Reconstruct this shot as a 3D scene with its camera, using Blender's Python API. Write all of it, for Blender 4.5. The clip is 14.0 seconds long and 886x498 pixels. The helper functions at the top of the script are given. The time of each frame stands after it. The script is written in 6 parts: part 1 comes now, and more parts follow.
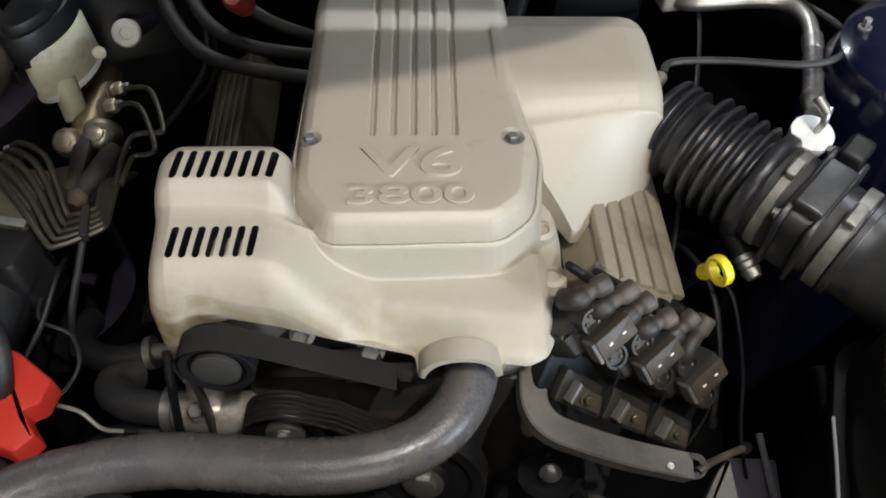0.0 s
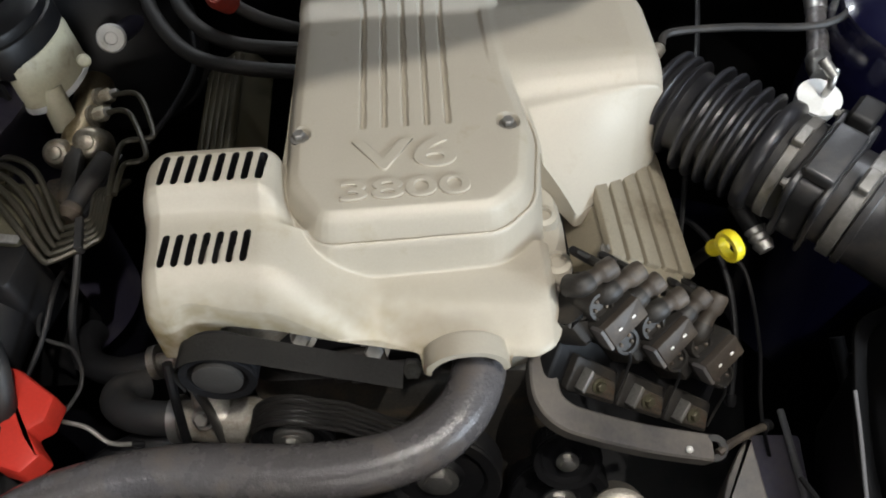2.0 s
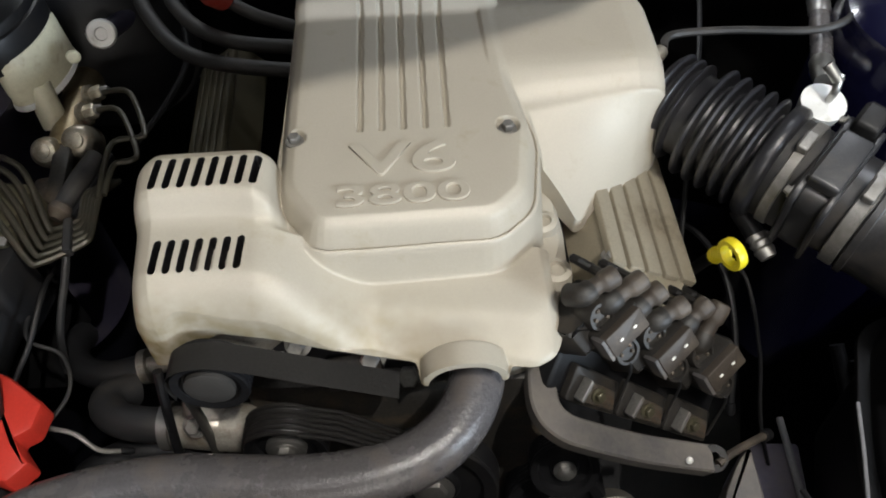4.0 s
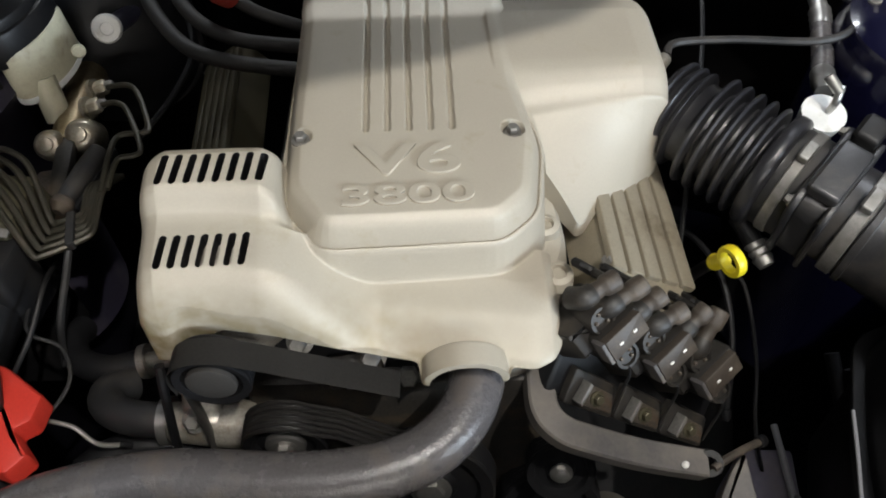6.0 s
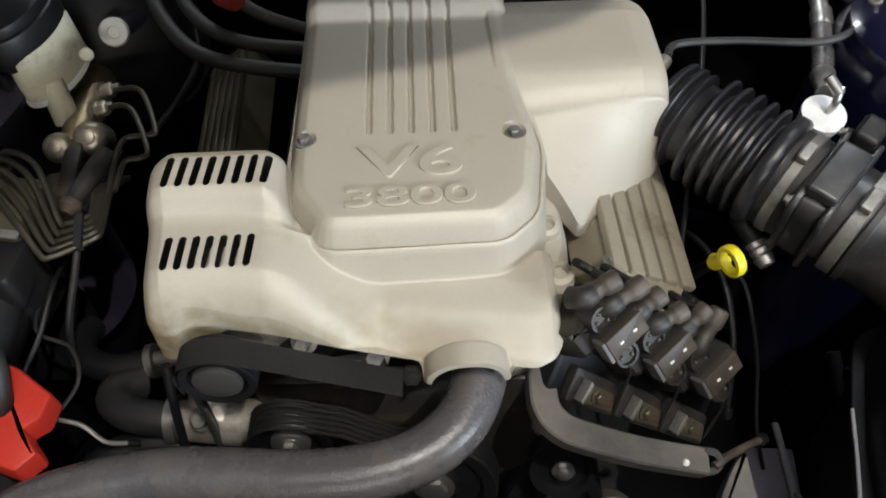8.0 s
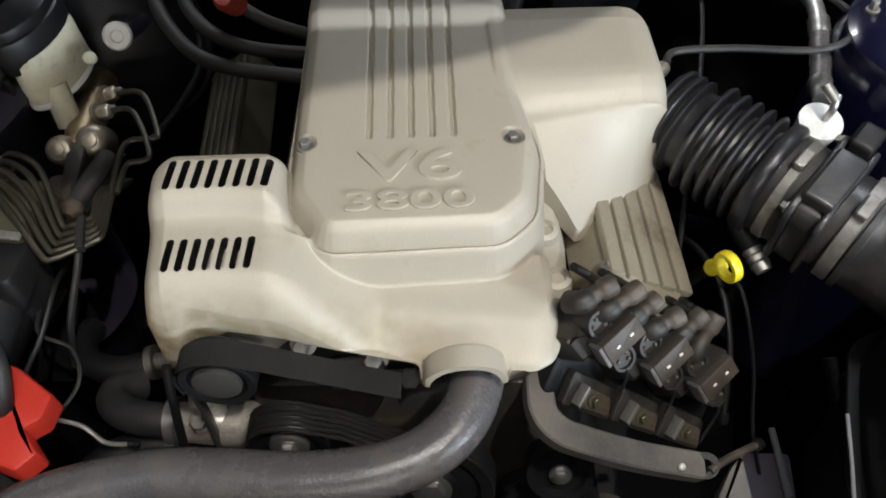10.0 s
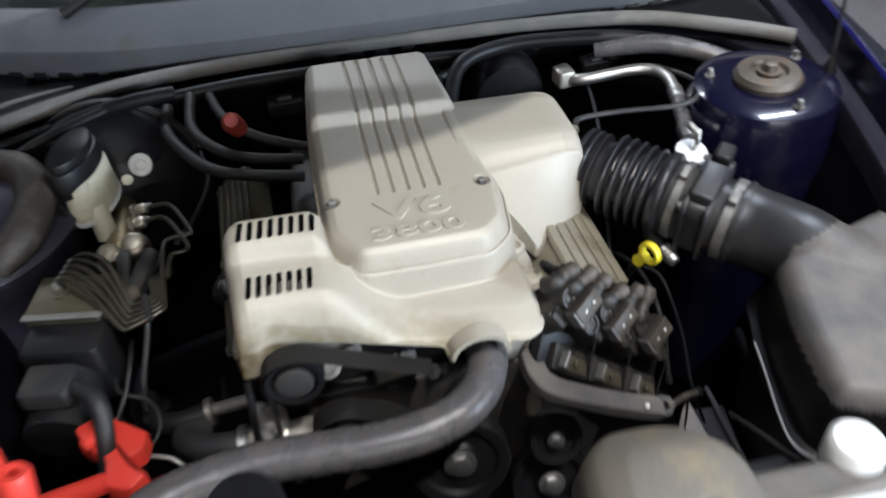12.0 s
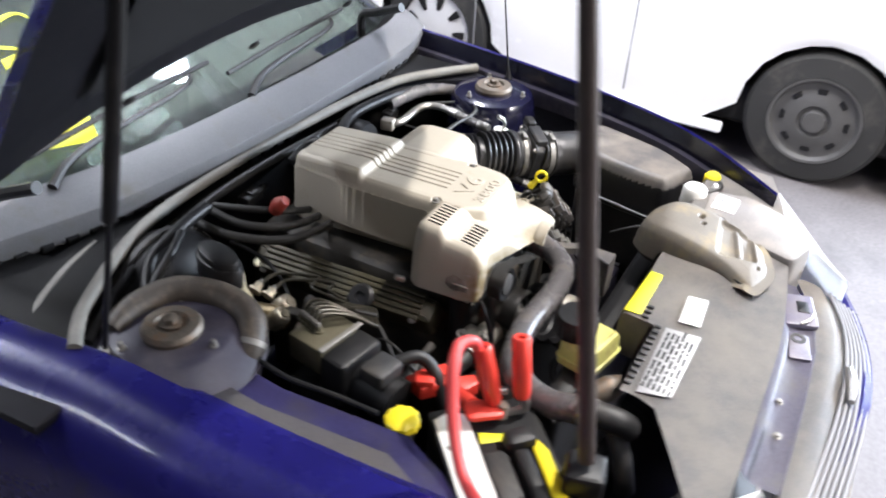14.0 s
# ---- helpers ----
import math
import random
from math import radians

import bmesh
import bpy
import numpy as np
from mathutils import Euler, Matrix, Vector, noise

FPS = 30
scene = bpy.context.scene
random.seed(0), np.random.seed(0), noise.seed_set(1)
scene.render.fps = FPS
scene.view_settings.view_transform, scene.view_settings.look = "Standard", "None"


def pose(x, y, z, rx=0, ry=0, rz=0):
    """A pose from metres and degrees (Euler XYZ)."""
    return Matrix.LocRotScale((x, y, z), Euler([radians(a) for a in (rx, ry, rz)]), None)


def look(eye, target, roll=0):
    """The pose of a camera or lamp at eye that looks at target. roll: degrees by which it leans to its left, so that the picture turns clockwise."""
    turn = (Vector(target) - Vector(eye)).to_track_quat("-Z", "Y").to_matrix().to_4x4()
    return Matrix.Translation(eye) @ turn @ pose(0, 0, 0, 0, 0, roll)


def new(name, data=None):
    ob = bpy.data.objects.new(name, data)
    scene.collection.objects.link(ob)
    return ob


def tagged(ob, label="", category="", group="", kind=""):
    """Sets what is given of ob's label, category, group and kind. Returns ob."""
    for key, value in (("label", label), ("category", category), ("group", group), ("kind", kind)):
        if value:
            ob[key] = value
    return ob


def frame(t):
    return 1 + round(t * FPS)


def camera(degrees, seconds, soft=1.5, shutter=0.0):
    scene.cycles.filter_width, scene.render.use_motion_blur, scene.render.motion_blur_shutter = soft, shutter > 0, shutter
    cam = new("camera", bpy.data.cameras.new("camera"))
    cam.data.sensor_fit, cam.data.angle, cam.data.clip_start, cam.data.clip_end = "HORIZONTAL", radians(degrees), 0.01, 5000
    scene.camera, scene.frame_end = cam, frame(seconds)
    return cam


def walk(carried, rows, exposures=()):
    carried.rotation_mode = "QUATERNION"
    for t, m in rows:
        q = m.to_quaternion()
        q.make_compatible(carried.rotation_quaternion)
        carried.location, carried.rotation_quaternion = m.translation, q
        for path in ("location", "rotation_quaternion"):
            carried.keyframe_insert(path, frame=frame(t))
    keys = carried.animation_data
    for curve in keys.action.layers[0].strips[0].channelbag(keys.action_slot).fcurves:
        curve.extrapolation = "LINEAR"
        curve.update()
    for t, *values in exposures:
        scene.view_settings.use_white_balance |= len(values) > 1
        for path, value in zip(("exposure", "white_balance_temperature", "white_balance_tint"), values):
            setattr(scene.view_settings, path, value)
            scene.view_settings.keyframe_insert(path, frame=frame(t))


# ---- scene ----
cam = camera(57.0, 14.0, 1.9, 0.6)
PATH = [
    (0, (0.103, -0.742, 1.475), (0.004, 0.518, -0.075), -3.4),
    (0.5, (0.103, -0.741, 1.475), (0.004, 0.517, -0.076), -3.2),
    (1, (0.112, -0.729, 1.471), (-0.012, 0.502, -0.1), -6.3),
    (1.5, (0.119, -0.725, 1.46), (-0.025, 0.508, -0.108), -7.9),
    (2, (0.115, -0.723, 1.463), (-0.02, 0.505, -0.11), -8.2),
    (2.5, (0.112, -0.717, 1.458), (-0.02, 0.507, -0.119), -8.7),
    (3, (0.112, -0.711, 1.461), (-0.018, 0.502, -0.124), -8.5),
    (5.5, (0.101, -0.701, 1.457), (0.005, 0.512, -0.131), -5.3),
    (6, (0.1, -0.708, 1.463), (0.004, 0.51, -0.121), -5.2),
    (6.5, (0.103, -0.713, 1.466), (0.0, 0.507, -0.115), -5.6),
    (7, (0.107, -0.713, 1.468), (-0.007, 0.504, -0.115), -5.9),
    (7.5, (0.106, -0.714, 1.469), (-0.008, 0.506, -0.111), -6.0),
    (8, (0.105, -0.712, 1.471), (-0.009, 0.503, -0.114), -6.0),
    (10.5, (0.107, -0.721, 1.475), (-0.009, 0.514, -0.094), -5.3),
    (11, (0.093, -0.735, 1.477), (0.013, 0.52, -0.078), -3.0),
    (11.5, (0.067, -0.788, 1.494), (0.043, 0.521, -0.017), -2.5),
    (11.7, (0.052, -0.846, 1.517), (0.063, 0.516, 0.052), -5.4),
    (11.9, (0.008, -0.921, 1.562), (0.144, 0.528, 0.191), -4.9),
    (12, (-0.012, -0.979, 1.564), (0.148, 0.505, 0.232), -5.6),
    (12.2, (-0.076, -1.068, 1.583), (0.192, 0.446, 0.305), -4.1),
    (12.4, (-0.169, -1.131, 1.584), (0.232, 0.402, 0.364), -3.0),
    (12.5, (-0.235, -1.143, 1.602), (0.239, 0.37, 0.382), -3.8),
    (12.8, (-0.478, -1.18, 1.656), (0.258, 0.234, 0.449), -1.6),
    (13, (-0.619, -1.2, 1.69), (0.235, 0.164, 0.502), -0.3),
    (13.3, (-0.843, -1.213, 1.757), (0.189, 0.034, 0.582), 0.9),
    (13.5, (-0.974, -1.171, 1.805), (0.178, -0.032, 0.632), 1.4),
    (13.6, (-1.044, -1.138, 1.807), (0.18, -0.064, 0.646), 2.7),
    (13.8, (-1.174, -0.979, 1.794), (0.206, -0.096, 0.646), 2.2),
    (14, (-1.259, -0.843, 1.789), (0.202, -0.083, 0.654), 3.3),
]
walk(cam, [(t, look(eye, target, roll)) for t, eye, target, roll in PATH],
     [(0, -1.08, 6500, 10), (11.5, -1.04, 6500, 10), (12.2, -0.68, 5900, 10), (13, -0.18, 5950, 12), (13.5, 0.05, 6250, 14), (14, 0.25, 6350, 14)])

# ---- light ----
world = bpy.data.worlds.new("workshop_air")
scene.world = world
world.use_nodes = True
world.node_tree.nodes["Background"].inputs[0].default_value = (0.75, 0.85, 1.0, 1)
world.node_tree.nodes["Background"].inputs[1].default_value = 0.05


def area(name, eye, target, sx, sy, watts, colour=(1, 1, 1)):
    data = bpy.data.lights.new(name, "AREA")
    data.shape, data.size, data.size_y, data.energy, data.color = "RECTANGLE", sx, sy, watts, colour
    ob = new(name, data)
    ob.matrix_world = look(eye, target)
    return ob


area("bay_lamp", (1.12, -1.335, 3.7), (0.1, -0.4, 0.9), 0.035, 0.03, 150, (1.0, 0.96, 0.88))
area("front_tube_light", (0.5, -3.4, 1.95), (0.1, -0.3, 0.9), 1.5, 0.25, 60, (1.0, 0.96, 0.89))
area("corner_tube_light", (2.7, -2.3, 1.6), (0.2, -0.2, 0.9), 1.2, 0.2, 240, (0.76, 0.88, 1.0))
area("ceiling_tube_light", (0.1, -1.75, 3.75), (-0.1, -1.0, 0.8), 1.5, 0.15, 45, (1.0, 0.97, 0.94))
# Unseen fill added to brighten the white car and floor.
area("aisle_fill_light", (1.7, 1.1, 3.8), (2.2, 0.2, 0.2), 1.5, 0.2, 150, (0.88, 0.93, 1.0))
# Unseen fill added to lift the cowl below the windscreen.
area("rear_fill_light", (-0.3, 3.2, 3.85), (0.0, 0.4, 1.0), 1.5, 0.2, 110, (0.92, 0.96, 1.0))
# Unseen fill added to lift the left wing only.
area("side_fill_light", (-2.6, 2.2, 3.0), (-1.0, 0.0, 0.8), 1.5, 0.2, 20, (0.88, 0.93, 1.0))
# Unseen upward fills added to wash the ceiling for bounced light.
area("ceiling_wash_fill", (0.5, -1.75, 3.72), (0.5, -1.75, 4.1), 1.5, 0.2, 15, (1.0, 0.98, 0.95))
area("ceiling_wash_fill", (-0.5, 4.0, 3.72), (-0.5, 4.0, 4.1), 1.5, 0.2, 60, (0.88, 0.93, 1.0))


# ---- materials ----
def mat(name, colour, rough=0.5, metal=0.0, vary=0.25, scale=30.0, bump=0.15, dirt=None, dirt_amount=0.0, dirt_scale=9.0, coat=0.0, spec=0.5):
    m = bpy.data.materials.new(name)
    m.use_nodes = True
    nt = m.node_tree
    n, link = nt.nodes, nt.links.new
    bsdf = n["Principled BSDF"]
    co = n.new("ShaderNodeTexCoord")
    fine, wide = n.new("ShaderNodeTexNoise"), n.new("ShaderNodeTexNoise")
    fine.inputs["Scale"].default_value, fine.inputs["Detail"].default_value = scale * 8, 6
    wide.inputs["Scale"].default_value, wide.inputs["Detail"].default_value = dirt_scale, 8
    wide.inputs["Roughness"].default_value = 0.65
    link(co.outputs["Object"], fine.inputs["Vector"])
    link(co.outputs["Object"], wide.inputs["Vector"])
    ramp = n.new("ShaderNodeValToRGB")
    dark = [c * (1 - vary) for c in colour]
    light = [min(1, c * (1 + vary)) for c in colour]
    ramp.color_ramp.elements[0].position, ramp.color_ramp.elements[1].position = 0.3, 0.7
    ramp.color_ramp.elements[0].color, ramp.color_ramp.elements[1].color = (*dark, 1), (*light, 1)
    add = n.new("ShaderNodeMath")
    add.operation = "MULTIPLY_ADD"
    add.inputs[1].default_value, add.inputs[2].default_value = 0.5, 0.0
    link(wide.outputs[0], add.inputs[0])
    half = n.new("ShaderNodeMath")
    half.operation = "MULTIPLY_ADD"
    half.inputs[1].default_value = 0.5
    link(fine.outputs[0], half.inputs[0])
    link(add.outputs[0], half.inputs[2])
    link(half.outputs[0], ramp.inputs[0])
    out = ramp.outputs[0]
    if dirt:
        mask = n.new("ShaderNodeValToRGB")
        mask.color_ramp.elements[0].position, mask.color_ramp.elements[1].position = 0.62 - 0.3 * dirt_amount, 0.75
        link(wide.outputs[0], mask.inputs[0])
        mix = n.new("ShaderNodeMix")
        mix.data_type = "RGBA"
        mix.inputs["B"].default_value = (*dirt, 1)
        link(mask.outputs[0], mix.inputs["Factor"])
        link(out, mix.inputs["A"])
        out = mix.outputs["Result"]
    link(out, bsdf.inputs["Base Color"])
    rr = n.new("ShaderNodeMapRange")
    rr.inputs["To Min"].default_value, rr.inputs["To Max"].default_value = max(0.02, rough - 0.12), min(1, rough + 0.12)
    link(wide.outputs[0], rr.inputs["Value"])
    link(rr.outputs[0], bsdf.inputs["Roughness"])
    bsdf.inputs["Metallic"].default_value = metal
    bsdf.inputs["Coat Weight"].default_value = coat
    bsdf.inputs["Coat Roughness"].default_value = 0.08
    bsdf.inputs["Specular IOR Level"].default_value = spec
    if bump:
        bp = n.new("ShaderNodeBump")
        bp.inputs["Strength"].default_value, bp.inputs["Distance"].default_value = bump, 0.002
        link(half.outputs[0], bp.inputs["Height"])
        link(bp.outputs[0], bsdf.inputs["Normal"])
    return m


COVER = mat("champagne_cover_paint", (0.405, 0.368, 0.303), 0.50, 0.10, 0.05, 60, 0.03, (0.36, 0.32, 0.24), 0.14, 26)


def add_grime(m, colour, axis, full, none):
    """A ragged brown stain that creeps up from one rim of a part."""
    n, link = m.node_tree.nodes, m.node_tree.links.new
    bsdf = n["Principled BSDF"]
    before = bsdf.inputs["Base Color"].links[0].from_socket
    co, split, noise_, ramp = n.new("ShaderNodeTexCoord"), n.new("ShaderNodeSeparateXYZ"), n.new("ShaderNodeTexNoise"), n.new("ShaderNodeMapRange")
    lean = n.new("ShaderNodeMath")
    lean.operation, lean.inputs[1].default_value = "MULTIPLY_ADD", 0.22
    noise_.inputs["Scale"].default_value, noise_.inputs["Detail"].default_value = 60, 6
    ramp.inputs["From Min"].default_value, ramp.inputs["From Max"].default_value = none, full
    link(co.outputs["Object"], split.inputs[0])
    link(co.outputs["Object"], noise_.inputs["Vector"])
    link(split.outputs[0], lean.inputs[0])
    link(split.outputs[axis], lean.inputs[2])
    link(lean.outputs[0], ramp.inputs["Value"])
    both, mix = n.new("ShaderNodeMath"), n.new("ShaderNodeMix")
    both.operation, mix.data_type = "MULTIPLY", "RGBA"
    cut = n.new("ShaderNodeValToRGB")
    cut.color_ramp.elements[0].position, cut.color_ramp.elements[1].position = 0.26, 0.64
    link(noise_.outputs[0], cut.inputs[0])
    link(cut.outputs[0], both.inputs[0])
    link(ramp.outputs[0], both.inputs[1])
    rim, all_ = n.new("ShaderNodeMapRange"), n.new("ShaderNodeMath")
    all_.operation = "MULTIPLY"
    rim.inputs["From Min"].default_value, rim.inputs["From Max"].default_value = -0.115, -0.150
    link(split.outputs[1], rim.inputs["Value"])
    link(both.outputs[0], all_.inputs[0])
    link(rim.outputs[0], all_.inputs[1])
    link(all_.outputs[0], mix.inputs["Factor"])
    link(before, mix.inputs["A"])
    mix.inputs["B"].default_value = (*colour, 1)
    link(mix.outputs["Result"], bsdf.inputs["Base Color"])


add_grime(COVER, (0.20, 0.158, 0.066), 2, -0.118, -0.048)
BLACK = mat("black_plastic", (0.008, 0.008, 0.009), 0.45, 0, 0.4, 40, 0.2, (0.018, 0.016, 0.014), 0.35, spec=0.3)
DUSTY = mat("dusty_black_plastic", (0.015, 0.015, 0.016), 0.55, 0, 0.3, 40, 0.2, (0.045, 0.039, 0.033), 0.45, 16)
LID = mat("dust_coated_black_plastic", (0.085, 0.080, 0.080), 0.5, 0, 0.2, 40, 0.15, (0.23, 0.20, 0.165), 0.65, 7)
SCOOPMAT = mat("dusty_brown_grey_plastic", (0.14, 0.125, 0.105), 0.55, 0, 0.15, 40, 0.15, (0.26, 0.205, 0.11), 0.42, 14)
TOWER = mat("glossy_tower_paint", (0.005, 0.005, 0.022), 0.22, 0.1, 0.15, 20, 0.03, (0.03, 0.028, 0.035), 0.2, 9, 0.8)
# Left valve cover's copy of the casting, with shade in its colour.
VALVESHADED = mat("shaded_oily_olive_casting", (0.055, 0.048, 0.028), 0.45, 0.3, 0.2, 60, 0.15, (0.06, 0.045, 0.025), 0.4, 14)
PIPE = mat("tarnished_steel_pipe", (0.040, 0.037, 0.027), 0.42, 0.5, 0.3, 60, 0.15, (0.06, 0.048, 0.035), 0.4, 60)
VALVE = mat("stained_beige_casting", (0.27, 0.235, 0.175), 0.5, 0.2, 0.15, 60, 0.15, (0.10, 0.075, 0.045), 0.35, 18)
RUBBER = mat("hose_rubber", (0.085, 0.080, 0.082), 0.27, 0, 0.25, 45, 0.55, (0.12, 0.10, 0.086), 0.32, 22)
BELLOWS = mat("bellows_rubber", (0.020, 0.020, 0.023), 0.33, 0, 0.3, 60, 0.2, (0.06, 0.056, 0.052), 0.25)
GREY = mat("grey_panel_plastic", (0.205, 0.193, 0.190), 0.58, 0, 0.2, 40, 0.25, (0.31, 0.275, 0.235), 0.65, 8)
# Dashboard is greyed to stand for the bright reflection in the windscreen.
DASH = mat("reflection_paled_vinyl", (0.13, 0.14, 0.135), 0.7, 0, 0.15, 40, 0.2)
SEAL = mat("dusty_seal_rubber", (0.15, 0.142, 0.125), 0.6, 0, 0.2, 40, 0.2, (0.22, 0.20, 0.17), 0.4, 12)
COWL = mat("cowl_trim_plastic", (0.23, 0.23, 0.245), 0.45, 0, 0.15, 40, 0.15, (0.2, 0.19, 0.17), 0.2)
BLUE = mat("dark_blue_car_paint", (0.018, 0.015, 0.185), 0.28, 0.1, 0.12, 20, 0.02, (0.04, 0.035, 0.10), 0.15, 5, 0.8)
# Inner wing colour is near black to stand for the shade there.
WINGSHADE = mat("shade_dark_grimy_paint", (0.004, 0.004, 0.008), 0.65, 0, 0.3, 20, 0.1, (0.010, 0.009, 0.009), 0.35, 9, spec=0.25)
SHELFMAT = mat("dusty_grey_shelf_plastic", (0.13, 0.122, 0.128), 0.55, 0, 0.2, 40, 0.2, (0.13, 0.12, 0.11), 0.45, 8)
BAYBLUE = mat("engine_bay_blue_paint", (0.015, 0.015, 0.036), 0.38, 0.1, 0.2, 20, 0.05, (0.062, 0.058, 0.062), 0.5, 9, 0.3)
METAL = mat("cast_aluminium", (0.42, 0.39, 0.34), 0.42, 0.6, 0.3, 50, 0.3, (0.12, 0.085, 0.05), 0.5, 30)
STEEL = mat("zinc_steel", (0.42, 0.41, 0.39), 0.38, 0.9, 0.15, 40, 0.1)
BRASS = mat("tarnished_brass_casting", (0.36, 0.29, 0.18), 0.36, 0.8, 0.3, 50, 0.25, (0.13, 0.085, 0.04), 0.5, 34)
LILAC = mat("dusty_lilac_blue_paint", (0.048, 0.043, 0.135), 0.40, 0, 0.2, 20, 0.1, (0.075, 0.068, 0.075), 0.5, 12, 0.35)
HOSEDARK = mat("matte_heater_hose", (0.013, 0.012, 0.011), 0.62, 0, 0.3, 60, 0.3, (0.03, 0.025, 0.02), 0.35, 20)
DULL = mat("dull_band_steel", (0.26, 0.25, 0.235), 0.5, 0.6, 0.25, 40, 0.15, (0.10, 0.09, 0.075), 0.4, 40)
RUST = mat("weathered_steel", (0.13, 0.11, 0.09), 0.55, 0.6, 0.4, 40, 0.3, (0.16, 0.08, 0.035), 0.4, 40)
SENSOR = mat("worn_dark_grey_moulding", (0.028, 0.028, 0.030), 0.38, 0, 0.3, 40, 0.2, (0.075, 0.065, 0.055), 0.4, 14)
GUTTER = mat("dusty_gutter_paint", (0.030, 0.027, 0.045), 0.5, 0, 0.25, 20, 0.1, (0.085, 0.075, 0.08), 0.5, 11)
IRON = mat("oily_cast_iron", (0.035, 0.032, 0.028), 0.55, 0.3, 0.4, 40, 0.4, (0.09, 0.065, 0.04), 0.4, 20)
RED = mat("red_plastic", (0.62, 0.045, 0.03), 0.4, 0, 0.1, 40, 0.08)
REDCABLE = mat("red_cable_rubber", (0.60, 0.06, 0.06), 0.45, 0, 0.1, 40, 0.1)
YELLOW = mat("yellow_plastic", (0.75, 0.62, 0.02), 0.4, 0, 0.1, 40, 0.05)
YELLOWLABEL = mat("yellow_label_film", (0.8, 0.78, 0.02), 0.5, 0, 0.05, 40, 0.02)
WHITELABEL = mat("white_label_film", (0.78, 0.78, 0.76), 0.5, 0, 0.05, 40, 0.02, (0.5, 0.48, 0.44), 0.2, 40)
WHITE = mat("white_plastic", (0.72, 0.71, 0.68), 0.4, 0, 0.06, 40, 0.05, (0.4, 0.37, 0.3), 0.2, 40)
FLUID = mat("yellowed_translucent_plastic", (0.52, 0.50, 0.16), 0.35, 0, 0.12, 40, 0.05, (0.3, 0.24, 0.1), 0.3, 30)
CREAM = mat("aged_cream_plastic", (0.55, 0.52, 0.38), 0.4, 0, 0.1, 40, 0.05, (0.3, 0.24, 0.15), 0.3, 40)
TYRE = mat("tyre_rubber", (0.022, 0.022, 0.022), 0.75, 0, 0.3, 40, 0.3, (0.06, 0.055, 0.05), 0.3)
RIM = mat("dull_rim_steel", (0.085, 0.083, 0.082), 0.5, 0.2, 0.2, 40, 0.1)
HUBCAP = mat("silver_hubcap", (0.62, 0.62, 0.63), 0.35, 0.2, 0.1, 40, 0.05)
CARWHITE = mat("white_car_paint", (0.8, 0.8, 0.82), 0.25, 0, 0.03, 20, 0.01, None, 0, 4, 0.6)
ASPHALT = mat("stained_concrete_floor", (0.138, 0.126, 0.127), 0.7, 0, 0.25, 8, 0.4, (0.05, 0.048, 0.048), 0.4, 1.3)
SLAM = mat("dusty_lilac_paint", (0.13, 0.12, 0.17), 0.45, 0.0, 0.2, 20, 0.1, (0.17, 0.155, 0.15), 0.5, 14)
WALL = mat("painted_block_wall", (0.50, 0.50, 0.50), 0.8, 0, 0.12, 10, 0.3, (0.2, 0.19, 0.18), 0.3, 1.5)
# Lens is white in base colour to carry the glare on clear glass.
LAMPGLASS = mat("glare_white_lens", (0.75, 0.77, 0.8), 0.2, 0.1, 0.08, 30, 0.02, None, 0, 9, 0.8)
OLIVE = mat("olive_passivated_metal", (0.11, 0.10, 0.066), 0.42, 0.5, 0.3, 50, 0.2, (0.07, 0.055, 0.035), 0.45, 30)
DOME = mat("stained_bright_casting", (0.42, 0.38, 0.30), 0.34, 0.7, 0.25, 50, 0.25, (0.16, 0.11, 0.06), 0.4, 40)
BOOT = mat("brown_dusted_rubber", (0.050, 0.040, 0.032), 0.55, 0, 0.3, 50, 0.25, (0.12, 0.095, 0.07), 0.42, 40)
COILBODY = mat("oily_black_moulding", (0.020, 0.018, 0.016), 0.52, 0, 0.4, 40, 0.25, (0.045, 0.036, 0.026), 0.4, 40)
BELT = mat("ribbed_belt_rubber", (0.03, 0.028, 0.026), 0.55, 0, 0.3, 60, 0.3)


def glass_mat(name, colour, rough=0.03):
    m = bpy.data.materials.new(name)
    m.use_nodes = True
    b = m.node_tree.nodes["Principled BSDF"]
    b.inputs["Base Color"].default_value = (*colour, 1)
    b.inputs["Transmission Weight"].default_value, b.inputs["Roughness"].default_value, b.inputs["IOR"].default_value = 1.0, rough, 1.45
    return m


GLASS = glass_mat("tinted_glass", (0.75, 0.85, 0.8))


# ---- shape tools ----
def part(name, bm, material, parent=None, label="", sharp=38):
    """Links a bmesh as one mesh object, under a thing or a part."""
    me = bpy.data.meshes.new(name)
    bmesh.ops.recalc_face_normals(bm, faces=bm.faces)
    bm.to_mesh(me)
    bm.free()
    me.materials.append(material)
    me.polygons.foreach_set("use_smooth", [True] * len(me.polygons))
    me.set_sharp_from_angle(angle=radians(sharp))
    ob = new(name, me)
    if parent:
        ob.parent = parent
    if label:
        tagged(ob, label)
    return ob


def thing(name, label, category, m=None, group="", kind=""):
    """An Empty at a thing's base."""
    ob = new(name)
    ob.empty_display_size = 0.02
    ob.matrix_basis = m or Matrix()
    return tagged(ob, label, category, group, kind)


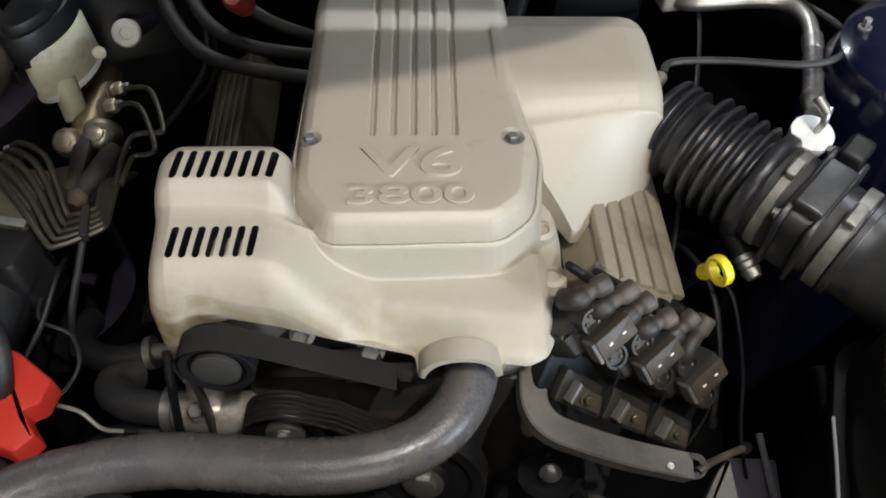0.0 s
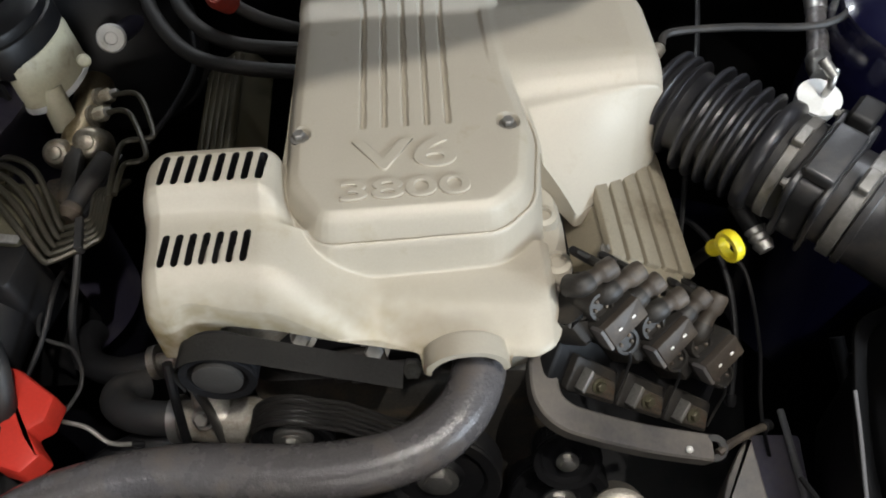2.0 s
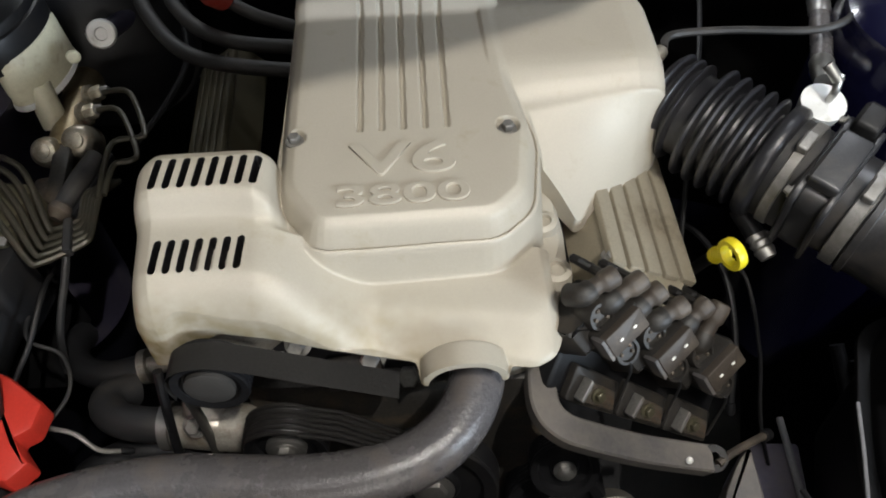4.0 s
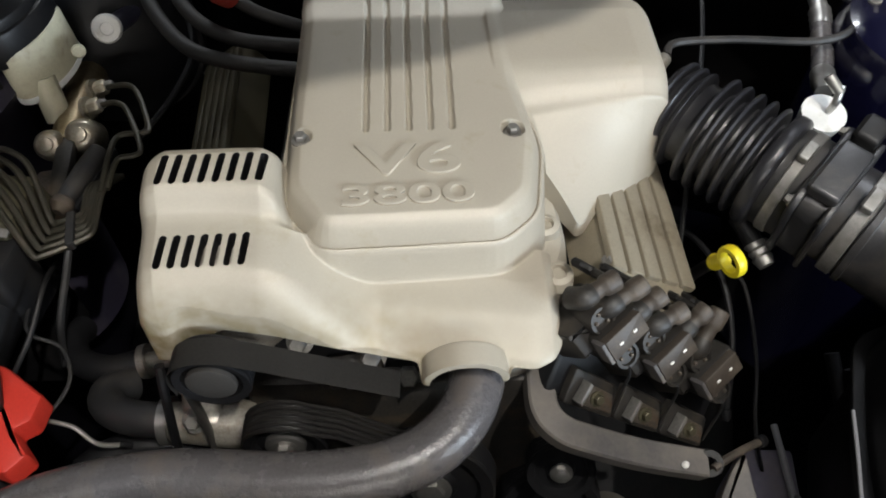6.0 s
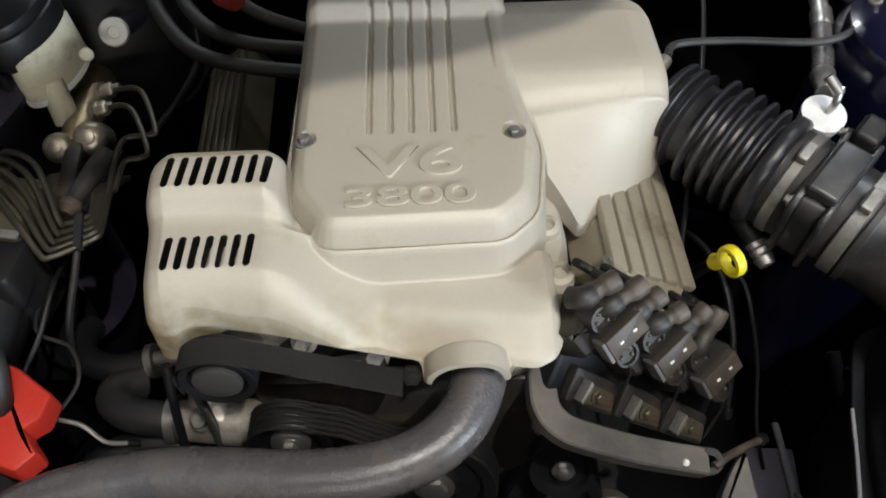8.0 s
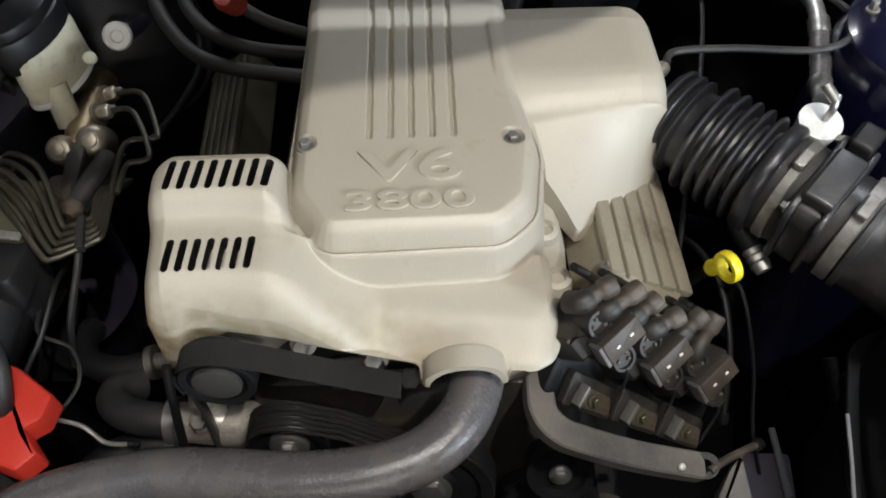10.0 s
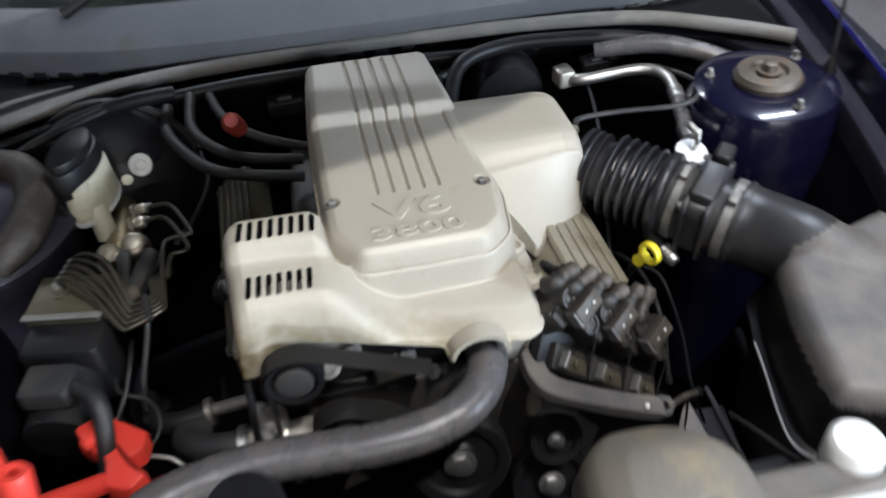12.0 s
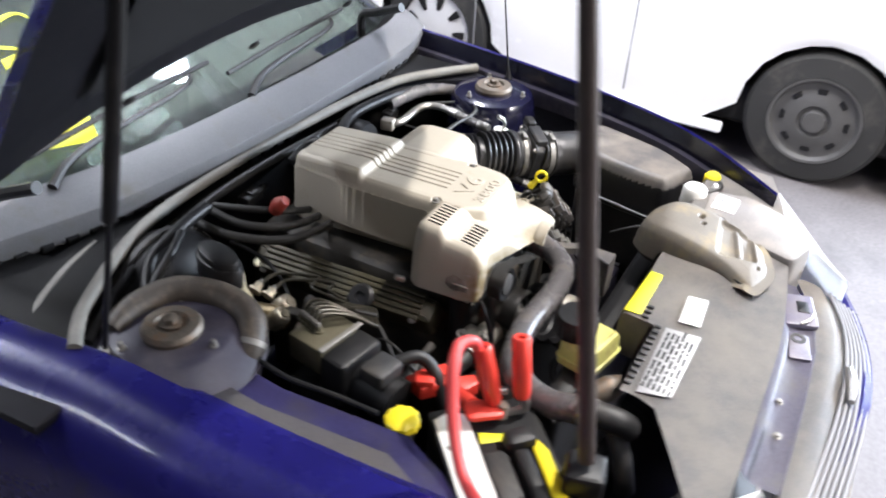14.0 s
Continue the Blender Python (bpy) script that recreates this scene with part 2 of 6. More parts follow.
def rounded(outline, r, seg=4):
    """A closed outline with its corners rounded."""
    pts, out = [Vector((*p, 0)) for p in outline], []
    for i, p in enumerate(pts):
        a, b = pts[i - 1] - p, pts[(i + 1) % len(pts)] - p
        cut = min(r, a.length * 0.45, b.length * 0.45)
        s, e = p + a.normalized() * cut, p + b.normalized() * cut
        for k in range(seg + 1):
            f = k / seg
            q = s * (1 - f) ** 2 + p * 2 * f * (1 - f) + e * f * f
            out.append((q.x, q.y))
    return out


def inset(outline, d):
    """An outline moved inwards by d (outwards: minus)."""
    n, out = len(outline), []
    turn = sum(outline[i - 1][0] * outline[i][1] - outline[i][0] * outline[i - 1][1] for i in range(n))
    sign = 1 if turn > 0 else -1
    for i in range(n):
        (ax, ay), (bx, by) = outline[i - 1], outline[(i + 1) % n]
        t = Vector((bx - ax, by - ay))
        t = t.normalized() if t.length else t
        out.append((outline[i][0] - sign * t.y * d, outline[i][1] + sign * t.x * d))
    return out


def loft(bm, rings, caps=True, closed=True):
    """Skins rings of equally many points."""
    vs = [[bm.verts.new(p) for p in ring] for ring in rings]
    n = len(rings[0])
    for a, b in zip(vs, vs[1:]):
        for i in range(n if closed else n - 1):
            j = (i + 1) % n
            bm.faces.new((a[i], a[j], b[j], b[i]))
    if caps and closed:
        bm.faces.new(vs[0][::-1])
        bm.faces.new(vs[-1])
    return bm


def slab(bm, outline, z0, z1, bev=0.003, m=None, r=0.0, taper=0.0):
    """A plate with the outline, from z0 to z1, its rims rounded."""
    o = rounded(outline, r) if r else list(outline)
    m = m or Matrix()
    rings = [(bev, z0), (0, z0 + bev), (taper, z1 - bev), (taper + bev * 0.35, z1 - bev * 0.3), (taper + bev, z1)]
    loft(bm, [[m @ Vector((x, y, z)) for x, y in inset(o, d)] for d, z in rings])
    return bm


def box(bm, c, s, rot=(0, 0, 0), bev=0.003, m=None):
    """A box round c with rounded edges."""
    x, y, z = (v / 2 for v in s)
    m = (m or Matrix()) @ pose(*c, *rot)
    return slab(bm, [(-x, -y), (x, -y), (x, y), (-x, y)], -z, z, min(bev, x * 0.6, y * 0.6, z * 0.6), m, min(bev * 1.5, x, y))


def curve(pts, per=6):
    """A smooth line through the points."""
    p = [Vector(q) for q in pts]
    if len(p) < 3:
        return [p[0].lerp(p[1], k / per) for k in range(per + 1)]
    out = []
    for i in range(len(p) - 1):
        a, b, c, d = p[max(i - 1, 0)], p[i], p[i + 1], p[min(i + 2, len(p) - 1)]
        for k in range(per):
            t = k / per
            out.append(0.5 * (2 * b + (c - a) * t + (2 * a - 5 * b + 4 * c - d) * t * t + (3 * b - a - 3 * c + d) * t ** 3))
    return out + [p[-1]]


def tube(bm, pts, r, n=12, per=6, flat=1.0, raw=False):
    """A round bar along the points; r: one radius, or one for each place along it, evenly spread."""
    line = [Vector(p) for p in pts] if raw else curve(pts, per)
    rs = [r] * len(line) if isinstance(r, (int, float)) else list(np.interp(np.linspace(0, 1, len(line)), np.linspace(0, 1, len(r)), r))
    side = None
    rings = []
    for i, p in enumerate(line):
        t = (line[min(i + 1, len(line) - 1)] - line[max(i - 1, 0)]).normalized()
        if side is None:
            side = t.cross((0, 0, 1) if abs(t.z) < 0.9 else (1, 0, 0)).normalized()
        side = (side - t * side.dot(t)).normalized()
        up = side.cross(t)
        rings.append([p + (side * math.cos(a) + up * flat * math.sin(a)) * rs[i] for a in (2 * math.pi * k / n for k in range(n))])
    return loft(bm, rings)


def lathe(bm, prof, m=None, n=24, caps=True):
    """A turned shape: radius and height along the local z."""
    m = m or Matrix()
    return loft(bm, [[m @ Vector((max(r, 1e-4) * math.cos(a), max(r, 1e-4) * math.sin(a), h)) for a in (2 * math.pi * k / n for k in range(n))] for r, h in prof], caps=caps)


def along(a, b):
    """The pose at a whose z points to b."""
    a, b = Vector(a), Vector(b)
    return Matrix.Translation(a) @ (b - a).to_track_quat("Z", "Y").to_matrix().to_4x4()


def B():
    return bmesh.new()


def strip(bm, rows, thick=0.0):
    """An open skin through rows of points; thick: its thickness downwards."""
    loft(bm, rows, caps=False, closed=False)
    if thick:
        bmesh.ops.solidify(bm, geom=list(bm.faces), thickness=thick)
    return bm


def hexbolt(name, m, r, h, parent, material=None):
    bm = B()
    lathe(bm, [(r * 1.5, 0), (r * 1.5, h * 0.25), (r * 1.05, h * 0.3)], m, 20)
    lathe(bm, [(r, h * 0.25), (r, h * 0.9), (r * 0.8, h)], m, 6)
    return part(name, bm, material or DULL, parent)


# ---- the hall ----
GROUND = -0.05


def hall():
    bm = B()
    strip(bm, [[(-60, y, GROUND) for y in (-60, -20, -8, 0, 8, 20, 60)], [(60, y, GROUND) for y in (-60, -20, -8, 0, 8, 20, 60)]])
    tagged(part("ground", bm, ASPHALT), "dark stained concrete workshop floor", "floor", kind="structure")
    for name, c, s in (("wall_north", (0, 9.1, 2.0), (22, 0.2, 4.1)), ("wall_south", (0, -9.1, 2.0), (22, 0.2, 4.1)),
                       ("wall_east", (11.1, 0, 2.0), (0.2, 18, 4.1)), ("wall_west", (-11.1, 0, 2.0), (0.2, 18, 4.1)), ("ceiling", (0, 0, 4.2), (22.4, 18.4, 0.2))):
        tagged(part(name, box(B(), c, s, bev=0.01), WALL), "plain grey painted workshop " + name.split("_")[0], name.split("_")[0], kind="structure")


hall()


# ---- moulded shells ----
def far(poly, u, v):
    """Distance into a polygon: plus inside, minus outside."""
    best, inside = np.full(u.shape, 9.0), np.zeros(u.shape, bool)
    near_u, near_v = np.zeros(u.shape), np.zeros(u.shape)
    for i in range(len(poly)):
        (ax, ay), (bx, by) = poly[i - 1], poly[i]
        ex, ey = bx - ax, by - ay
        t = np.clip(((u - ax) * ex + (v - ay) * ey) / (ex * ex + ey * ey + 1e-12), 0, 1)
        qu, qv = ax + t * ex, ay + t * ey
        dist = np.hypot(u - qu, v - qv)
        near = dist < best
        best, near_u, near_v = np.where(near, dist, best), np.where(near, qu, near_u), np.where(near, qv, near_v)
        cross = ((ay > v) != (by > v)) & (u < ex * (v - ay) / (ey if ey else 1e-12) + ax)
        inside ^= cross
    return np.where(inside, best, -best), near_u, near_v


def smooth(x, xs, ys):
    """A smooth line through the points that never overshoots."""
    xs, ys = np.array(xs, float), np.array(ys, float)
    h = np.diff(xs)
    d = np.diff(ys) / h
    m = np.concatenate([[d[0]], np.where(d[:-1] * d[1:] > 0, 2 * d[:-1] * d[1:] / np.where(d[:-1] + d[1:] == 0, 1, d[:-1] + d[1:]), 0), [d[-1]]])
    x = np.clip(x, xs[0], xs[-1])
    i = np.clip(np.searchsorted(xs, x, side="right") - 1, 0, len(xs) - 2)
    t = (x - xs[i]) / h[i]
    return (1 + 2 * t) * (1 - t) ** 2 * ys[i] + t * (1 - t) ** 2 * h[i] * m[i] + t * t * (3 - 2 * t) * ys[i + 1] + t * t * (t - 1) * h[i] * m[i + 1]


def soft_max(a, b, k):
    h = np.clip(0.5 + 0.5 * (a - b) / k, 0, 1)
    return b * (1 - h) + a * h + k * h * (1 - h)


def relief(name, outline, height, low, g, material, parent, label="", inner=None, sharp=60, snap=None):
    """A moulded shell over an outline: a fine skin at height(u, v) with a rim that reaches down to low(u, v)."""
    o = np.array(outline)
    us, vs = np.arange(o[:, 0].min() - 2 * g, o[:, 0].max() + 2 * g, g), np.arange(o[:, 1].min() - 2 * g, o[:, 1].max() + 2 * g, g)
    u, v = np.meshgrid(us, vs, indexing="ij")
    d, nu, nv = far(outline, u, v)
    keep = d > 0
    pad = np.pad(keep, 1)
    rim = ~keep & (pad[2:, 1:-1] | pad[:-2, 1:-1] | pad[1:-1, 2:] | pad[1:-1, :-2] | pad[2:, 2:] | pad[:-2, :-2] | pad[2:, :-2] | pad[:-2, 2:])
    u, v = np.where(rim, nu, u), np.where(rim, nv, v)
    if snap:
        gap, e = snap(u, v), 1e-4
        gu, gv = (snap(u + e, v) - gap) / e, (snap(u, v + e) - gap) / e
        move = keep & (np.abs(gap) < 0.72 * g)
        u, v = np.where(move, u - gap * gu, u), np.where(move, v - gap * gv, v)
    floor = low(u, v)
    w = np.maximum(height(u, v), floor + 0.001)
    use = keep | rim
    number = -np.ones(use.shape, int)
    number[use] = np.arange(use.sum())
    verts = np.stack([u[use], v[use], w[use]], 1)
    a, b, c, e = number[:-1, :-1], number[1:, :-1], number[1:, 1:], number[:-1, 1:]
    ok = (a >= 0) & (b >= 0) & (c >= 0) & (e >= 0)
    quads = np.stack([a[ok], b[ok], c[ok], e[ok]], 1)
    sides = np.concatenate([quads[:, [k, (k + 1) % 4]] for k in range(4)])
    key = np.sort(sides, 1)
    _, first, count = np.unique(key[:, 0] * len(verts) + key[:, 1], return_index=True, return_counts=True)
    border = sides[first[count == 1]]
    ids = np.unique(border)
    below = {int(i): len(verts) + k for k, i in enumerate(ids)}
    lows = np.stack([verts[ids, 0], verts[ids, 1], floor[use][ids]], 1)
    faces = quads.tolist() + [[int(q), int(p), below[int(p)], below[int(q)]] for p, q in border]
    me = bpy.data.meshes.new(name)
    me.from_pydata(np.concatenate([verts, lows]).tolist(), [], faces)
    me.materials.append(material)
    if inner:
        me.materials.append(inner[0])
        corner = verts[quads]
        inside = inner[1](corner[:, :, 0], corner[:, :, 1])
        deep = inside.all(1) | (inside.any(1) & (np.ptp(corner[:, :, 2], axis=1) > inner[2]))
        me.polygons.foreach_set("material_index", deep.astype(int).tolist() + [0] * len(border))
    me.polygons.foreach_set("use_smooth", [True] * len(me.polygons))
    me.set_sharp_from_angle(angle=radians(sharp))
    ob = new(name, me)
    ob.parent = parent
    return tagged(ob, label)


# ---- the blue car's body ----
car = thing("car", "dark blue sedan with its bonnet propped open", "car")


def fender(side):
    """A front wing: a crowned strip beside the bay that falls away outwards."""
    xs = [(-0.765, 0.445), (-0.70, 0.49), (-0.66, 0.517), (-0.6, 0.555), (-0.4, 0.640), (-0.2, 0.692), (0.0, 0.728), (0.2, 0.755), (0.42, 0.775), (0.8, 0.80), (1.3, 0.82)] if side > 0 else [(-0.74, 0.585), (-0.68, 0.603), (-0.62, 0.618), (-0.4, 0.642), (-0.2, 0.655), (0.0, 0.662), (0.2, 0.69), (0.42, 0.715), (0.8, 0.74), (1.3, 0.76)]
    rows = []
    for y in np.concatenate([np.linspace(xs[0][0], 0.4, 34), np.linspace(0.5, 1.3, 5)]):
        x = float(smooth(np.array([y]), *zip(*xs))[0])
        y = float(y)
        zc = 0.91 + 0.02 * (y + 0.3) - 0.10 * max(0, -0.5 - y) ** 1.2
        w = (0.125 if side > 0 else 0.17) - 0.05 * max(0, -0.4 - y)
        sec = [(-0.03, -0.11), (-0.028, -0.03), (-0.004, -0.018), (0.0, -0.004), (0.012, 0.0), (w * 0.35, 0.006), (w * 0.6, -0.012), (w * 0.85, -0.06), (w * 0.97, -0.14), (w * 1.05, -0.3), (w * 1.05, -0.62)]
        if side > 0:
            sec = [(-0.046, -0.11), (-0.044, -0.014), (-0.041, -0.008), (-0.034, -0.013), (-0.008, -0.015), (0.000, 0.018), (0.003, 0.031), (0.007, 0.035), (0.014, 0.031), (0.040, -0.01), (0.066, -0.09), (0.085, -0.3), (0.085, -0.62)]
        rows.append([(side * (x + a), y, zc + b) for a, b in sec])
    if side > 0:
        part("wing_gutter", strip(B(), [r[:5] for r in rows], 0.004), GUTTER, car, "dusty dark rain gutter of the wing")
        # Blue paint swapped for near-black navy where the face mirrors the dark bonnet.
        part("wing_channel", strip(B(), [r[4:7] for r in rows], 0.004), TOWER, car, "inner face of the wing, navy darkened for the bonnet's reflection")
        rows = [r[6:] for r in rows]
    return part("front_wing", strip(B(), rows, 0.004), BLUE, car, "scratched glossy dark blue front wing")


fender(1), fender(-1)


def cowl():
    front = [(-0.80, 0.44), (-0.6, 0.372), (-0.35, 0.30), (-0.08, 0.275), (0.2, 0.268), (0.42, 0.272), (0.64, 0.285), (0.80, 0.33)]
    cx = np.linspace(-0.80, 0.80, 33)
    front = [(float(x), float(y)) for x, y in zip(cx, smooth(cx, *zip(*front)))]
    rows = [[(x, y + 0.012, 0.905) for x, y in front], [(x, y, 0.945) for x, y in front], [(x, y + 0.004, 0.957) for x, y in front],
            [(x, y + 0.05, 0.985) for x, y in front], [(x, y + 0.085, 0.997) for x, y in front], [(x, y + 0.09, 0.985) for x, y in front]]
    part("cowl_panel", strip(B(), rows, 0.003), COWL, car, "grey plastic cowl trim below the windscreen")
    rows = [[(x, y + 0.08, 0.984) for x, y in front], [(x, y + 0.125, 0.972) for x, y in front], [(x, y + 0.15, 0.955) for x, y in front]]
    part("scuttle_grille", strip(B(), rows, 0.003), BLACK, car, "black plastic scuttle panel")
    rows = [[(x * (1 - 0.12 * f), y + 0.2 + 0.85 * f, 1.0 + 0.48 * f) for x, y in front] for f in (-0.075, 0.25, 0.5, 0.75, 1)]
    g = part("windscreen", strip(B(), rows, 0.005), GLASS, car, "tinted laminated windscreen glass")
    g.visible_shadow = False
    rows = [[(x, y + 0.21, 0.93) for x, y in front], [(x, y + 0.6, 0.97) for x, y in front], [(x, y + 1.3, 0.95) for x, y in front]]
    part("dashboard", strip(B(), rows, 0.01), DASH, car, "dashboard top behind the glass, paled for its reflection")
    rows = [[(x * 1.0, 1.32, 0.2) for x, y in front], [(x * 0.95, 1.32, 1.5) for x, y in front]]
    part("cabin_back", strip(B(), rows, 0.01), BLACK, car, "dark cabin interior")
    seal = [(-0.69, 0.085, 0.918), (-0.6, 0.158, 0.922), (-0.38, 0.252, 0.922), (-0.1, 0.275, 0.922), (0.15, 0.268, 0.922), (0.45, 0.232, 0.922), (0.6, 0.16, 0.92), (0.695, 0.10, 0.915)]
    part("bonnet_seal", tube(B(), seal, 0.012, 10, 8), SEAL, car, "dusty grey rubber bonnet seal")
    line = curve(seal, 6)
    rows = [[(p.x, p.y + 0.012, 0.914) for p in line], [(p.x, p.y + 0.03, 0.78) for p in line], [(p.x, p.y + 0.04, 0.3) for p in line]]
    part("firewall", strip(B(), rows, 0.006), BLACK, car, "black insulated firewall")
    rows = [[(p.x, p.y + 0.004, 0.908) for p in line], [(p.x, 0.32 + (0.11 if abs(p.x) > 0.55 else 0), 0.912) for p in line]]
    part("plenum_floor", strip(B(), rows, 0.006), BLACK, car, "dusty black plenum panel")
    for s_ in (-1, 1):
        o = [(s_ * x, y) for x, y in ((0.69, 0.02), (0.60, 0.165), (0.40, 0.25), (0.36, 0.36), (0.80, 0.50), (0.84, 0.30), (0.82, 0.02))]
        part("plenum_side", slab(B(), o, 0.880, 0.898, 0.004), WINGSHADE, car, "dusty dark plenum side")
    for k in range(34):
        x = -0.74 + 0.044 * k
        y = float(np.interp(x, [q[0] for q in front], [q[1] for q in front]))
        part("louvre", box(B(), (x, y + 0.012, 0.902), (0.026, 0.010, 0.030), (14, 0, -14 if x < -0.2 else 0), bev=0.003), BLACK, car)
    part("drain_lip", tube(B(), [(-0.72, 0.17, 0.902), (-0.64, 0.235, 0.906), (-0.55, 0.275, 0.909), (-0.46, 0.30, 0.910)], [0.004, 0.008, 0.008, 0.004], 8, 6, 0.6), SEAL, car, "pale dusty drain lip")



def cabin():
    """The plain body behind the windscreen."""
    side = [(-0.88, 0.35), (-0.89, 0.75), (-0.84, 0.97), (-0.70, 1.42), (-0.60, 1.485), (0, 1.51), (0.60, 1.485), (0.70, 1.42), (0.84, 0.97), (0.89, 0.75), (0.88, 0.35)]
    rows = [[(x, y, z) for x, z in side] for y in (1.36, 1.7, 2.2, 2.6)]
    part("roof", strip(B(), rows, 0.006), BLUE, car, "dark blue roof and door sides")
    rows = [[(x * 0.98, y, min(z, top)) for x, z in side] for y, top in ((2.6, 1.5), (3.0, 1.2), (3.15, 1.02), (3.7, 0.98), (3.78, 0.7), (3.76, 0.35))]
    part("boot", strip(B(), rows, 0.006), BLUE, car, "dark blue boot and tail")

    for x in (-0.77, 0.77):
        for y in (0.0, 2.72):
            w = part("road_wheel", lathe(B(), [(0.20, -0.10), (0.29, -0.10), (0.31, -0.08), (0.31, 0.08), (0.29, 0.10), (0.20, 0.10)], along((x, y, GROUND + 0.31), (x + 1, y, GROUND + 0.31)), 36), BLACK, car, "black road tyre")
            part("rim", lathe(B(), [(0.02, -0.06), (0.20, -0.08), (0.205, 0.0), (0.20, 0.08), (0.02, 0.06)], along((x, y, GROUND + 0.31), (x + 1, y, GROUND + 0.31)), 28), DULL, w, "dull steel rim")


cabin()

cowl()


def strut_tower(x):
    m = pose(x, 0, 0)
    top = 0.915
    prof = [(0.120, 0.45), (0.128, 0.78), (0.142, 0.85), (0.150, 0.868), (0.138, 0.880), (0.118, 0.892), (0.100, top - 0.010), (0.09, top - 0.006), (0.055, top - 0.006)]
    bm = lathe(B(), prof if x < 0 else [(0.135, 0.35), (0.13, 0.7), (0.122, 0.80), (0.112, top - 0.03), (0.104, top - 0.012), (0.09, top - 0.006), (0.055, top - 0.006)], m, 48)
    t = part("strut_tower", bm, TOWER if x > 0 else GUTTER, car, "blue painted suspension strut tower")
    part("strut_mount", lathe(B(), [(0.048, top - 0.008), (0.050, top + 0.002), (0.045, top + 0.01), (0.028, top + 0.012), (0.024, top + 0.006)], m, 36), RUST, t, "dusty rubber and steel strut mount")
    hexbolt("nut", pose(x, 0, top + 0.008), 0.012, 0.016, t, RUST)
    for k in range(3):
        a = 0.6 + k * 2.1
        hexbolt("stud", pose(x + 0.082 * math.cos(a), 0.082 * math.sin(a), top - 0.007), 0.005, 0.014, t)


strut_tower(0.60), strut_tower(-0.57)


def bay():
    # inner wings and the floor of the bay
    for s in (1, -1):
        rows = []
        for y, x in ((-0.78, 0.41), (-0.62, 0.51), (-0.3, 0.635), (0.0, 0.695), (0.32, 0.735)) if s > 0 else ((-0.86, 0.50), (-0.62, 0.60), (-0.3, 0.66), (0.0, 0.70), (0.32, 0.72)):
            k = 0.35 if s > 0 else 1
            rows.append([(s * (x + 0.03 * k), y, 0.885 - 0.1 * max(0, -0.5 - y)), (s * (x - 0.02 * k), y, 0.865 - 0.1 * max(0, -0.5 - y)), (s * (x - 0.11 * k), y, 0.80), (s * (x - 0.13 * k), y, 0.60), (s * (x - 0.2), y, 0.25)])
        part("inner_wing", strip(B(), rows, 0.004), WINGSHADE, car, "grimy painted inner wing, blackened for shade")
    part("undertray", box(B(), (0, -0.28, 0.27), (1.3, 1.3, 0.02)), BLACK, car, "black undertray far below the engine")
    # front panel over the radiator
    def top(x, y):
        return 0.892 - 0.06 * max(0, -0.62 - y) ** 2 * 4 - 0.12 * max(0, abs(x) - 0.3) ** 2
    ks = sorted([k / 14 for k in range(15)] + [0.2085, 0.2165])
    def px(k, y):
        left = -0.29 + 1.6 * min(0, y + 0.720)
        return left + (0.60 - left) * k
    def yf(x):
        return -1.04 + 0.66 * x * x
    def yr(k):
        return -0.61 if px(k, -0.61) > -0.10 else -0.665
    rows = [[(px(k, -0.6), yr(k) + 0.01, 0.80) for k in ks], [(px(k, -0.6), yr(k) + 0.008, top(px(k, -0.6), -0.6) - 0.008) for k in ks], [(px(k, -0.61), yr(k), top(px(k, -0.61), -0.6)) for k in ks]]
    for f in (0.15, 0.3, 0.45, 0.6, 0.8, 1.0):
        row = []
        for k in ks:
            y = yr(k) + (-0.868 + 0.3 * max(0, px(k, -0.8)) ** 1.6 - yr(k)) * f
            row.append((px(k, y), y, top(px(k, y), y)))
        rows.append(row)
    part("radiator_panel", strip(B(), rows, 0.004), GREY, car, "dusty grey plastic panel over the radiator")
    xs2 = [k / 20 for k in range(-16, 17)]
    rows = []
    for d, z in ((0.07, 0.812), (0.05, 0.815), (0.035, 0.806), (0.03, 0.77), (0.03, 0.6), (0.06, 0.35)):
        rows.append([(x, yf(x) + d - 0.03, z - 0.04 * abs(x)) for x in xs2])
    part("front_bumper", strip(B(), rows, 0.004), BLUE, car, "dark blue front bumper skin with chrome grille slats")
    bm = B()
    def lamp_y(x, d):
        return -0.949 + 0.64 * (x - 0.27) + d * (0.012 + 0.05 * min(1, (x - 0.27) / 0.15))
    rows = [[(x, lamp_y(x, d), z + 0.03 * (x - 0.27)) for x in (0.27, 0.30, 0.33, 0.39, 0.45, 0.51, 0.555)] for d, z in ((1.1, 0.860), (0.9, 0.866), (0.4, 0.866), (0.0, 0.855), (-0.15, 0.80), (-0.2, 0.70))]
    h = part("headlamp", strip(bm, rows, 0.01), LAMPGLASS, car, "clear headlamp lens, its glare put into the white colour")
    rows = [[(-p[0], p[1], p[2] - 0.03) for p in r] for r in rows[2:]]
    part("headlamp", strip(B(), rows, 0.01), LAMPGLASS, car, "clear headlamp lens, its glare put into the white colour")


bay()


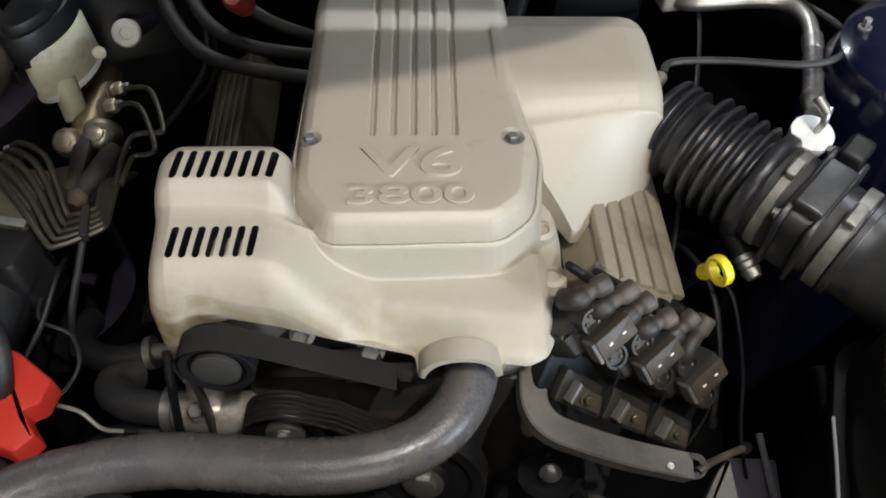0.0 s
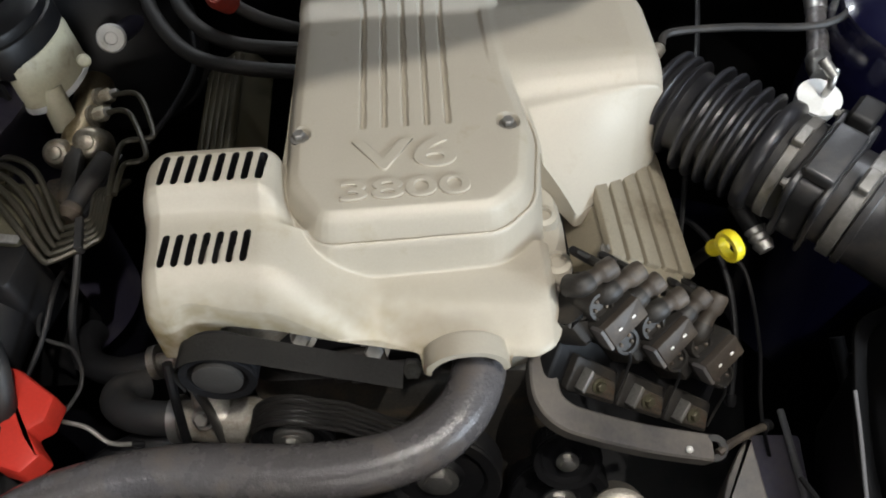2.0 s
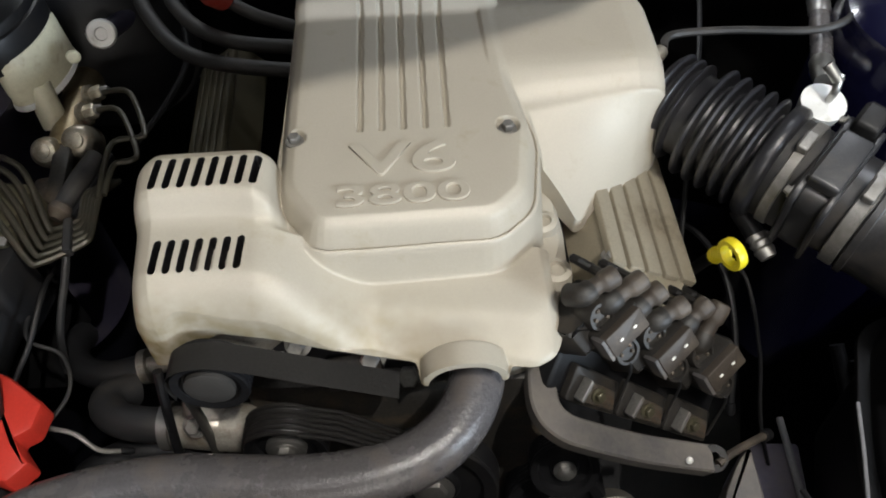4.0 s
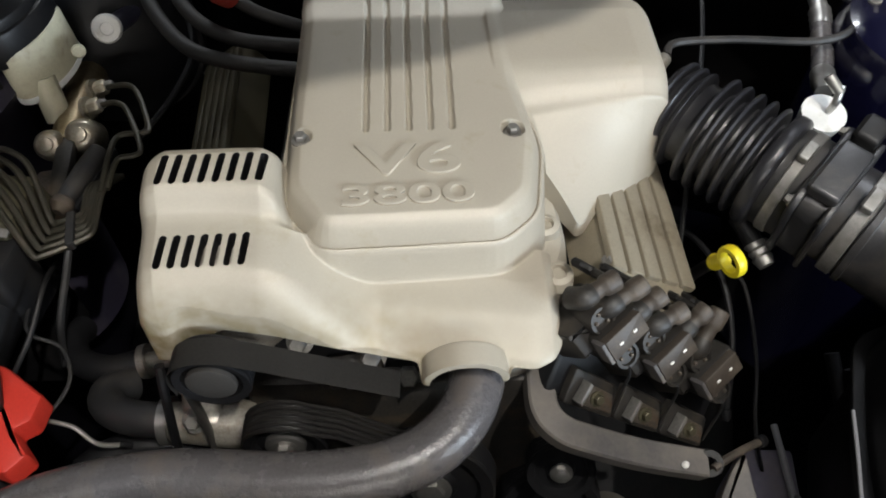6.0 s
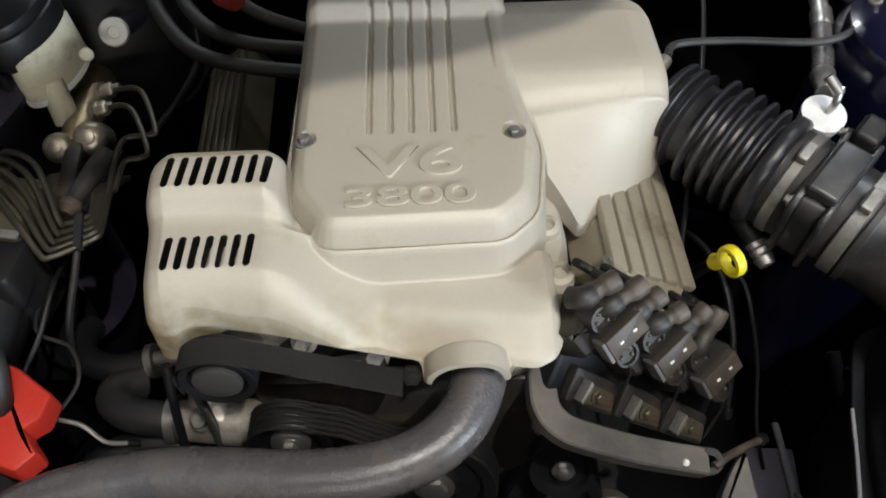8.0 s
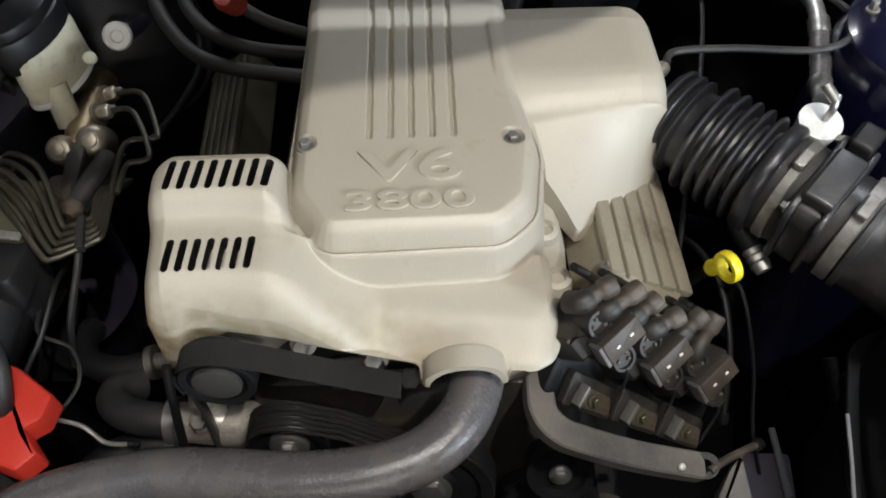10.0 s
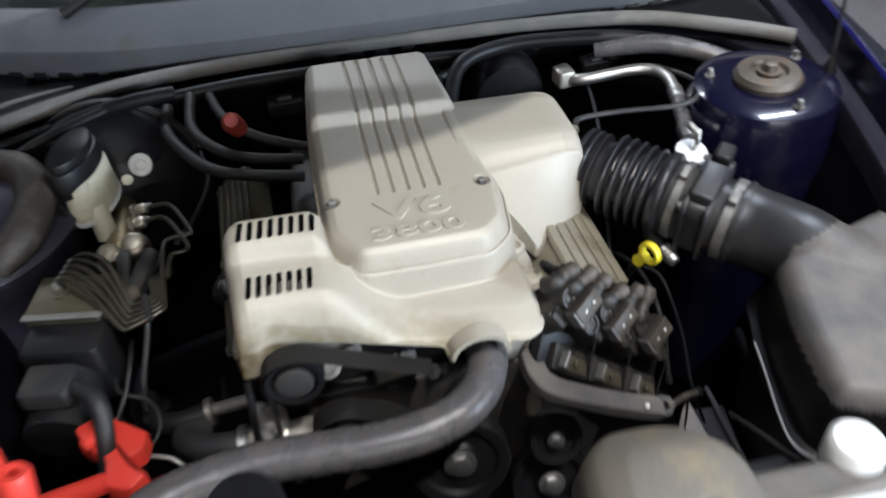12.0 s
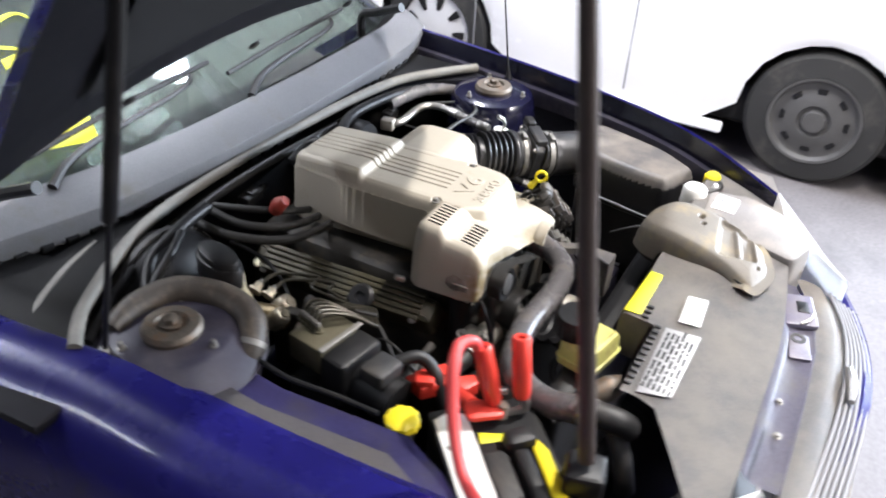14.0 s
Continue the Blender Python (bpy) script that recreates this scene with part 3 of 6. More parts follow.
def bonnet():
    lo, hi = Vector((0, 0.28, 1.135)), Vector((0, -0.48, 1.95))
    d = hi - lo
    nrm = Vector((0, d.z, -d.y)).normalized()
    if nrm.y < 0:
        nrm = -nrm
    rows = []
    for f in np.linspace(0, 1, 11):
        half = 0.65 - 0.12 * f ** 4
        c = lo + d * float(f) + nrm * (0.05 * math.sin(math.pi * f))
        nose = [d * (0.25 * float(f) ** 3 * (1 - k ** 4)) for k in np.linspace(-1, 1, 17)]
        rows.append([(half * k, c.y + nose[j].y + nrm.y * 0.03 * (1 - k * k) * (1 - f), c.z + nose[j].z + nrm.z * 0.03 * (1 - k * k) * (1 - f) + 0.054 * (1 - k * k) * (1 - f) ** 2) for j, k in enumerate(np.linspace(-1, 1, 17))])
    skin = part("bonnet", strip(B(), rows, 0.010), BLUE, car, "dark blue bonnet standing open")
    under = [[Vector(p) - nrm * 0.022 for p in r] for r in rows]
    part("bonnet_frame", strip(B(), under, 0.004), mat("black_underbonnet_paint", (0.012, 0.012, 0.018), 0.55, 0, 0.3, 20, 0.1), skin, "black painted inner frame")
    pad = [[Vector(p) - nrm * 0.034 for p in r[2:-2]] for r in rows[1:-1]]
    part("bonnet_liner", strip(B(), pad, 0.006), mat("felt_lining", (0.022, 0.022, 0.024), 0.95, 0, 0.35, 60, 0.6), skin, "black felt sound lining")
    for x in (-0.45, -0.15, 0.15, 0.45):
        p = Vector((x, 0, 0)) + lo + d * 0.14 - nrm * 0.03
        part("liner_clip", lathe(B(), [(0.012, 0), (0.011, 0.004), (0.004, 0.006)], along(p, p - nrm), 14), BLACK, skin)
    for x in (-0.60, 0.60):
        part("hinge_arm", tube(B(), [(x, 0.42, 0.93), (x, 0.42, 1.02), (x * 0.97, 0.36, 1.05), (x * 0.94, 0.27, 1.085)], 0.012, 8), BLACK, skin, "black bonnet hinge arm")


bonnet()


# ---- engine ----
COVER_AT = Matrix(((0.9932, -0.0845, 0.0796, 0.037), (0.085, 0.9964, -0.0037, -0.188), (-0.079, 0.0105, 0.9968, 0.958), (0, 0, 0, 1)))


BLOCK = rounded([(-0.075, -0.100), (0.072, -0.099), (0.100, -0.074), (0.113, -0.004), (0.104, 0.06), (0.100, 0.335), (-0.078, 0.33), (-0.092, 0.19), (-0.100, 0.026), (-0.102, -0.057)], 0.012)
OUTLINE = rounded([(-0.226, -0.150), (-0.205, -0.158), (-0.19, -0.15), (-0.17, -0.152), (-0.12, -0.160), (-0.066, -0.174), (-0.02, -0.181), (-0.001, -0.184), (0.0005, -0.203), (0.037, -0.205),
                   (0.0735, -0.203), (0.075, -0.194), (0.096, -0.198), (0.113, -0.190), (0.121, -0.176), (0.123, -0.14), (0.120, -0.06), (0.122, -0.008), (0.157, -0.046), (0.163, -0.044), (0.205, -0.004), (0.262, 0.046), (0.268, 0.10), (0.262, 0.16), (0.232, 0.207),
                   (0.135, 0.213), (0.112, 0.25), (0.106, 0.338), (-0.084, 0.333), (-0.100, 0.19), (-0.109, 0.02), (-0.112, -0.008), (-0.212, -0.010), (-0.228, -0.03)], 0.006, 3)


def slot_gap(u, v):
    """Distance to the nearest cooling slot of the side lobe: minus inside."""
    best = np.full(np.shape(u), 1.0)
    for row, (v0, v1, n, lean) in enumerate(((-0.062, -0.031, 8, 0.14), (-0.129, -0.099, 7, 0.12))):
        for k in range(n):
            cu = -0.206 + (0.0116 - 0.0006 * row) * k + 0.002 * row
            best = np.minimum(best, np.hypot(u - cu - lean * (v - v0), np.maximum(0, np.abs(v - (v0 + v1) / 2) - (v1 - v0) / 2 + 0.003)) - 0.0031)
    return best


def in_slots(u, v):
    return slot_gap(u, v) < -0.0003


def cover_height(u, v):
    d, _, _ = far(BLOCK, u, v)
    back = smooth(v, [0.158, 0.161, 0.175, 0.179], [0, 0.05, 0.95, 1.0])
    top = 0.015 * back - 0.05 * np.clip(v - 0.20, 0, 1)
    block = smooth(d, [-0.05, -0.024, -0.0185, -0.0135, -0.0115, -0.0090, -0.0078, -0.006, 0.0, 0.004, 0.009, 0.02], [-0.25, -0.10, -0.062, -0.034, -0.0258, -0.0238, -0.0265, -0.0205, -0.0065, -0.003, -0.0005, 0.0]) + np.where(d > -0.004, top, 0)
    groove = np.zeros_like(u)
    for k in range(5):
        line = np.abs(u - (-0.037 + 0.0192 * k) - 0.035 * v)
        groove = np.maximum(groove, np.clip(1.7 - line / 0.0019, 0, 1))
    groove *= np.clip((v - 0.001) / 0.004, 0, 1)
    block = block - 0.0048 * groove * (d > 0.008)
    for cu in (-0.094, 0.094):
        r = np.hypot(u - cu, v)
        block = np.where((d > -0.02) & (r < 0.012), np.minimum(block, smooth(r, [0.0085, 0.0105, 0.012], [-0.007, -0.002, 0.01])), block)
    # the slotted lobe flows into the shelf in front
    front = smooth(u, [-0.23, -0.17, -0.066, -0.02, 0.0, 0.07, 0.096, 0.128], [-0.156, -0.156, -0.172, -0.178, -0.181, -0.191, -0.196, -0.178])
    q = v - front
    shelf = smooth(q, [-0.01, 0.0, 0.004, 0.015, 0.030, 0.040, 0.048, 0.07], [-0.11, -0.081, -0.0775, -0.0730, -0.0680, -0.0648, -0.0632, -0.060])
    shelf = shelf - smooth(u, [0.112, 0.120, 0.128], [0, 0.006, 0.035])
    terrace = smooth(q, [-0.01, -0.003, 0.005, 0.016, 0.030, 0.066, 0.076, 0.089, 0.096, 0.136, 0.146], [-0.087, -0.058, -0.035, -0.019, -0.011, -0.007, -0.004, 0.010, 0.013, 0.014, 0.008])
    flow = np.clip((u + 0.128) / 0.100, 0, 1)
    flow = flow * flow * (3 - 2 * flow)
    edge, _, _ = far(rounded([(-0.226, -0.25), (0.3, -0.25), (0.3, -0.010), (-0.212, -0.010), (-0.228, -0.03)], 0.02), u, v)
    side = smooth(edge, [0.0, 0.002, 0.006, 0.012, 0.02], [-0.06, -0.028, -0.012, -0.004, 0.0])
    drop = smooth(u, [-0.124, -0.113, -0.106, -0.095], [0, -0.005, -0.025, -0.09]) * smooth(v, [-0.092, -0.062], [0, 1])
    lobe_h = np.where((v < 0.0) & (u < 0.13), terrace * (1 - flow) + shelf * flow + side + drop, -0.25) - 0.045 * in_slots(u, v)
    lobe_h = np.where(v > -0.03 + 0.5 * np.clip(-0.105 - u, 0, 1), np.where(u > -0.10, -0.25, lobe_h), lobe_h)
    arch = -0.092 + np.sqrt(np.maximum(1e-6, 0.0365 ** 2 - (u - 0.037) ** 2)) - smooth(v, [-0.183, -0.176], [0.0, 0.02])
    lobe_h = np.where((np.abs(u - 0.037) < 0.0365) & (v < -0.172), np.maximum(lobe_h, arch), lobe_h)
    # the lobe over the throttle
    vb = -0.046 + 0.883 * (u - 0.159)
    wb = -0.086 - 0.252 * (u - 0.159)
    vc = 0.040 + 0.125 * (u - 0.113)
    low_face = wb + (-0.018 - wb) * (v - vb) / np.maximum(0.012, vc - vb)
    top_face = smooth((v - vc) / (0.090 - vc), [-1.2, 0.0, 0.45, 0.8, 1.1, 3.0], [0.005, -0.018, -0.0075, -0.0018, 0.0, 0.002])
    right = -soft_max(-low_face, -top_face, 0.004)
    right = right - smooth(v, [0.165, 0.19, 0.207, 0.215], [0, 0.006, 0.03, 0.09])
    right = right - smooth(u, [0.230, 0.248, 0.258, 0.265, 0.27], [0, 0.004, 0.014, 0.05, 0.10])
    right = np.where(u > 0.075, right, -0.25) - smooth(u, [0.075, 0.088, 0.115], [0.05, 0.001, 0])
    w = np.maximum(block, -0.24)
    w = np.where(in_slots(u, v), lobe_h, soft_max(w, lobe_h, 0.006))
    return soft_max(w, right, 0.007)


def cover_low(u, v):
    low = np.interp(u, [-0.226, -0.20, -0.16, -0.06, -0.002, 0.001, 0.073, 0.076, 0.128], [-0.115, -0.10, -0.066, -0.074, -0.084, -0.090, -0.090, -0.084, -0.082])
    low = np.where((v > -0.13) & (u < 0.05), -0.118, low)
    side = np.interp(u, [0.110, 0.159, 0.27], [-0.075, -0.104, -0.130])
    low = np.where((v > -0.05) & (u > 0.10), side, low)
    hole = -0.092 + np.sqrt(np.maximum(0, 0.0305 ** 2 - (u - 0.037) ** 2))
    return np.where((np.abs(u - 0.037) < 0.0305) & (v < -0.18), hole, low)


engine = thing("engine_cover", "champagne-painted plastic engine cover with oil stains, on the engine", "engine cover", COVER_AT)
# Slot walls and floors are black to stand for the dark inside.
relief("cover_shell", OUTLINE, cover_height, cover_low, 0.00105, COVER, engine, "champagne painted moulded shell with slots and grooves", (BLACK, in_slots, 0.012), 60, slot_gap)


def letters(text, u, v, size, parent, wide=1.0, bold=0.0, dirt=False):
    # dirt: the wider, lower, darker copy that outlines the letters.
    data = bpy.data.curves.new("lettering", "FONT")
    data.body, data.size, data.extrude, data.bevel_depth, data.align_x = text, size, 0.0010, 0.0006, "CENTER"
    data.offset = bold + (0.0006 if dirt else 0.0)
    data.materials.append(EDGELINE if dirt else COVER)
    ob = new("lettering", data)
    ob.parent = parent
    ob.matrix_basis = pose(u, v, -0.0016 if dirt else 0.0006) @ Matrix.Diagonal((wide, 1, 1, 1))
    return tagged(ob, "dark line round the lettering" if dirt else "raised moulded lettering")


EDGELINE = mat("dark_lettering_outline", (0.17, 0.14, 0.095), 0.7, 0, 0.3, 60, 0.1)
for outlined in (False, True):
    letters("V6", 0.0, -0.050, 0.048, engine, 1.68, 0.0004, outlined)
    letters("3800", -0.004, -0.083, 0.029, engine, 1.95, 0.0, outlined)
for cu in (-0.094, 0.094):
    hexbolt("screw", pose(cu, 0, -0.007), 0.0055, 0.009, engine)


def engine_block():
    e = thing("engine", "dark oily V6 engine block below its cover", "engine")
    part("block", box(B(), (0.02, -0.08, 0.60), (0.30, 0.56, 0.42), bev=0.02), IRON, e, "oily dark cast engine block")
    part("intake_manifold", box(B(), (0.05, -0.06, 0.83), (0.19, 0.46, 0.10), (0, 4, 5), bev=0.02), COVER, e, "beige stained intake manifold side")
    for s, c, length in ((1, (0.236, -0.12, 0.815), 0.36), (-1, (-0.194, -0.07, 0.79), 0.42)):
        g = 1.0 if s > 0 else 0.60
        m = pose(*c, 0, s * 30, 4)
        h = length / 2
        vc = part("valve_cover", slab(B(), [(-0.052 * g, -h), (0.052 * g, -h), (0.052 * g, h), (-0.052 * g, h)], -0.04, 0.022, 0.012, m, 0.016, 0.004), VALVE if s > 0 else VALVESHADED, e, "ribbed cast beige valve cover")
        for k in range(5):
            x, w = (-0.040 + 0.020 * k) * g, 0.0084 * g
            part("rib", slab(B(), [(x - w, 0.03 - h), (x + w, 0.03 - h), (x + w, h - 0.03), (x - w, h - 0.03)], 0.018, 0.0275, 0.002, m, 0.003), VALVE if s > 0 else VALVESHADED, vc)
        for k in range(3):
            hexbolt("bolt", m @ pose(-0.045 * g, -h + 0.04 + (length - 0.08) * k / 2, 0.018), 0.006, 0.008, vc)
    part("manifold_flank", slab(B(), [(0.10, -0.355), (0.15, -0.345), (0.185, -0.25), (0.175, -0.16), (0.11, -0.15)], 0.79, 0.872, 0.014, None, 0.02, 0.006), COVER, e, "beige stained manifold flank")
    for k in range(2):
        part("manifold_boss", lathe(B(), [(0.014, 0), (0.013, 0.012), (0.008, 0.014), (0.007, 0.010)], pose(0.158 + 0.008 * k, -0.235 - 0.055 * k, 0.868), 16), COVER, e, "cast boss")
    return e


engine_obj = engine_block()


# ---- hoses and intake ----
hose = thing("radiator_hose", "thick dusty black rubber upper radiator hose", "hose")
part("hose", tube(B(), [(0.092, -0.315, 0.83), (0.092, -0.345, 0.838), (0.092, -0.372, 0.838), (0.082, -0.400, 0.836), (0.064, -0.423, 0.835), (0.038, -0.441, 0.835), (-0.002, -0.453, 0.835), (-0.06, -0.457, 0.835), (-0.155, -0.453, 0.835), (-0.22, -0.462, 0.836), (-0.28, -0.484, 0.838), (-0.318, -0.527, 0.842), (-0.334, -0.575, 0.848), (-0.332, -0.61, 0.855), (-0.328, -0.65, 0.86)], 0.0238, 28, 8), RUBBER, hose)
part("hose_clamp", lathe(B(), [(0.0232, -0.006), (0.0258, -0.006), (0.0258, 0.006), (0.0232, 0.006)], along((-0.330, -0.625, 0.86), (-0.325, -0.7, 0.86)), 28), STEEL, hose, "steel band clamp")
part("radiator_neck", tube(B(), [(-0.328, -0.64, 0.86), (-0.322, -0.68, 0.856), (-0.31, -0.70, 0.84)], 0.0215, 16), DUSTY, hose, "dark stained radiator neck")
part("spring_clip", tube(B(), [(-0.350, -0.612, 0.872), (-0.342, -0.618, 0.886), (-0.325, -0.620, 0.890), (-0.308, -0.618, 0.884), (-0.300, -0.606, 0.872)], 0.0055, 8, 5), STEEL, hose, "bright spring clip")

intake = thing("air_intake", "black corrugated intake hose with mass-air-flow sensor and duct", "intake hose")


def bellows():
    a, d = Vector((0.331, -0.105, 0.863)), Vector((0.119, -0.108, -0.016)).normalized()
    m = along(a, a + d)
    prof = [(0.046, -0.052)]
    for k in range(3):
        h = -0.046 + 0.0115 * k
        prof += [(0.044, h - 0.003), (0.052, h - 0.0015), (0.053, h + 0.001), (0.052, h + 0.002), (0.044, h + 0.0045)]
    for k in range(5):
        h = 0.0143 * k
        prof += [(0.0430, h - 0.0062), (0.0440, h - 0.0040), (0.0545, h - 0.0027), (0.0578, h - 0.0020), (0.0590, h), (0.0578, h + 0.0020), (0.0545, h + 0.0027), (0.0440, h + 0.0040)]
    prof += [(0.0430, 0.064), (0.0445, 0.066), (0.0575, 0.068), (0.0598, 0.071), (0.0598, 0.079), (0.0575, 0.082), (0.052, 0.084), (0.051, 0.090)]
    part("corrugated_hose", lathe(B(), prof, m, 48), BELLOWS, intake, "black corrugated rubber hose")

    def ring(name, h0, h1, r0, r1, material, label=""):
        return part(name, lathe(B(), [(r0, h0), (r1 - 0.001, h0), (r1, h0 + 0.001), (r1, h1 - 0.001), (r1 - 0.001, h1), (r0, h1)], m, 40), material, intake, label)

    ring("cuff", 0.084, 0.116, 0.045, 0.0525, DUSTY, "dusty ribbed rubber cuff")
    clamp = ring("hose_clamp", 0.092, 0.103, 0.052, 0.0545, DULL, "dull steel band clamp")
    up = m.inverted().to_3x3() @ Vector((0, -0.3, 1))
    turn = math.degrees(math.atan2(up.y, up.x))
    at = m @ pose(0, 0, 0, 0, 0, turn)
    part("clamp_screw", box(B(), (0.058, 0, 0.0975), (0.010, 0.022, 0.011), bev=0.002, m=at), DULL, clamp, "worm screw housing")
    square = [(-0.052, -0.054), (0.058, -0.054), (0.058, 0.054), (-0.052, 0.054)]
    part("sensor_flange", slab(B(), square, 0.112, 0.119, 0.002, at, 0.018), SENSOR, intake, "dark grey flange plate")
    part("sensor_body", slab(B(), [(x * 0.90, y * 0.90) for x, y in square], 0.118, 0.146, 0.002, at, 0.022), SENSOR, intake, "dark grey mass-air-flow sensor body")
    part("sensor_flange", slab(B(), square, 0.142, 0.148, 0.002, at, 0.018), SENSOR, intake, "dark grey flange plate")
    part("sensor_module", box(B(), (0.060, 0.004, 0.131), (0.016, 0.062, 0.030), bev=0.003, m=at), SENSOR, intake, "dark grey electronics module")
    part("sensor_plug", box(B(), (0.058, -0.050, 0.130), (0.022, 0.030, 0.024), bev=0.004, m=at), BLACK, intake, "black connector block")
    for s in (-1, 1):
        for q in (-0.045, 0.048):
            hexbolt("flange_screw", at @ pose(q, s * 0.045, 0.112, 180), 0.004, 0.006, intake)
    ring("outlet", 0.146, 0.190, 0.045, 0.050, SENSOR, "dark outlet sleeve")
    clamp = ring("hose_clamp", 0.160, 0.174, 0.050, 0.0555, DULL, "wide dull steel band clamp")
    part("clamp_screw", box(B(), (0.059, 0.010, 0.167), (0.010, 0.026, 0.012), bev=0.002, m=at), DULL, clamp, "worm screw housing")
    ring("duct_lip", 0.176, 0.184, 0.050, 0.057, SENSOR, "rolled duct lip")
    part("duct", tube(B(), [a + d * 0.170, a + d * 0.205, (0.516, -0.292, 0.846), (0.540, -0.328, 0.838)], [0.0535, 0.0535, 0.053, 0.050], 32, 8), SENSOR, intake, "dusty black plastic duct")


bellows()

airbox = thing("air_filter_box", "dusty black plastic air filter box", "air filter box")
AB = inset([(0.462, -0.335), (0.635, -0.273), (0.640, -0.33), (0.585, -0.47), (0.515, -0.572), (0.422, -0.532), (0.440, -0.43)], -0.022)
part("base", slab(B(), inset(AB, 0.004), 0.60, 0.792, 0.01, None, 0.022), BLACK, airbox, "black plastic lower housing")


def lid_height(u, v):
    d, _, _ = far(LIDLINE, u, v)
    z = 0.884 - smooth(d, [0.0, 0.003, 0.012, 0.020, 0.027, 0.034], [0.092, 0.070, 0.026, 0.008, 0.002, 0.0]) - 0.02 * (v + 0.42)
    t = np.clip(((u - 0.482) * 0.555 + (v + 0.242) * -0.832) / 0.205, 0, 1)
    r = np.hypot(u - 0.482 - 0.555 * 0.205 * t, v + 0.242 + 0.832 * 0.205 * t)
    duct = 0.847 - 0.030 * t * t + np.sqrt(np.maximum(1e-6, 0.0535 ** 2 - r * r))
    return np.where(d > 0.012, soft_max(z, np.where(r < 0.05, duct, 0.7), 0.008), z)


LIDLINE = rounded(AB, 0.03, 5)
# Skin takes the paler LID colour inside the rim band, black at the sides.
relief("lid", LIDLINE, lid_height, lambda u, v: np.full(np.shape(u), 0.790), 0.0022, BLACK, airbox, "black plastic lid, paler on top, with the duct moulded in", (LID, lambda u, v: far(LIDLINE, u, v)[0] > 0.011, 9))
part("rim", slab(B(), inset(AB, -0.012), 0.784, 0.794, 0.003, None, 0.022), BLACK, airbox, "black seam flange")

# Pale strip added for the glint on the box's seam edge.
part("seam_highlight", tube(B(), [(0.418, -0.385, 0.796), (0.411, -0.42, 0.797), (0.392, -0.52, 0.797), (0.41, -0.555, 0.797)], 0.0018, 8), COWL, airbox, "pale strip standing for the seam's highlight")

snorkel = thing("intake_snorkel", "dusty grey moulded cold-air intake scoop on the radiator panel", "intake scoop")


SCOOP = rounded([(0.128, -0.575), (0.160, -0.538), (0.235, -0.540), (0.288, -0.590), (0.300, -0.690), (0.274, -0.752), (0.236, -0.792), (0.150, -0.824), (0.062, -0.802), (0.090, -0.757), (0.116, -0.715), (0.120, -0.64)], 0.03, 6)


def scoop_height(u, v):
    d, _, _ = far(SCOOP, u, v)
    top = smooth(v, [-0.83, -0.78, -0.72, -0.66, -0.60, -0.55], [0.906, 0.912, 0.922, 0.936, 0.943, 0.930]) - 0.6 * (u - 0.20) ** 2
    z = top - smooth(d, [0, 0.003, 0.010, 0.022, 0.045], [0.075, 0.045, 0.020, 0.006, 0.0])
    # the recessed panel of the mouth with its raised bar
    m, _, _ = far(MOUTH, u, v)
    z = z - 0.013 * smooth(m, [-0.001, 0.003, 0.007], [0, 0.7, 1])
    bar = np.abs((v + 0.738) - 0.30 * (u - 0.2))
    z = z + 0.007 * np.where(m > 0.008, np.clip(1.4 - bar / 0.006, 0, 1), 0)
    # worn holes and the slot along the side
    for hu, hv, r in ((0.228, -0.652, 0.009), (0.205, -0.662, 0.006), (0.150, -0.786, 0.005), (0.190, -0.793, 0.004)):
        z = z - 0.014 * np.exp(-(((u - hu) / r) ** 2 + ((v - hv) / (r * 0.6)) ** 2) ** 2)
    z = z - 0.020 * np.exp(-(((u - 0.272 + 0.12 * (v + 0.71)) / 0.0035) ** 2) ** 2) * np.clip(1.5 - np.abs(v + 0.715) / 0.03, 0, 1)
    return z


MOUTH = rounded([(0.140, -0.705), (0.262, -0.685), (0.258, -0.752), (0.160, -0.782)], 0.012)
relief("scoop", SCOOP, scoop_height, lambda u, v: 0.868 + 0.029 * np.clip((-0.715 - v) / 0.06, 0, 1), 0.0022, SCOOPMAT, snorkel, "dusty grey moulded scoop with a recessed mouth")
# Black slab put below the lip to give the gap its shadow.
part("mouth", slab(B(), inset(SCOOP, 0.012), 0.850, 0.896, 0.002), BLACK, snorkel, "black filler for the shade under the scoop")


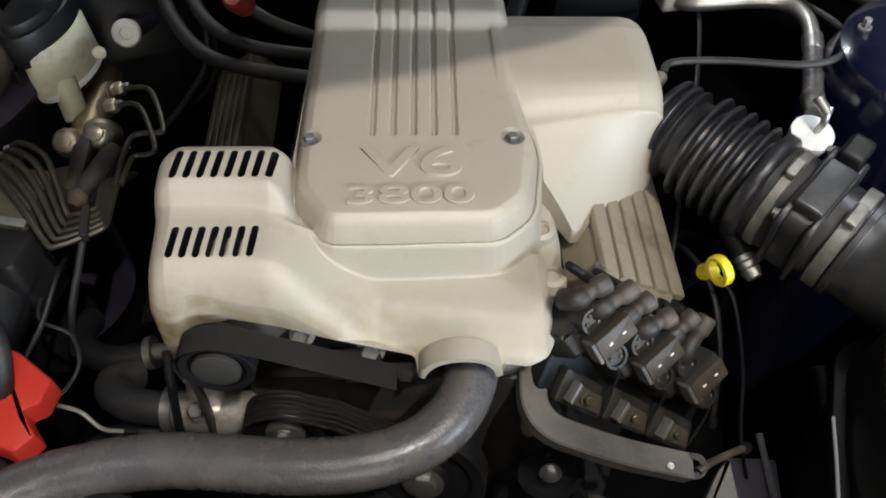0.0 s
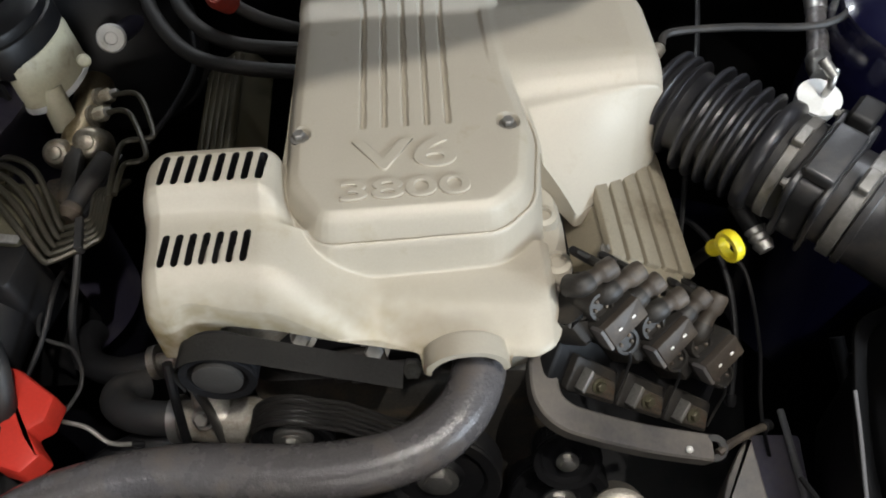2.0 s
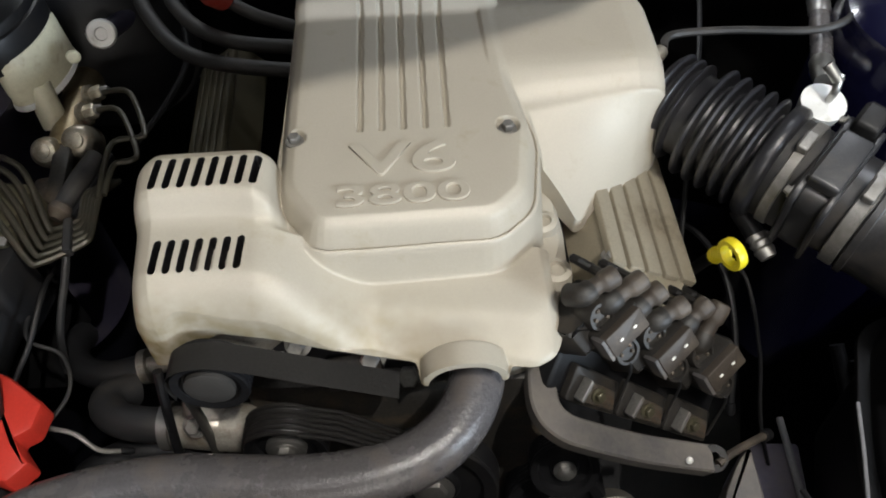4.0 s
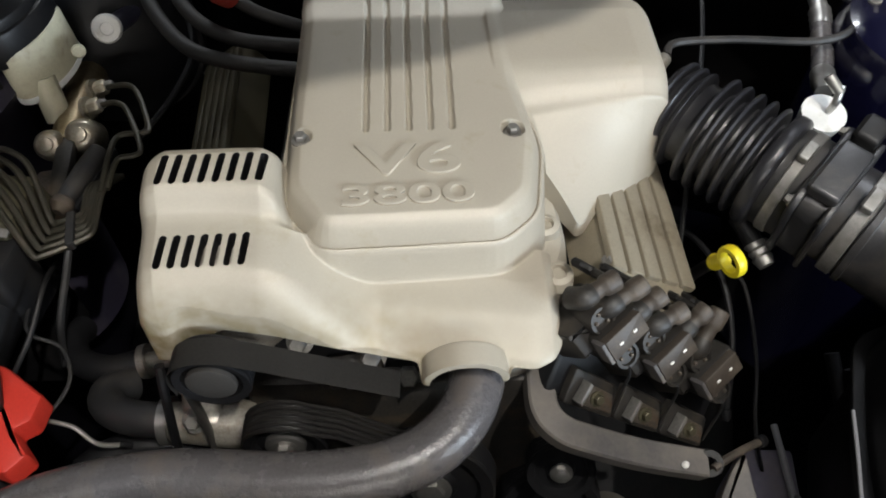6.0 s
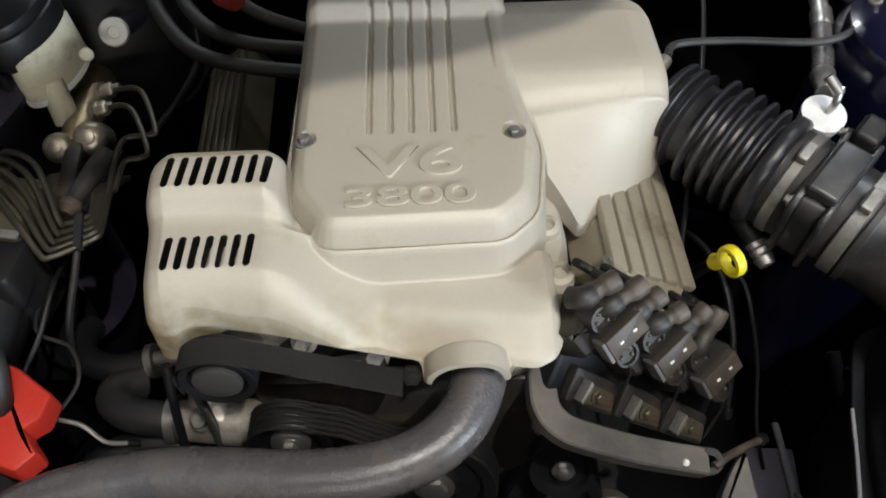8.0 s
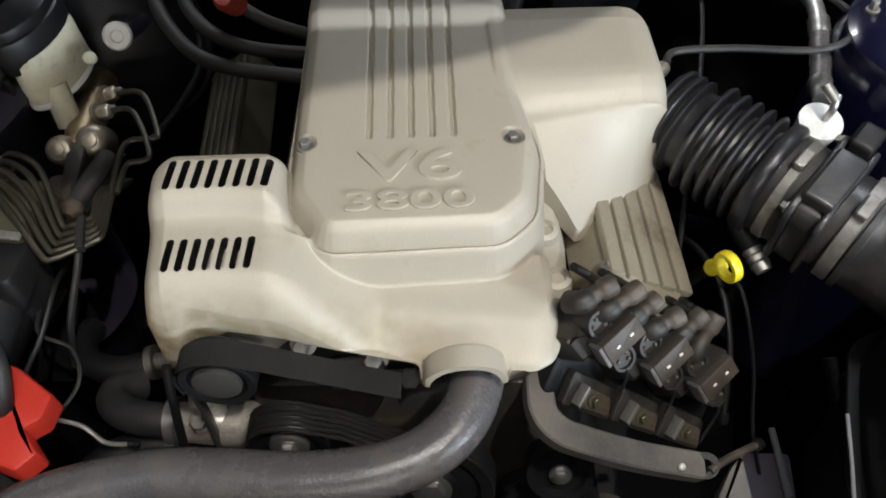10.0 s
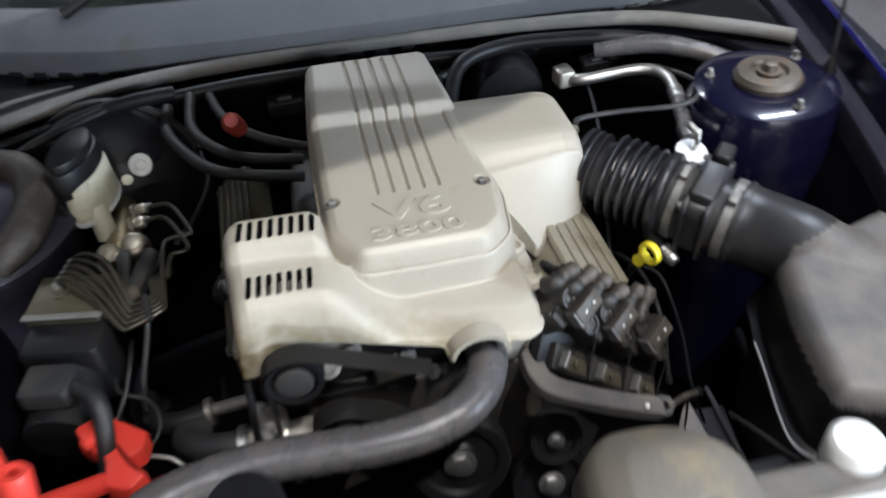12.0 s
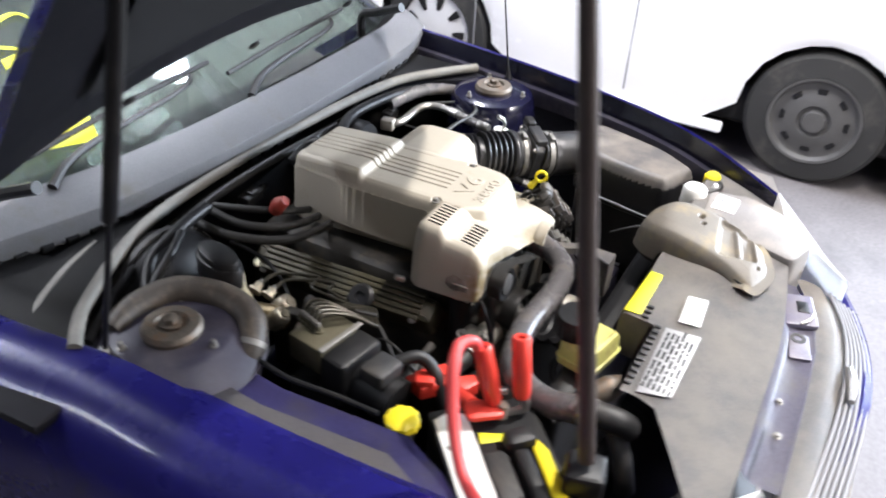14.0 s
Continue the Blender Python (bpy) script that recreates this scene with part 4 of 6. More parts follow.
# ---- the white car ----
def wheel(parent, c, r, cap):
    m = along(c, Vector(c) + Vector((-1, 0, 0)))
    w = part("wheel", lathe(B(), [(r * 0.60, -0.10), (r * 0.9, -0.105), (r, -0.07), (r, 0.05), (r * 0.93, 0.075), (r * 0.66, 0.085), (r * 0.63, 0.06)], m, 48), TYRE, parent, "black tyre")
    if cap:
        part("hubcap", lathe(B(), [(r * 0.64, 0.05), (r * 0.63, 0.07), (r * 0.5, 0.075), (r * 0.3, 0.09), (0.02, 0.092)], m, 40), HUBCAP, w, "silver plastic hubcap")
        for k in range(9):
            a = 2 * math.pi * k / 9
            part("vent_slot", slab(B(), [(r * 0.36, -0.010), (r * 0.57, -0.020), (r * 0.57, 0.020), (r * 0.36, 0.010)], 0.070, 0.088, 0.001, m @ pose(0, 0, 0, 0, 0, math.degrees(a)), 0.008), BLACK, w)
    else:
        part("rim", lathe(B(), [(r * 0.655, 0.061), (r * 0.65, 0.088), (r * 0.61, 0.086), (r * 0.57, 0.068), (r * 0.48, 0.064), (r * 0.38, 0.080), (r * 0.24, 0.084), (r * 0.20, 0.070), (r * 0.17, 0.070), (r * 0.15, 0.095), (0.01, 0.097)], m, 40), RIM, w, "dull bare steel rim")
        for k in range(8):
            a = 2 * math.pi * k / 8
            part("vent_slot", slab(B(), [(r * 0.44 - 0.012, -0.018), (r * 0.44 + 0.012, -0.022), (r * 0.44 + 0.012, 0.022), (r * 0.44 - 0.012, 0.018)], 0.060, 0.0755, 0.001, m @ pose(0, 0, 0, 0, 0, math.degrees(a)), 0.006), BLACK, w)
    return w


def white_car():
    c = thing("parked_car", "white sedan parked alongside", "car")
    x = 2.50
    ys = [-1.75, -1.5, -1.2, -0.95, -0.7, -0.45, -0.2, 0.1, 0.4, 0.7, 1.0, 1.25, 1.6, 1.95]
    ys = sorted(set(ys) | {yc + 0.345 * math.cos(k * math.pi / 10) for yc in (-0.72, 1.24) for k in range(11)})
    rows = []
    for y in ys:
        end = 0.25 * max(0, abs(y - 0.2) - 1.5)
        low = 0.13
        for yc in (-0.72, 1.24):
            if abs(y - yc) < 0.3451:
                low = max(low, GROUND + 0.31 + math.sqrt(max(0, 0.345 ** 2 - (y - yc) ** 2)))
        rows.append([(x + end - 0.012 * math.sin(math.pi * k / 4), y, low + (0.70 - low) * k / 4) for k in range(5)] + [(x + 0.02 + end, y, 0.80), (x + 0.035 + end, y, 0.9), (x + 0.10 + end, y, 0.97), (x + 0.9, y, 1.0)])
    xm = x + 0.88
    rows = [r + [(2 * xm - p[0], p[1], p[2]) for p in r[::-1]] for r in rows]
    part("body", strip(B(), rows), CARWHITE, c, "glossy white painted body side")
    part("underbody", box(B(), (x + 0.75, 0.2, 0.22), (1.3, 3.0, 0.2), bev=0.02), BLACK, c, "black underside")
    for y in (0.16, 1.0):
        part("door_gap", box(B(), (x - 0.009, y, 0.45), (0.006, 0.006, 0.5), bev=0.001), COWL, c, "dark door shut line")
    part("sill", box(B(), (x - 0.004, 0.26, 0.125), (0.05, 1.2, 0.05), bev=0.01), CARWHITE, c, "white sill moulding")
    for y, d in ((ys[0], -0.05), (ys[-1], 0.05)):
        part("bumper", box(B(), (xm, y + d, 0.42), (1.62, 0.16, 0.58), bev=0.05), CARWHITE, c, "white bumper")
        part("end_panel", box(B(), (xm, y - d * 0.2, 0.84), (1.56, 0.06, 0.30), bev=0.02), CARWHITE, c, "white end panel")
    for s in (0, 1):
        rows = [[(2 * xm - p if s else p, y, z) for p, y, z in r] for r in ([(x + 0.10, y, 0.97) for y in (-0.9, 0, 1.2)], [(x + 0.35, y * 0.8, 1.4) for y in (-0.9, 0, 1.2)])]
        part("side_window", strip(B(), rows, 0.01), BLACK, c, "dark side glass")
    for y0, y1 in ((-0.9, -0.72), (1.2, 0.96)):
        rows = [[(q, y0 * 1.25, 0.98) for q in (x + 0.12, xm, 2 * xm - x - 0.12)], [(q, y1, 1.4) for q in (x + 0.35, xm, 2 * xm - x - 0.35)]]
        part("window", strip(B(), rows, 0.01), BLACK, c, "dark sloping glass")
    rows = [[(q, y, 1.405 + h) for q, h in ((x + 0.34, 0.0), (x + 0.42, 0.03), (xm, 0.05), (2 * xm - x - 0.42, 0.03), (2 * xm - x - 0.34, 0.0))] for y in (-0.74, -0.4, 0.4, 0.98)]
    part("roof", strip(B(), rows, 0.01), CARWHITE, c, "white roof")
    wheel(c, (x + 0.08, -0.72, GROUND + 0.31), 0.31, False)
    wheel(c, (x + 0.08, 1.24, GROUND + 0.31), 0.31, True)
    for y in (-0.72, 1.24):
        part("far_wheel", lathe(B(), [(0.02, -0.09), (0.29, -0.09), (0.31, -0.07), (0.31, 0.07), (0.29, 0.09), (0.02, 0.09)], along((2 * xm - x - 0.10, y, GROUND + 0.31), (2 * xm - x, y, GROUND + 0.31)), 32), BLACK, c, "black tyre")


white_car()


# ---- panels at the front of the bay ----
def front_details():
    bm = B()
    line = ((-0.32, -0.884), (-0.2, -0.884), (-0.07, -0.882), (0.05, -0.879), (0.12, -0.866), (0.19, -0.838), (0.235, -0.815))
    rows = [[(x, y + d, z) for x, y in line] for d, z in ((0.016, 0.862), (0.004, 0.846), (-0.004, 0.842), (-0.025, 0.838), (-0.046, 0.840), (-0.052, 0.832))]
    sp = part("slam_panel", strip(bm, rows, 0.004), SLAM, car, "dusty blue painted bonnet slam panel")
    part("bonnet_latch", slab(B(), [(0.183, -0.836), (0.205, -0.894), (0.111, -0.922), (0.089, -0.864)], 0.838, 0.850, 0.004, None, 0.008), SLAM, sp, "dusty blue latch plate")
    part("latch_hole", box(B(), (0.156, -0.884, 0.8503), (0.034, 0.022, 0.003), (0, 0, 18), bev=0.001), BLACK, sp, "dark latch opening")
    part("latch_claw", tube(B(), [(0.10, -0.89, 0.852), (0.115, -0.902, 0.857), (0.14, -0.905, 0.855)], 0.003, 8), STEEL, sp, "steel latch claw")
    part("guide_ring", lathe(B(), [(0.007, 0.0), (0.014, 0.0), (0.014, 0.006), (0.007, 0.006), (0.007, 0.0)], pose(0.062, -0.892, 0.840), 20), DUSTY, sp, "round guide hole")
    part("brace", slab(B(), [(0.0, -0.886), (0.075, -0.872), (0.080, -0.908), (0.012, -0.924)], 0.839, 0.845, 0.002, None, 0.006), SLAM, sp, "folded brace plate")
    for k in range(4):
        hexbolt("bolt", pose(-0.20 + 0.08 * k + 0.10 * (k > 1), -0.905 + 0.012 * (k % 2), 0.839), 0.005, 0.006, sp, DULL)
    for k in range(6):
        part("grille_slat", tube(B(), [(-0.34, -0.966 - 0.009 * k, 0.829 - 0.005 * k), (-0.1, -0.984 - 0.009 * k, 0.829 - 0.005 * k), (0.06, -0.981 - 0.009 * k, 0.829 - 0.005 * k), (0.17, -0.962 - 0.009 * k, 0.828 - 0.005 * k), (0.27, -0.925 - 0.010 * k, 0.826 - 0.005 * k)], 0.0034, 6), COWL, car, "grey grille slat")
    part("grille_badge", tube(B(), [(-0.045, -1.0, 0.832), (0.0, -0.995, 0.836), (0.04, -0.985, 0.834)], [0.006, 0.010, 0.006], 8), STEEL, car, "small chrome badge")
    line = ((-0.36, -0.925), (-0.2, -0.932), (-0.05, -0.931), (0.06, -0.926), (0.13, -0.914), (0.205, -0.892), (0.27, -0.862))
    rows = [[(x, y + d, z) for x, y in line] for d, z in ((0.004, 0.834), (-0.008, 0.838), (-0.03, 0.836), (-0.045, 0.830), (-0.058, 0.815), (-0.10, 0.79))]
    part("grille_top", strip(B(), rows, 0.004), GREY, car, "dusty grey grille top")
    # labels on the radiator panel
    lab = [(-0.075, -0.699), (0.008, -0.694), (0.013, -0.730), (-0.070, -0.736)]
    tagged(part("white_label", slab(B(), lab, 0.8935, 0.8947, 0.0003), WHITELABEL), "blank white paper label on the radiator panel", "label")
    tagged(part("yellow_label", slab(B(), [(-0.094, -0.606), (0.046, -0.612), (0.045, -0.636), (-0.092, -0.636)], 0.8935, 0.8947, 0.0003), YELLOWLABEL), "plain bright yellow strip label on the panel edge", "label")
    info = thing("specification_label", "silver specification label with rows of dark print", "label")
    part("sheet", slab(B(), [(-0.283, -0.690), (-0.103, -0.685), (-0.098, -0.745), (-0.267, -0.742)], 0.8935, 0.8947, 0.0003), mat("silver_label_film", (0.55, 0.55, 0.56), 0.35, 0.5, 0.1, 40, 0.02), info)
    rnd = random.Random(4)
    for r in range(6):
        x = -0.268
        while x < -0.122:
            w = rnd.uniform(0.008, 0.03)
            part("print_bar", box(B(), (x + w / 2, -0.694 - 0.0085 * r, 0.8949), (w * 0.9, 0.0045, 0.0005), bev=0.0001), BLACK, info)
            x += w + rnd.uniform(0.001, 0.006)
    # serrated edge of the panel
    for k in range(14):
        part("panel_clip", box(B(), (-0.27 + 0.016 * k, -0.672 if k < 11 else -0.645, 0.8945), (0.006, 0.012, 0.005), bev=0.001), DUSTY, car)


front_details()


def overflow_tank():
    t = thing("washer_tank", "dusty grey plastic tank with a printed white label", "tank")
    o = [(0.305, -0.640), (0.425, -0.630), (0.445, -0.72), (0.40, -0.805), (0.31, -0.868), (0.228, -0.842), (0.25, -0.77)]
    part("body", slab(B(), o, 0.70, 0.897, 0.012, None, 0.02), GREY, t, "dusty grey plastic body")
    s = part("label", slab(B(), [(0.343, -0.650), (0.408, -0.652), (0.405, -0.700), (0.340, -0.700)], 0.8975, 0.8985, 0.0003), WHITELABEL, t, "white printed label")
    for k, (x, y, w, h) in enumerate(((0.36, -0.662, 0.022, 0.005), (0.385, -0.666, 0.02, 0.009), (0.358, -0.68, 0.018, 0.010), (0.388, -0.684, 0.024, 0.005))):
        part("print_bar", box(B(), (x, y, 0.8987), (w, h, 0.0005), bev=0.0001), COWL, s)
    c = thing("filler_lid", "round white plastic filler lid beside the tank", "filler lid")
    part("lid", lathe(B(), [(0.027, 0.862), (0.028, 0.868), (0.027, 0.902), (0.022, 0.908), (0.008, 0.909)], pose(0.394, -0.602, 0), 28), WHITE, c)
    part("neck", lathe(B(), [(0.021, 0.79), (0.021, 0.864)], pose(0.394, -0.602, 0), 20), BLACK, c, "black filler neck")
    y = thing("coolant_cap", "yellow plastic screw cap on a dark neck", "cap")
    part("cap", lathe(B(), [(0.018, 0.868), (0.019, 0.872), (0.019, 0.890), (0.014, 0.896), (0.004, 0.897)], pose(0.498, -0.618, 0), 20), YELLOW, y)
    part("neck", lathe(B(), [(0.020, 0.78), (0.018, 0.869)], pose(0.498, -0.618, 0), 20), BLACK, y, "dark neck")
    h = thing("overflow_hose", "thin grey rubber overflow hose", "hose")
    part("hose", tube(B(), [(0.41, -0.62, 0.885), (0.44, -0.645, 0.895), (0.47, -0.64, 0.89), (0.49, -0.65, 0.86), (0.50, -0.68, 0.80)], 0.007, 8), DUSTY, h)
    part("sensor_plug", lathe(B(), [(0.007, 0), (0.008, 0.012), (0.005, 0.02)], pose(0.435, -0.637, 0.885), 12), WHITE, h, "white plug")


overflow_tank()


def ps_reservoir():
    t = thing("power_steering_reservoir", "yellowed translucent fluid reservoir with a black cap", "reservoir")
    m = pose(-0.165, -0.575, 0, 0, 0, -12)
    part("tank", slab(B(), [(-0.048, -0.038), (0.048, -0.038), (0.048, 0.038), (-0.048, 0.038)], 0.81, 0.872, 0.010, m, 0.012, 0.003), FLUID, t, "yellowed translucent tank")
    part("seam", slab(B(), [(-0.050, -0.040), (0.050, -0.040), (0.050, 0.040), (-0.050, 0.040)], 0.832, 0.836, 0.001, m, 0.012), FLUID, t)
    prof = [(0.026, 0.868), (0.036, 0.872), (0.0365, 0.905), (0.034, 0.911), (0.012, 0.912)]
    cap = part("cap", lathe(B(), prof, m @ pose(-0.012, 0.026, 0), 36), BLACK, t, "black ribbed screw cap")
    for k in range(18):
        a = 2 * math.pi * k / 18
        part("grip", box(B(), m @ Vector((-0.012 + 0.0365 * math.cos(a), 0.026 + 0.0365 * math.sin(a), 0.889)), (0.003, 0.003, 0.03), (0, 0, math.degrees(a)), bev=0.001), BLACK, cap)


ps_reservoir()


def battery():
    b = thing("battery", "black car battery with a white label on top", "battery")
    m = pose(-0.483, -0.562, 0, 0, 0, -46)
    part("case", slab(B(), [(-0.084, -0.15), (0.084, -0.15), (0.084, 0.13), (-0.084, 0.13)], 0.62, 0.825, 0.006, m, 0.01), BLACK, b, "black battery case")
    part("lid", slab(B(), [(-0.086, -0.152), (0.086, -0.152), (0.086, 0.132), (-0.086, 0.132)], 0.822, 0.840, 0.004, m, 0.01), BLACK, b, "black battery lid")
    l = part("top_label", slab(B(), [(-0.082, -0.148), (-0.028, -0.148), (-0.026, 0.112), (-0.052, 0.122), (-0.080, 0.110)], 0.8405, 0.8415, 0.0003, m), WHITELABEL, b, "white printed label")
    for k in range(4):
        part("print_bar", box(B(), m @ Vector((-0.066, -0.10 + 0.05 * k, 0.8418)), (0.018, 0.009, 0.0005), (0, 0, -46), bev=0.0001), DULL, l)
    part("yellow_label", slab(B(), [(-0.022, 0.048), (0.020, 0.046), (0.020, 0.060), (-0.018, 0.070)], 0.8405, 0.8415, 0.0003, m), YELLOWLABEL, b, "yellow warning label")
    part("strap", slab(B(), [(0.046, -0.14), (0.070, -0.14), (0.074, 0.01), (0.064, 0.036), (0.052, 0.02)], 0.8405, 0.848, 0.002, m), YELLOW, b, "yellow strap")
    part("vent_cap", box(B(), m @ Vector((-0.008, -0.03, 0.843)), (0.036, 0.11, 0.008), (0, 0, -46), bev=0.003), DUSTY, b, "grey vent cover")
    part("clamp_bar", box(B(), m @ Vector((0.030, -0.035, 0.848)), (0.026, 0.10, 0.020), (0, 0, -46), bev=0.006), BLACK, b, "black hold-down clamp")
    part("terminal_boot", box(B(), m @ Vector((0.035, 0.035, 0.852)), (0.05, 0.035, 0.026), (0, 0, -40), bev=0.008), BLACK, b, "black terminal boot")
    part("post", lathe(B(), [(0.010, 0.842), (0.009, 0.868), (0.006, 0.870)], pose(-0.395, -0.515, 0), 16), METAL, b, "lead battery post")
    c = thing("terminal_cover", "bright red plastic battery terminal cover", "terminal cover")
    o = [(-0.372, -0.322), (-0.348, -0.332), (-0.305, -0.362), (-0.308, -0.388), (-0.322, -0.396), (-0.300, -0.420), (-0.316, -0.438), (-0.346, -0.428), (-0.350, -0.390), (-0.385, -0.362)]
    part("cover", slab(B(), o, 0.782, 0.812, 0.005, None, 0.004), RED, c)
    part("lip", slab(B(), [(-0.385, -0.35), (-0.360, -0.335), (-0.345, -0.365), (-0.37, -0.38)], 0.811, 0.824, 0.003, None, 0.004), RED, c)
    part("arm", tube(B(), [(-0.350, -0.415, 0.80), (-0.375, -0.44, 0.82), (-0.405, -0.47, 0.845)], [0.012, 0.014, 0.016], 12), RED, c, "red lower shell")
    part("flap", slab(B(), [(-0.02, -0.03), (0.02, -0.03), (0.02, 0.03), (-0.02, 0.03)], 0.0, 0.012, 0.004, pose(-0.415, -0.492, 0.853, 0, 0, 40), 0.012), RED, c, "red hinged flap")
    j = thing("jumper_clamp", "red-handled jumper lead clamp with its red cable", "jumper lead")
    for top, bot in (((-0.354, -0.516, 0.978), (-0.371, -0.536, 0.875)), ((-0.400, -0.472, 0.972), (-0.395, -0.500, 0.865))):
        top, bot = Vector(top), Vector(bot)
        L = (top - bot).length
        part("handle", lathe(B(), [(0.012, 0), (0.0145, 0.01), (0.0155, L * 0.5), (0.0150, L - 0.004), (0.012, L), (0.006, L - 0.001), (0.006, L - 0.03), (0.0015, L - 0.03)], along(bot, top), 20), RED, j, "hollow red grip")
        part("jaw", tube(B(), [bot + Vector((0, 0, 0.012)), bot + Vector((0.0, -0.006, -0.02)), Vector((-0.392, -0.515, 0.846))], [0.008, 0.008, 0.005], 8), STEEL, j, "steel clamp jaw")
    part("spring", lathe(B(), [(0.006, 0), (0.007, 0.003), (0.006, 0.006), (0.007, 0.009), (0.006, 0.012), (0.007, 0.015), (0.006, 0.018)], along((-0.392, -0.50, 0.885), (-0.375, -0.52, 0.885)), 12), STEEL, j, "steel spring")
    part("cable", tube(B(), [(-0.402, -0.470, 0.955), (-0.408, -0.462, 0.982), (-0.435, -0.451, 0.990), (-0.468, -0.460, 0.975), (-0.500, -0.478, 0.940), (-0.535, -0.505, 0.905), (-0.575, -0.545, 0.885), (-0.635, -0.62, 0.90), (-0.72, -0.74, 0.90), (-0.84, -0.86, 0.70), (-0.9, -0.9, 0.3), (-0.92, -0.95, GROUND + 0.01)], 0.0095, 12), REDCABLE, j, "red rubber cable")
    w = thing("washer_filler", "yellow plastic washer bottle cap with scalloped rim", "cap")
    bm = B()
    rings = []
    for r0, h in ((0.022, 0.0), (0.026, 0.004), (0.026, 0.016), (0.020, 0.021), (0.006, 0.022)):
        rings.append([pose(-0.500, -0.395, 0.848) @ Vector((r0 * (1 + 0.07 * (k % 4 < 2)) * math.cos(2 * math.pi * k / 40), r0 * (1 + 0.07 * (k % 4 < 2)) * math.sin(2 * math.pi * k / 40), h)) for k in range(40)])
    part("cap", loft(bm, rings), YELLOW, w)
    part("neck", lathe(B(), [(0.020, 0.70), (0.018, 0.85)], pose(-0.500, -0.395, 0), 20), DUSTY, w, "dark filler neck")


battery()


def prop():
    r = thing("bonnet_prop", "long dark steel pole propping the open bonnet", "prop")
    part("pole", tube(B(), [(-0.4565, -0.674, 0.895), (-0.369, -0.480, 1.95)], 0.0125, 16, 2), mat("brown_painted_steel", (0.05, 0.038, 0.035), 0.45, 0.2, 0.25, 30, 0.1), r)
    part("rest", box(B(), (-0.455, -0.675, 0.862), (0.06, 0.06, 0.045), (0, 0, 15), bev=0.008), BLACK, r, "black bracket under the pole")
    s = thing("bonnet_strut", "slim black gas strut beside the bonnet hinge", "gas strut")
    a, b = Vector((-0.6605, 0.055, 0.905)), Vector((-0.602, -0.058, 1.50))
    part("piston_rod", tube(B(), [a, a.lerp(b, 0.42)], 0.005, 10, 2), BLACK, s, "thin dark piston rod")
    part("cylinder", tube(B(), [a.lerp(b, 0.42), b], 0.0115, 14, 2), BLACK, s, "black strut cylinder")
    part("ball_joint", lathe(B(), [(0.004, -0.014), (0.010, -0.008), (0.010, 0.004), (0.005, 0.01)], pose(*a), 12), STEEL, s, "steel ball joint")


prop()


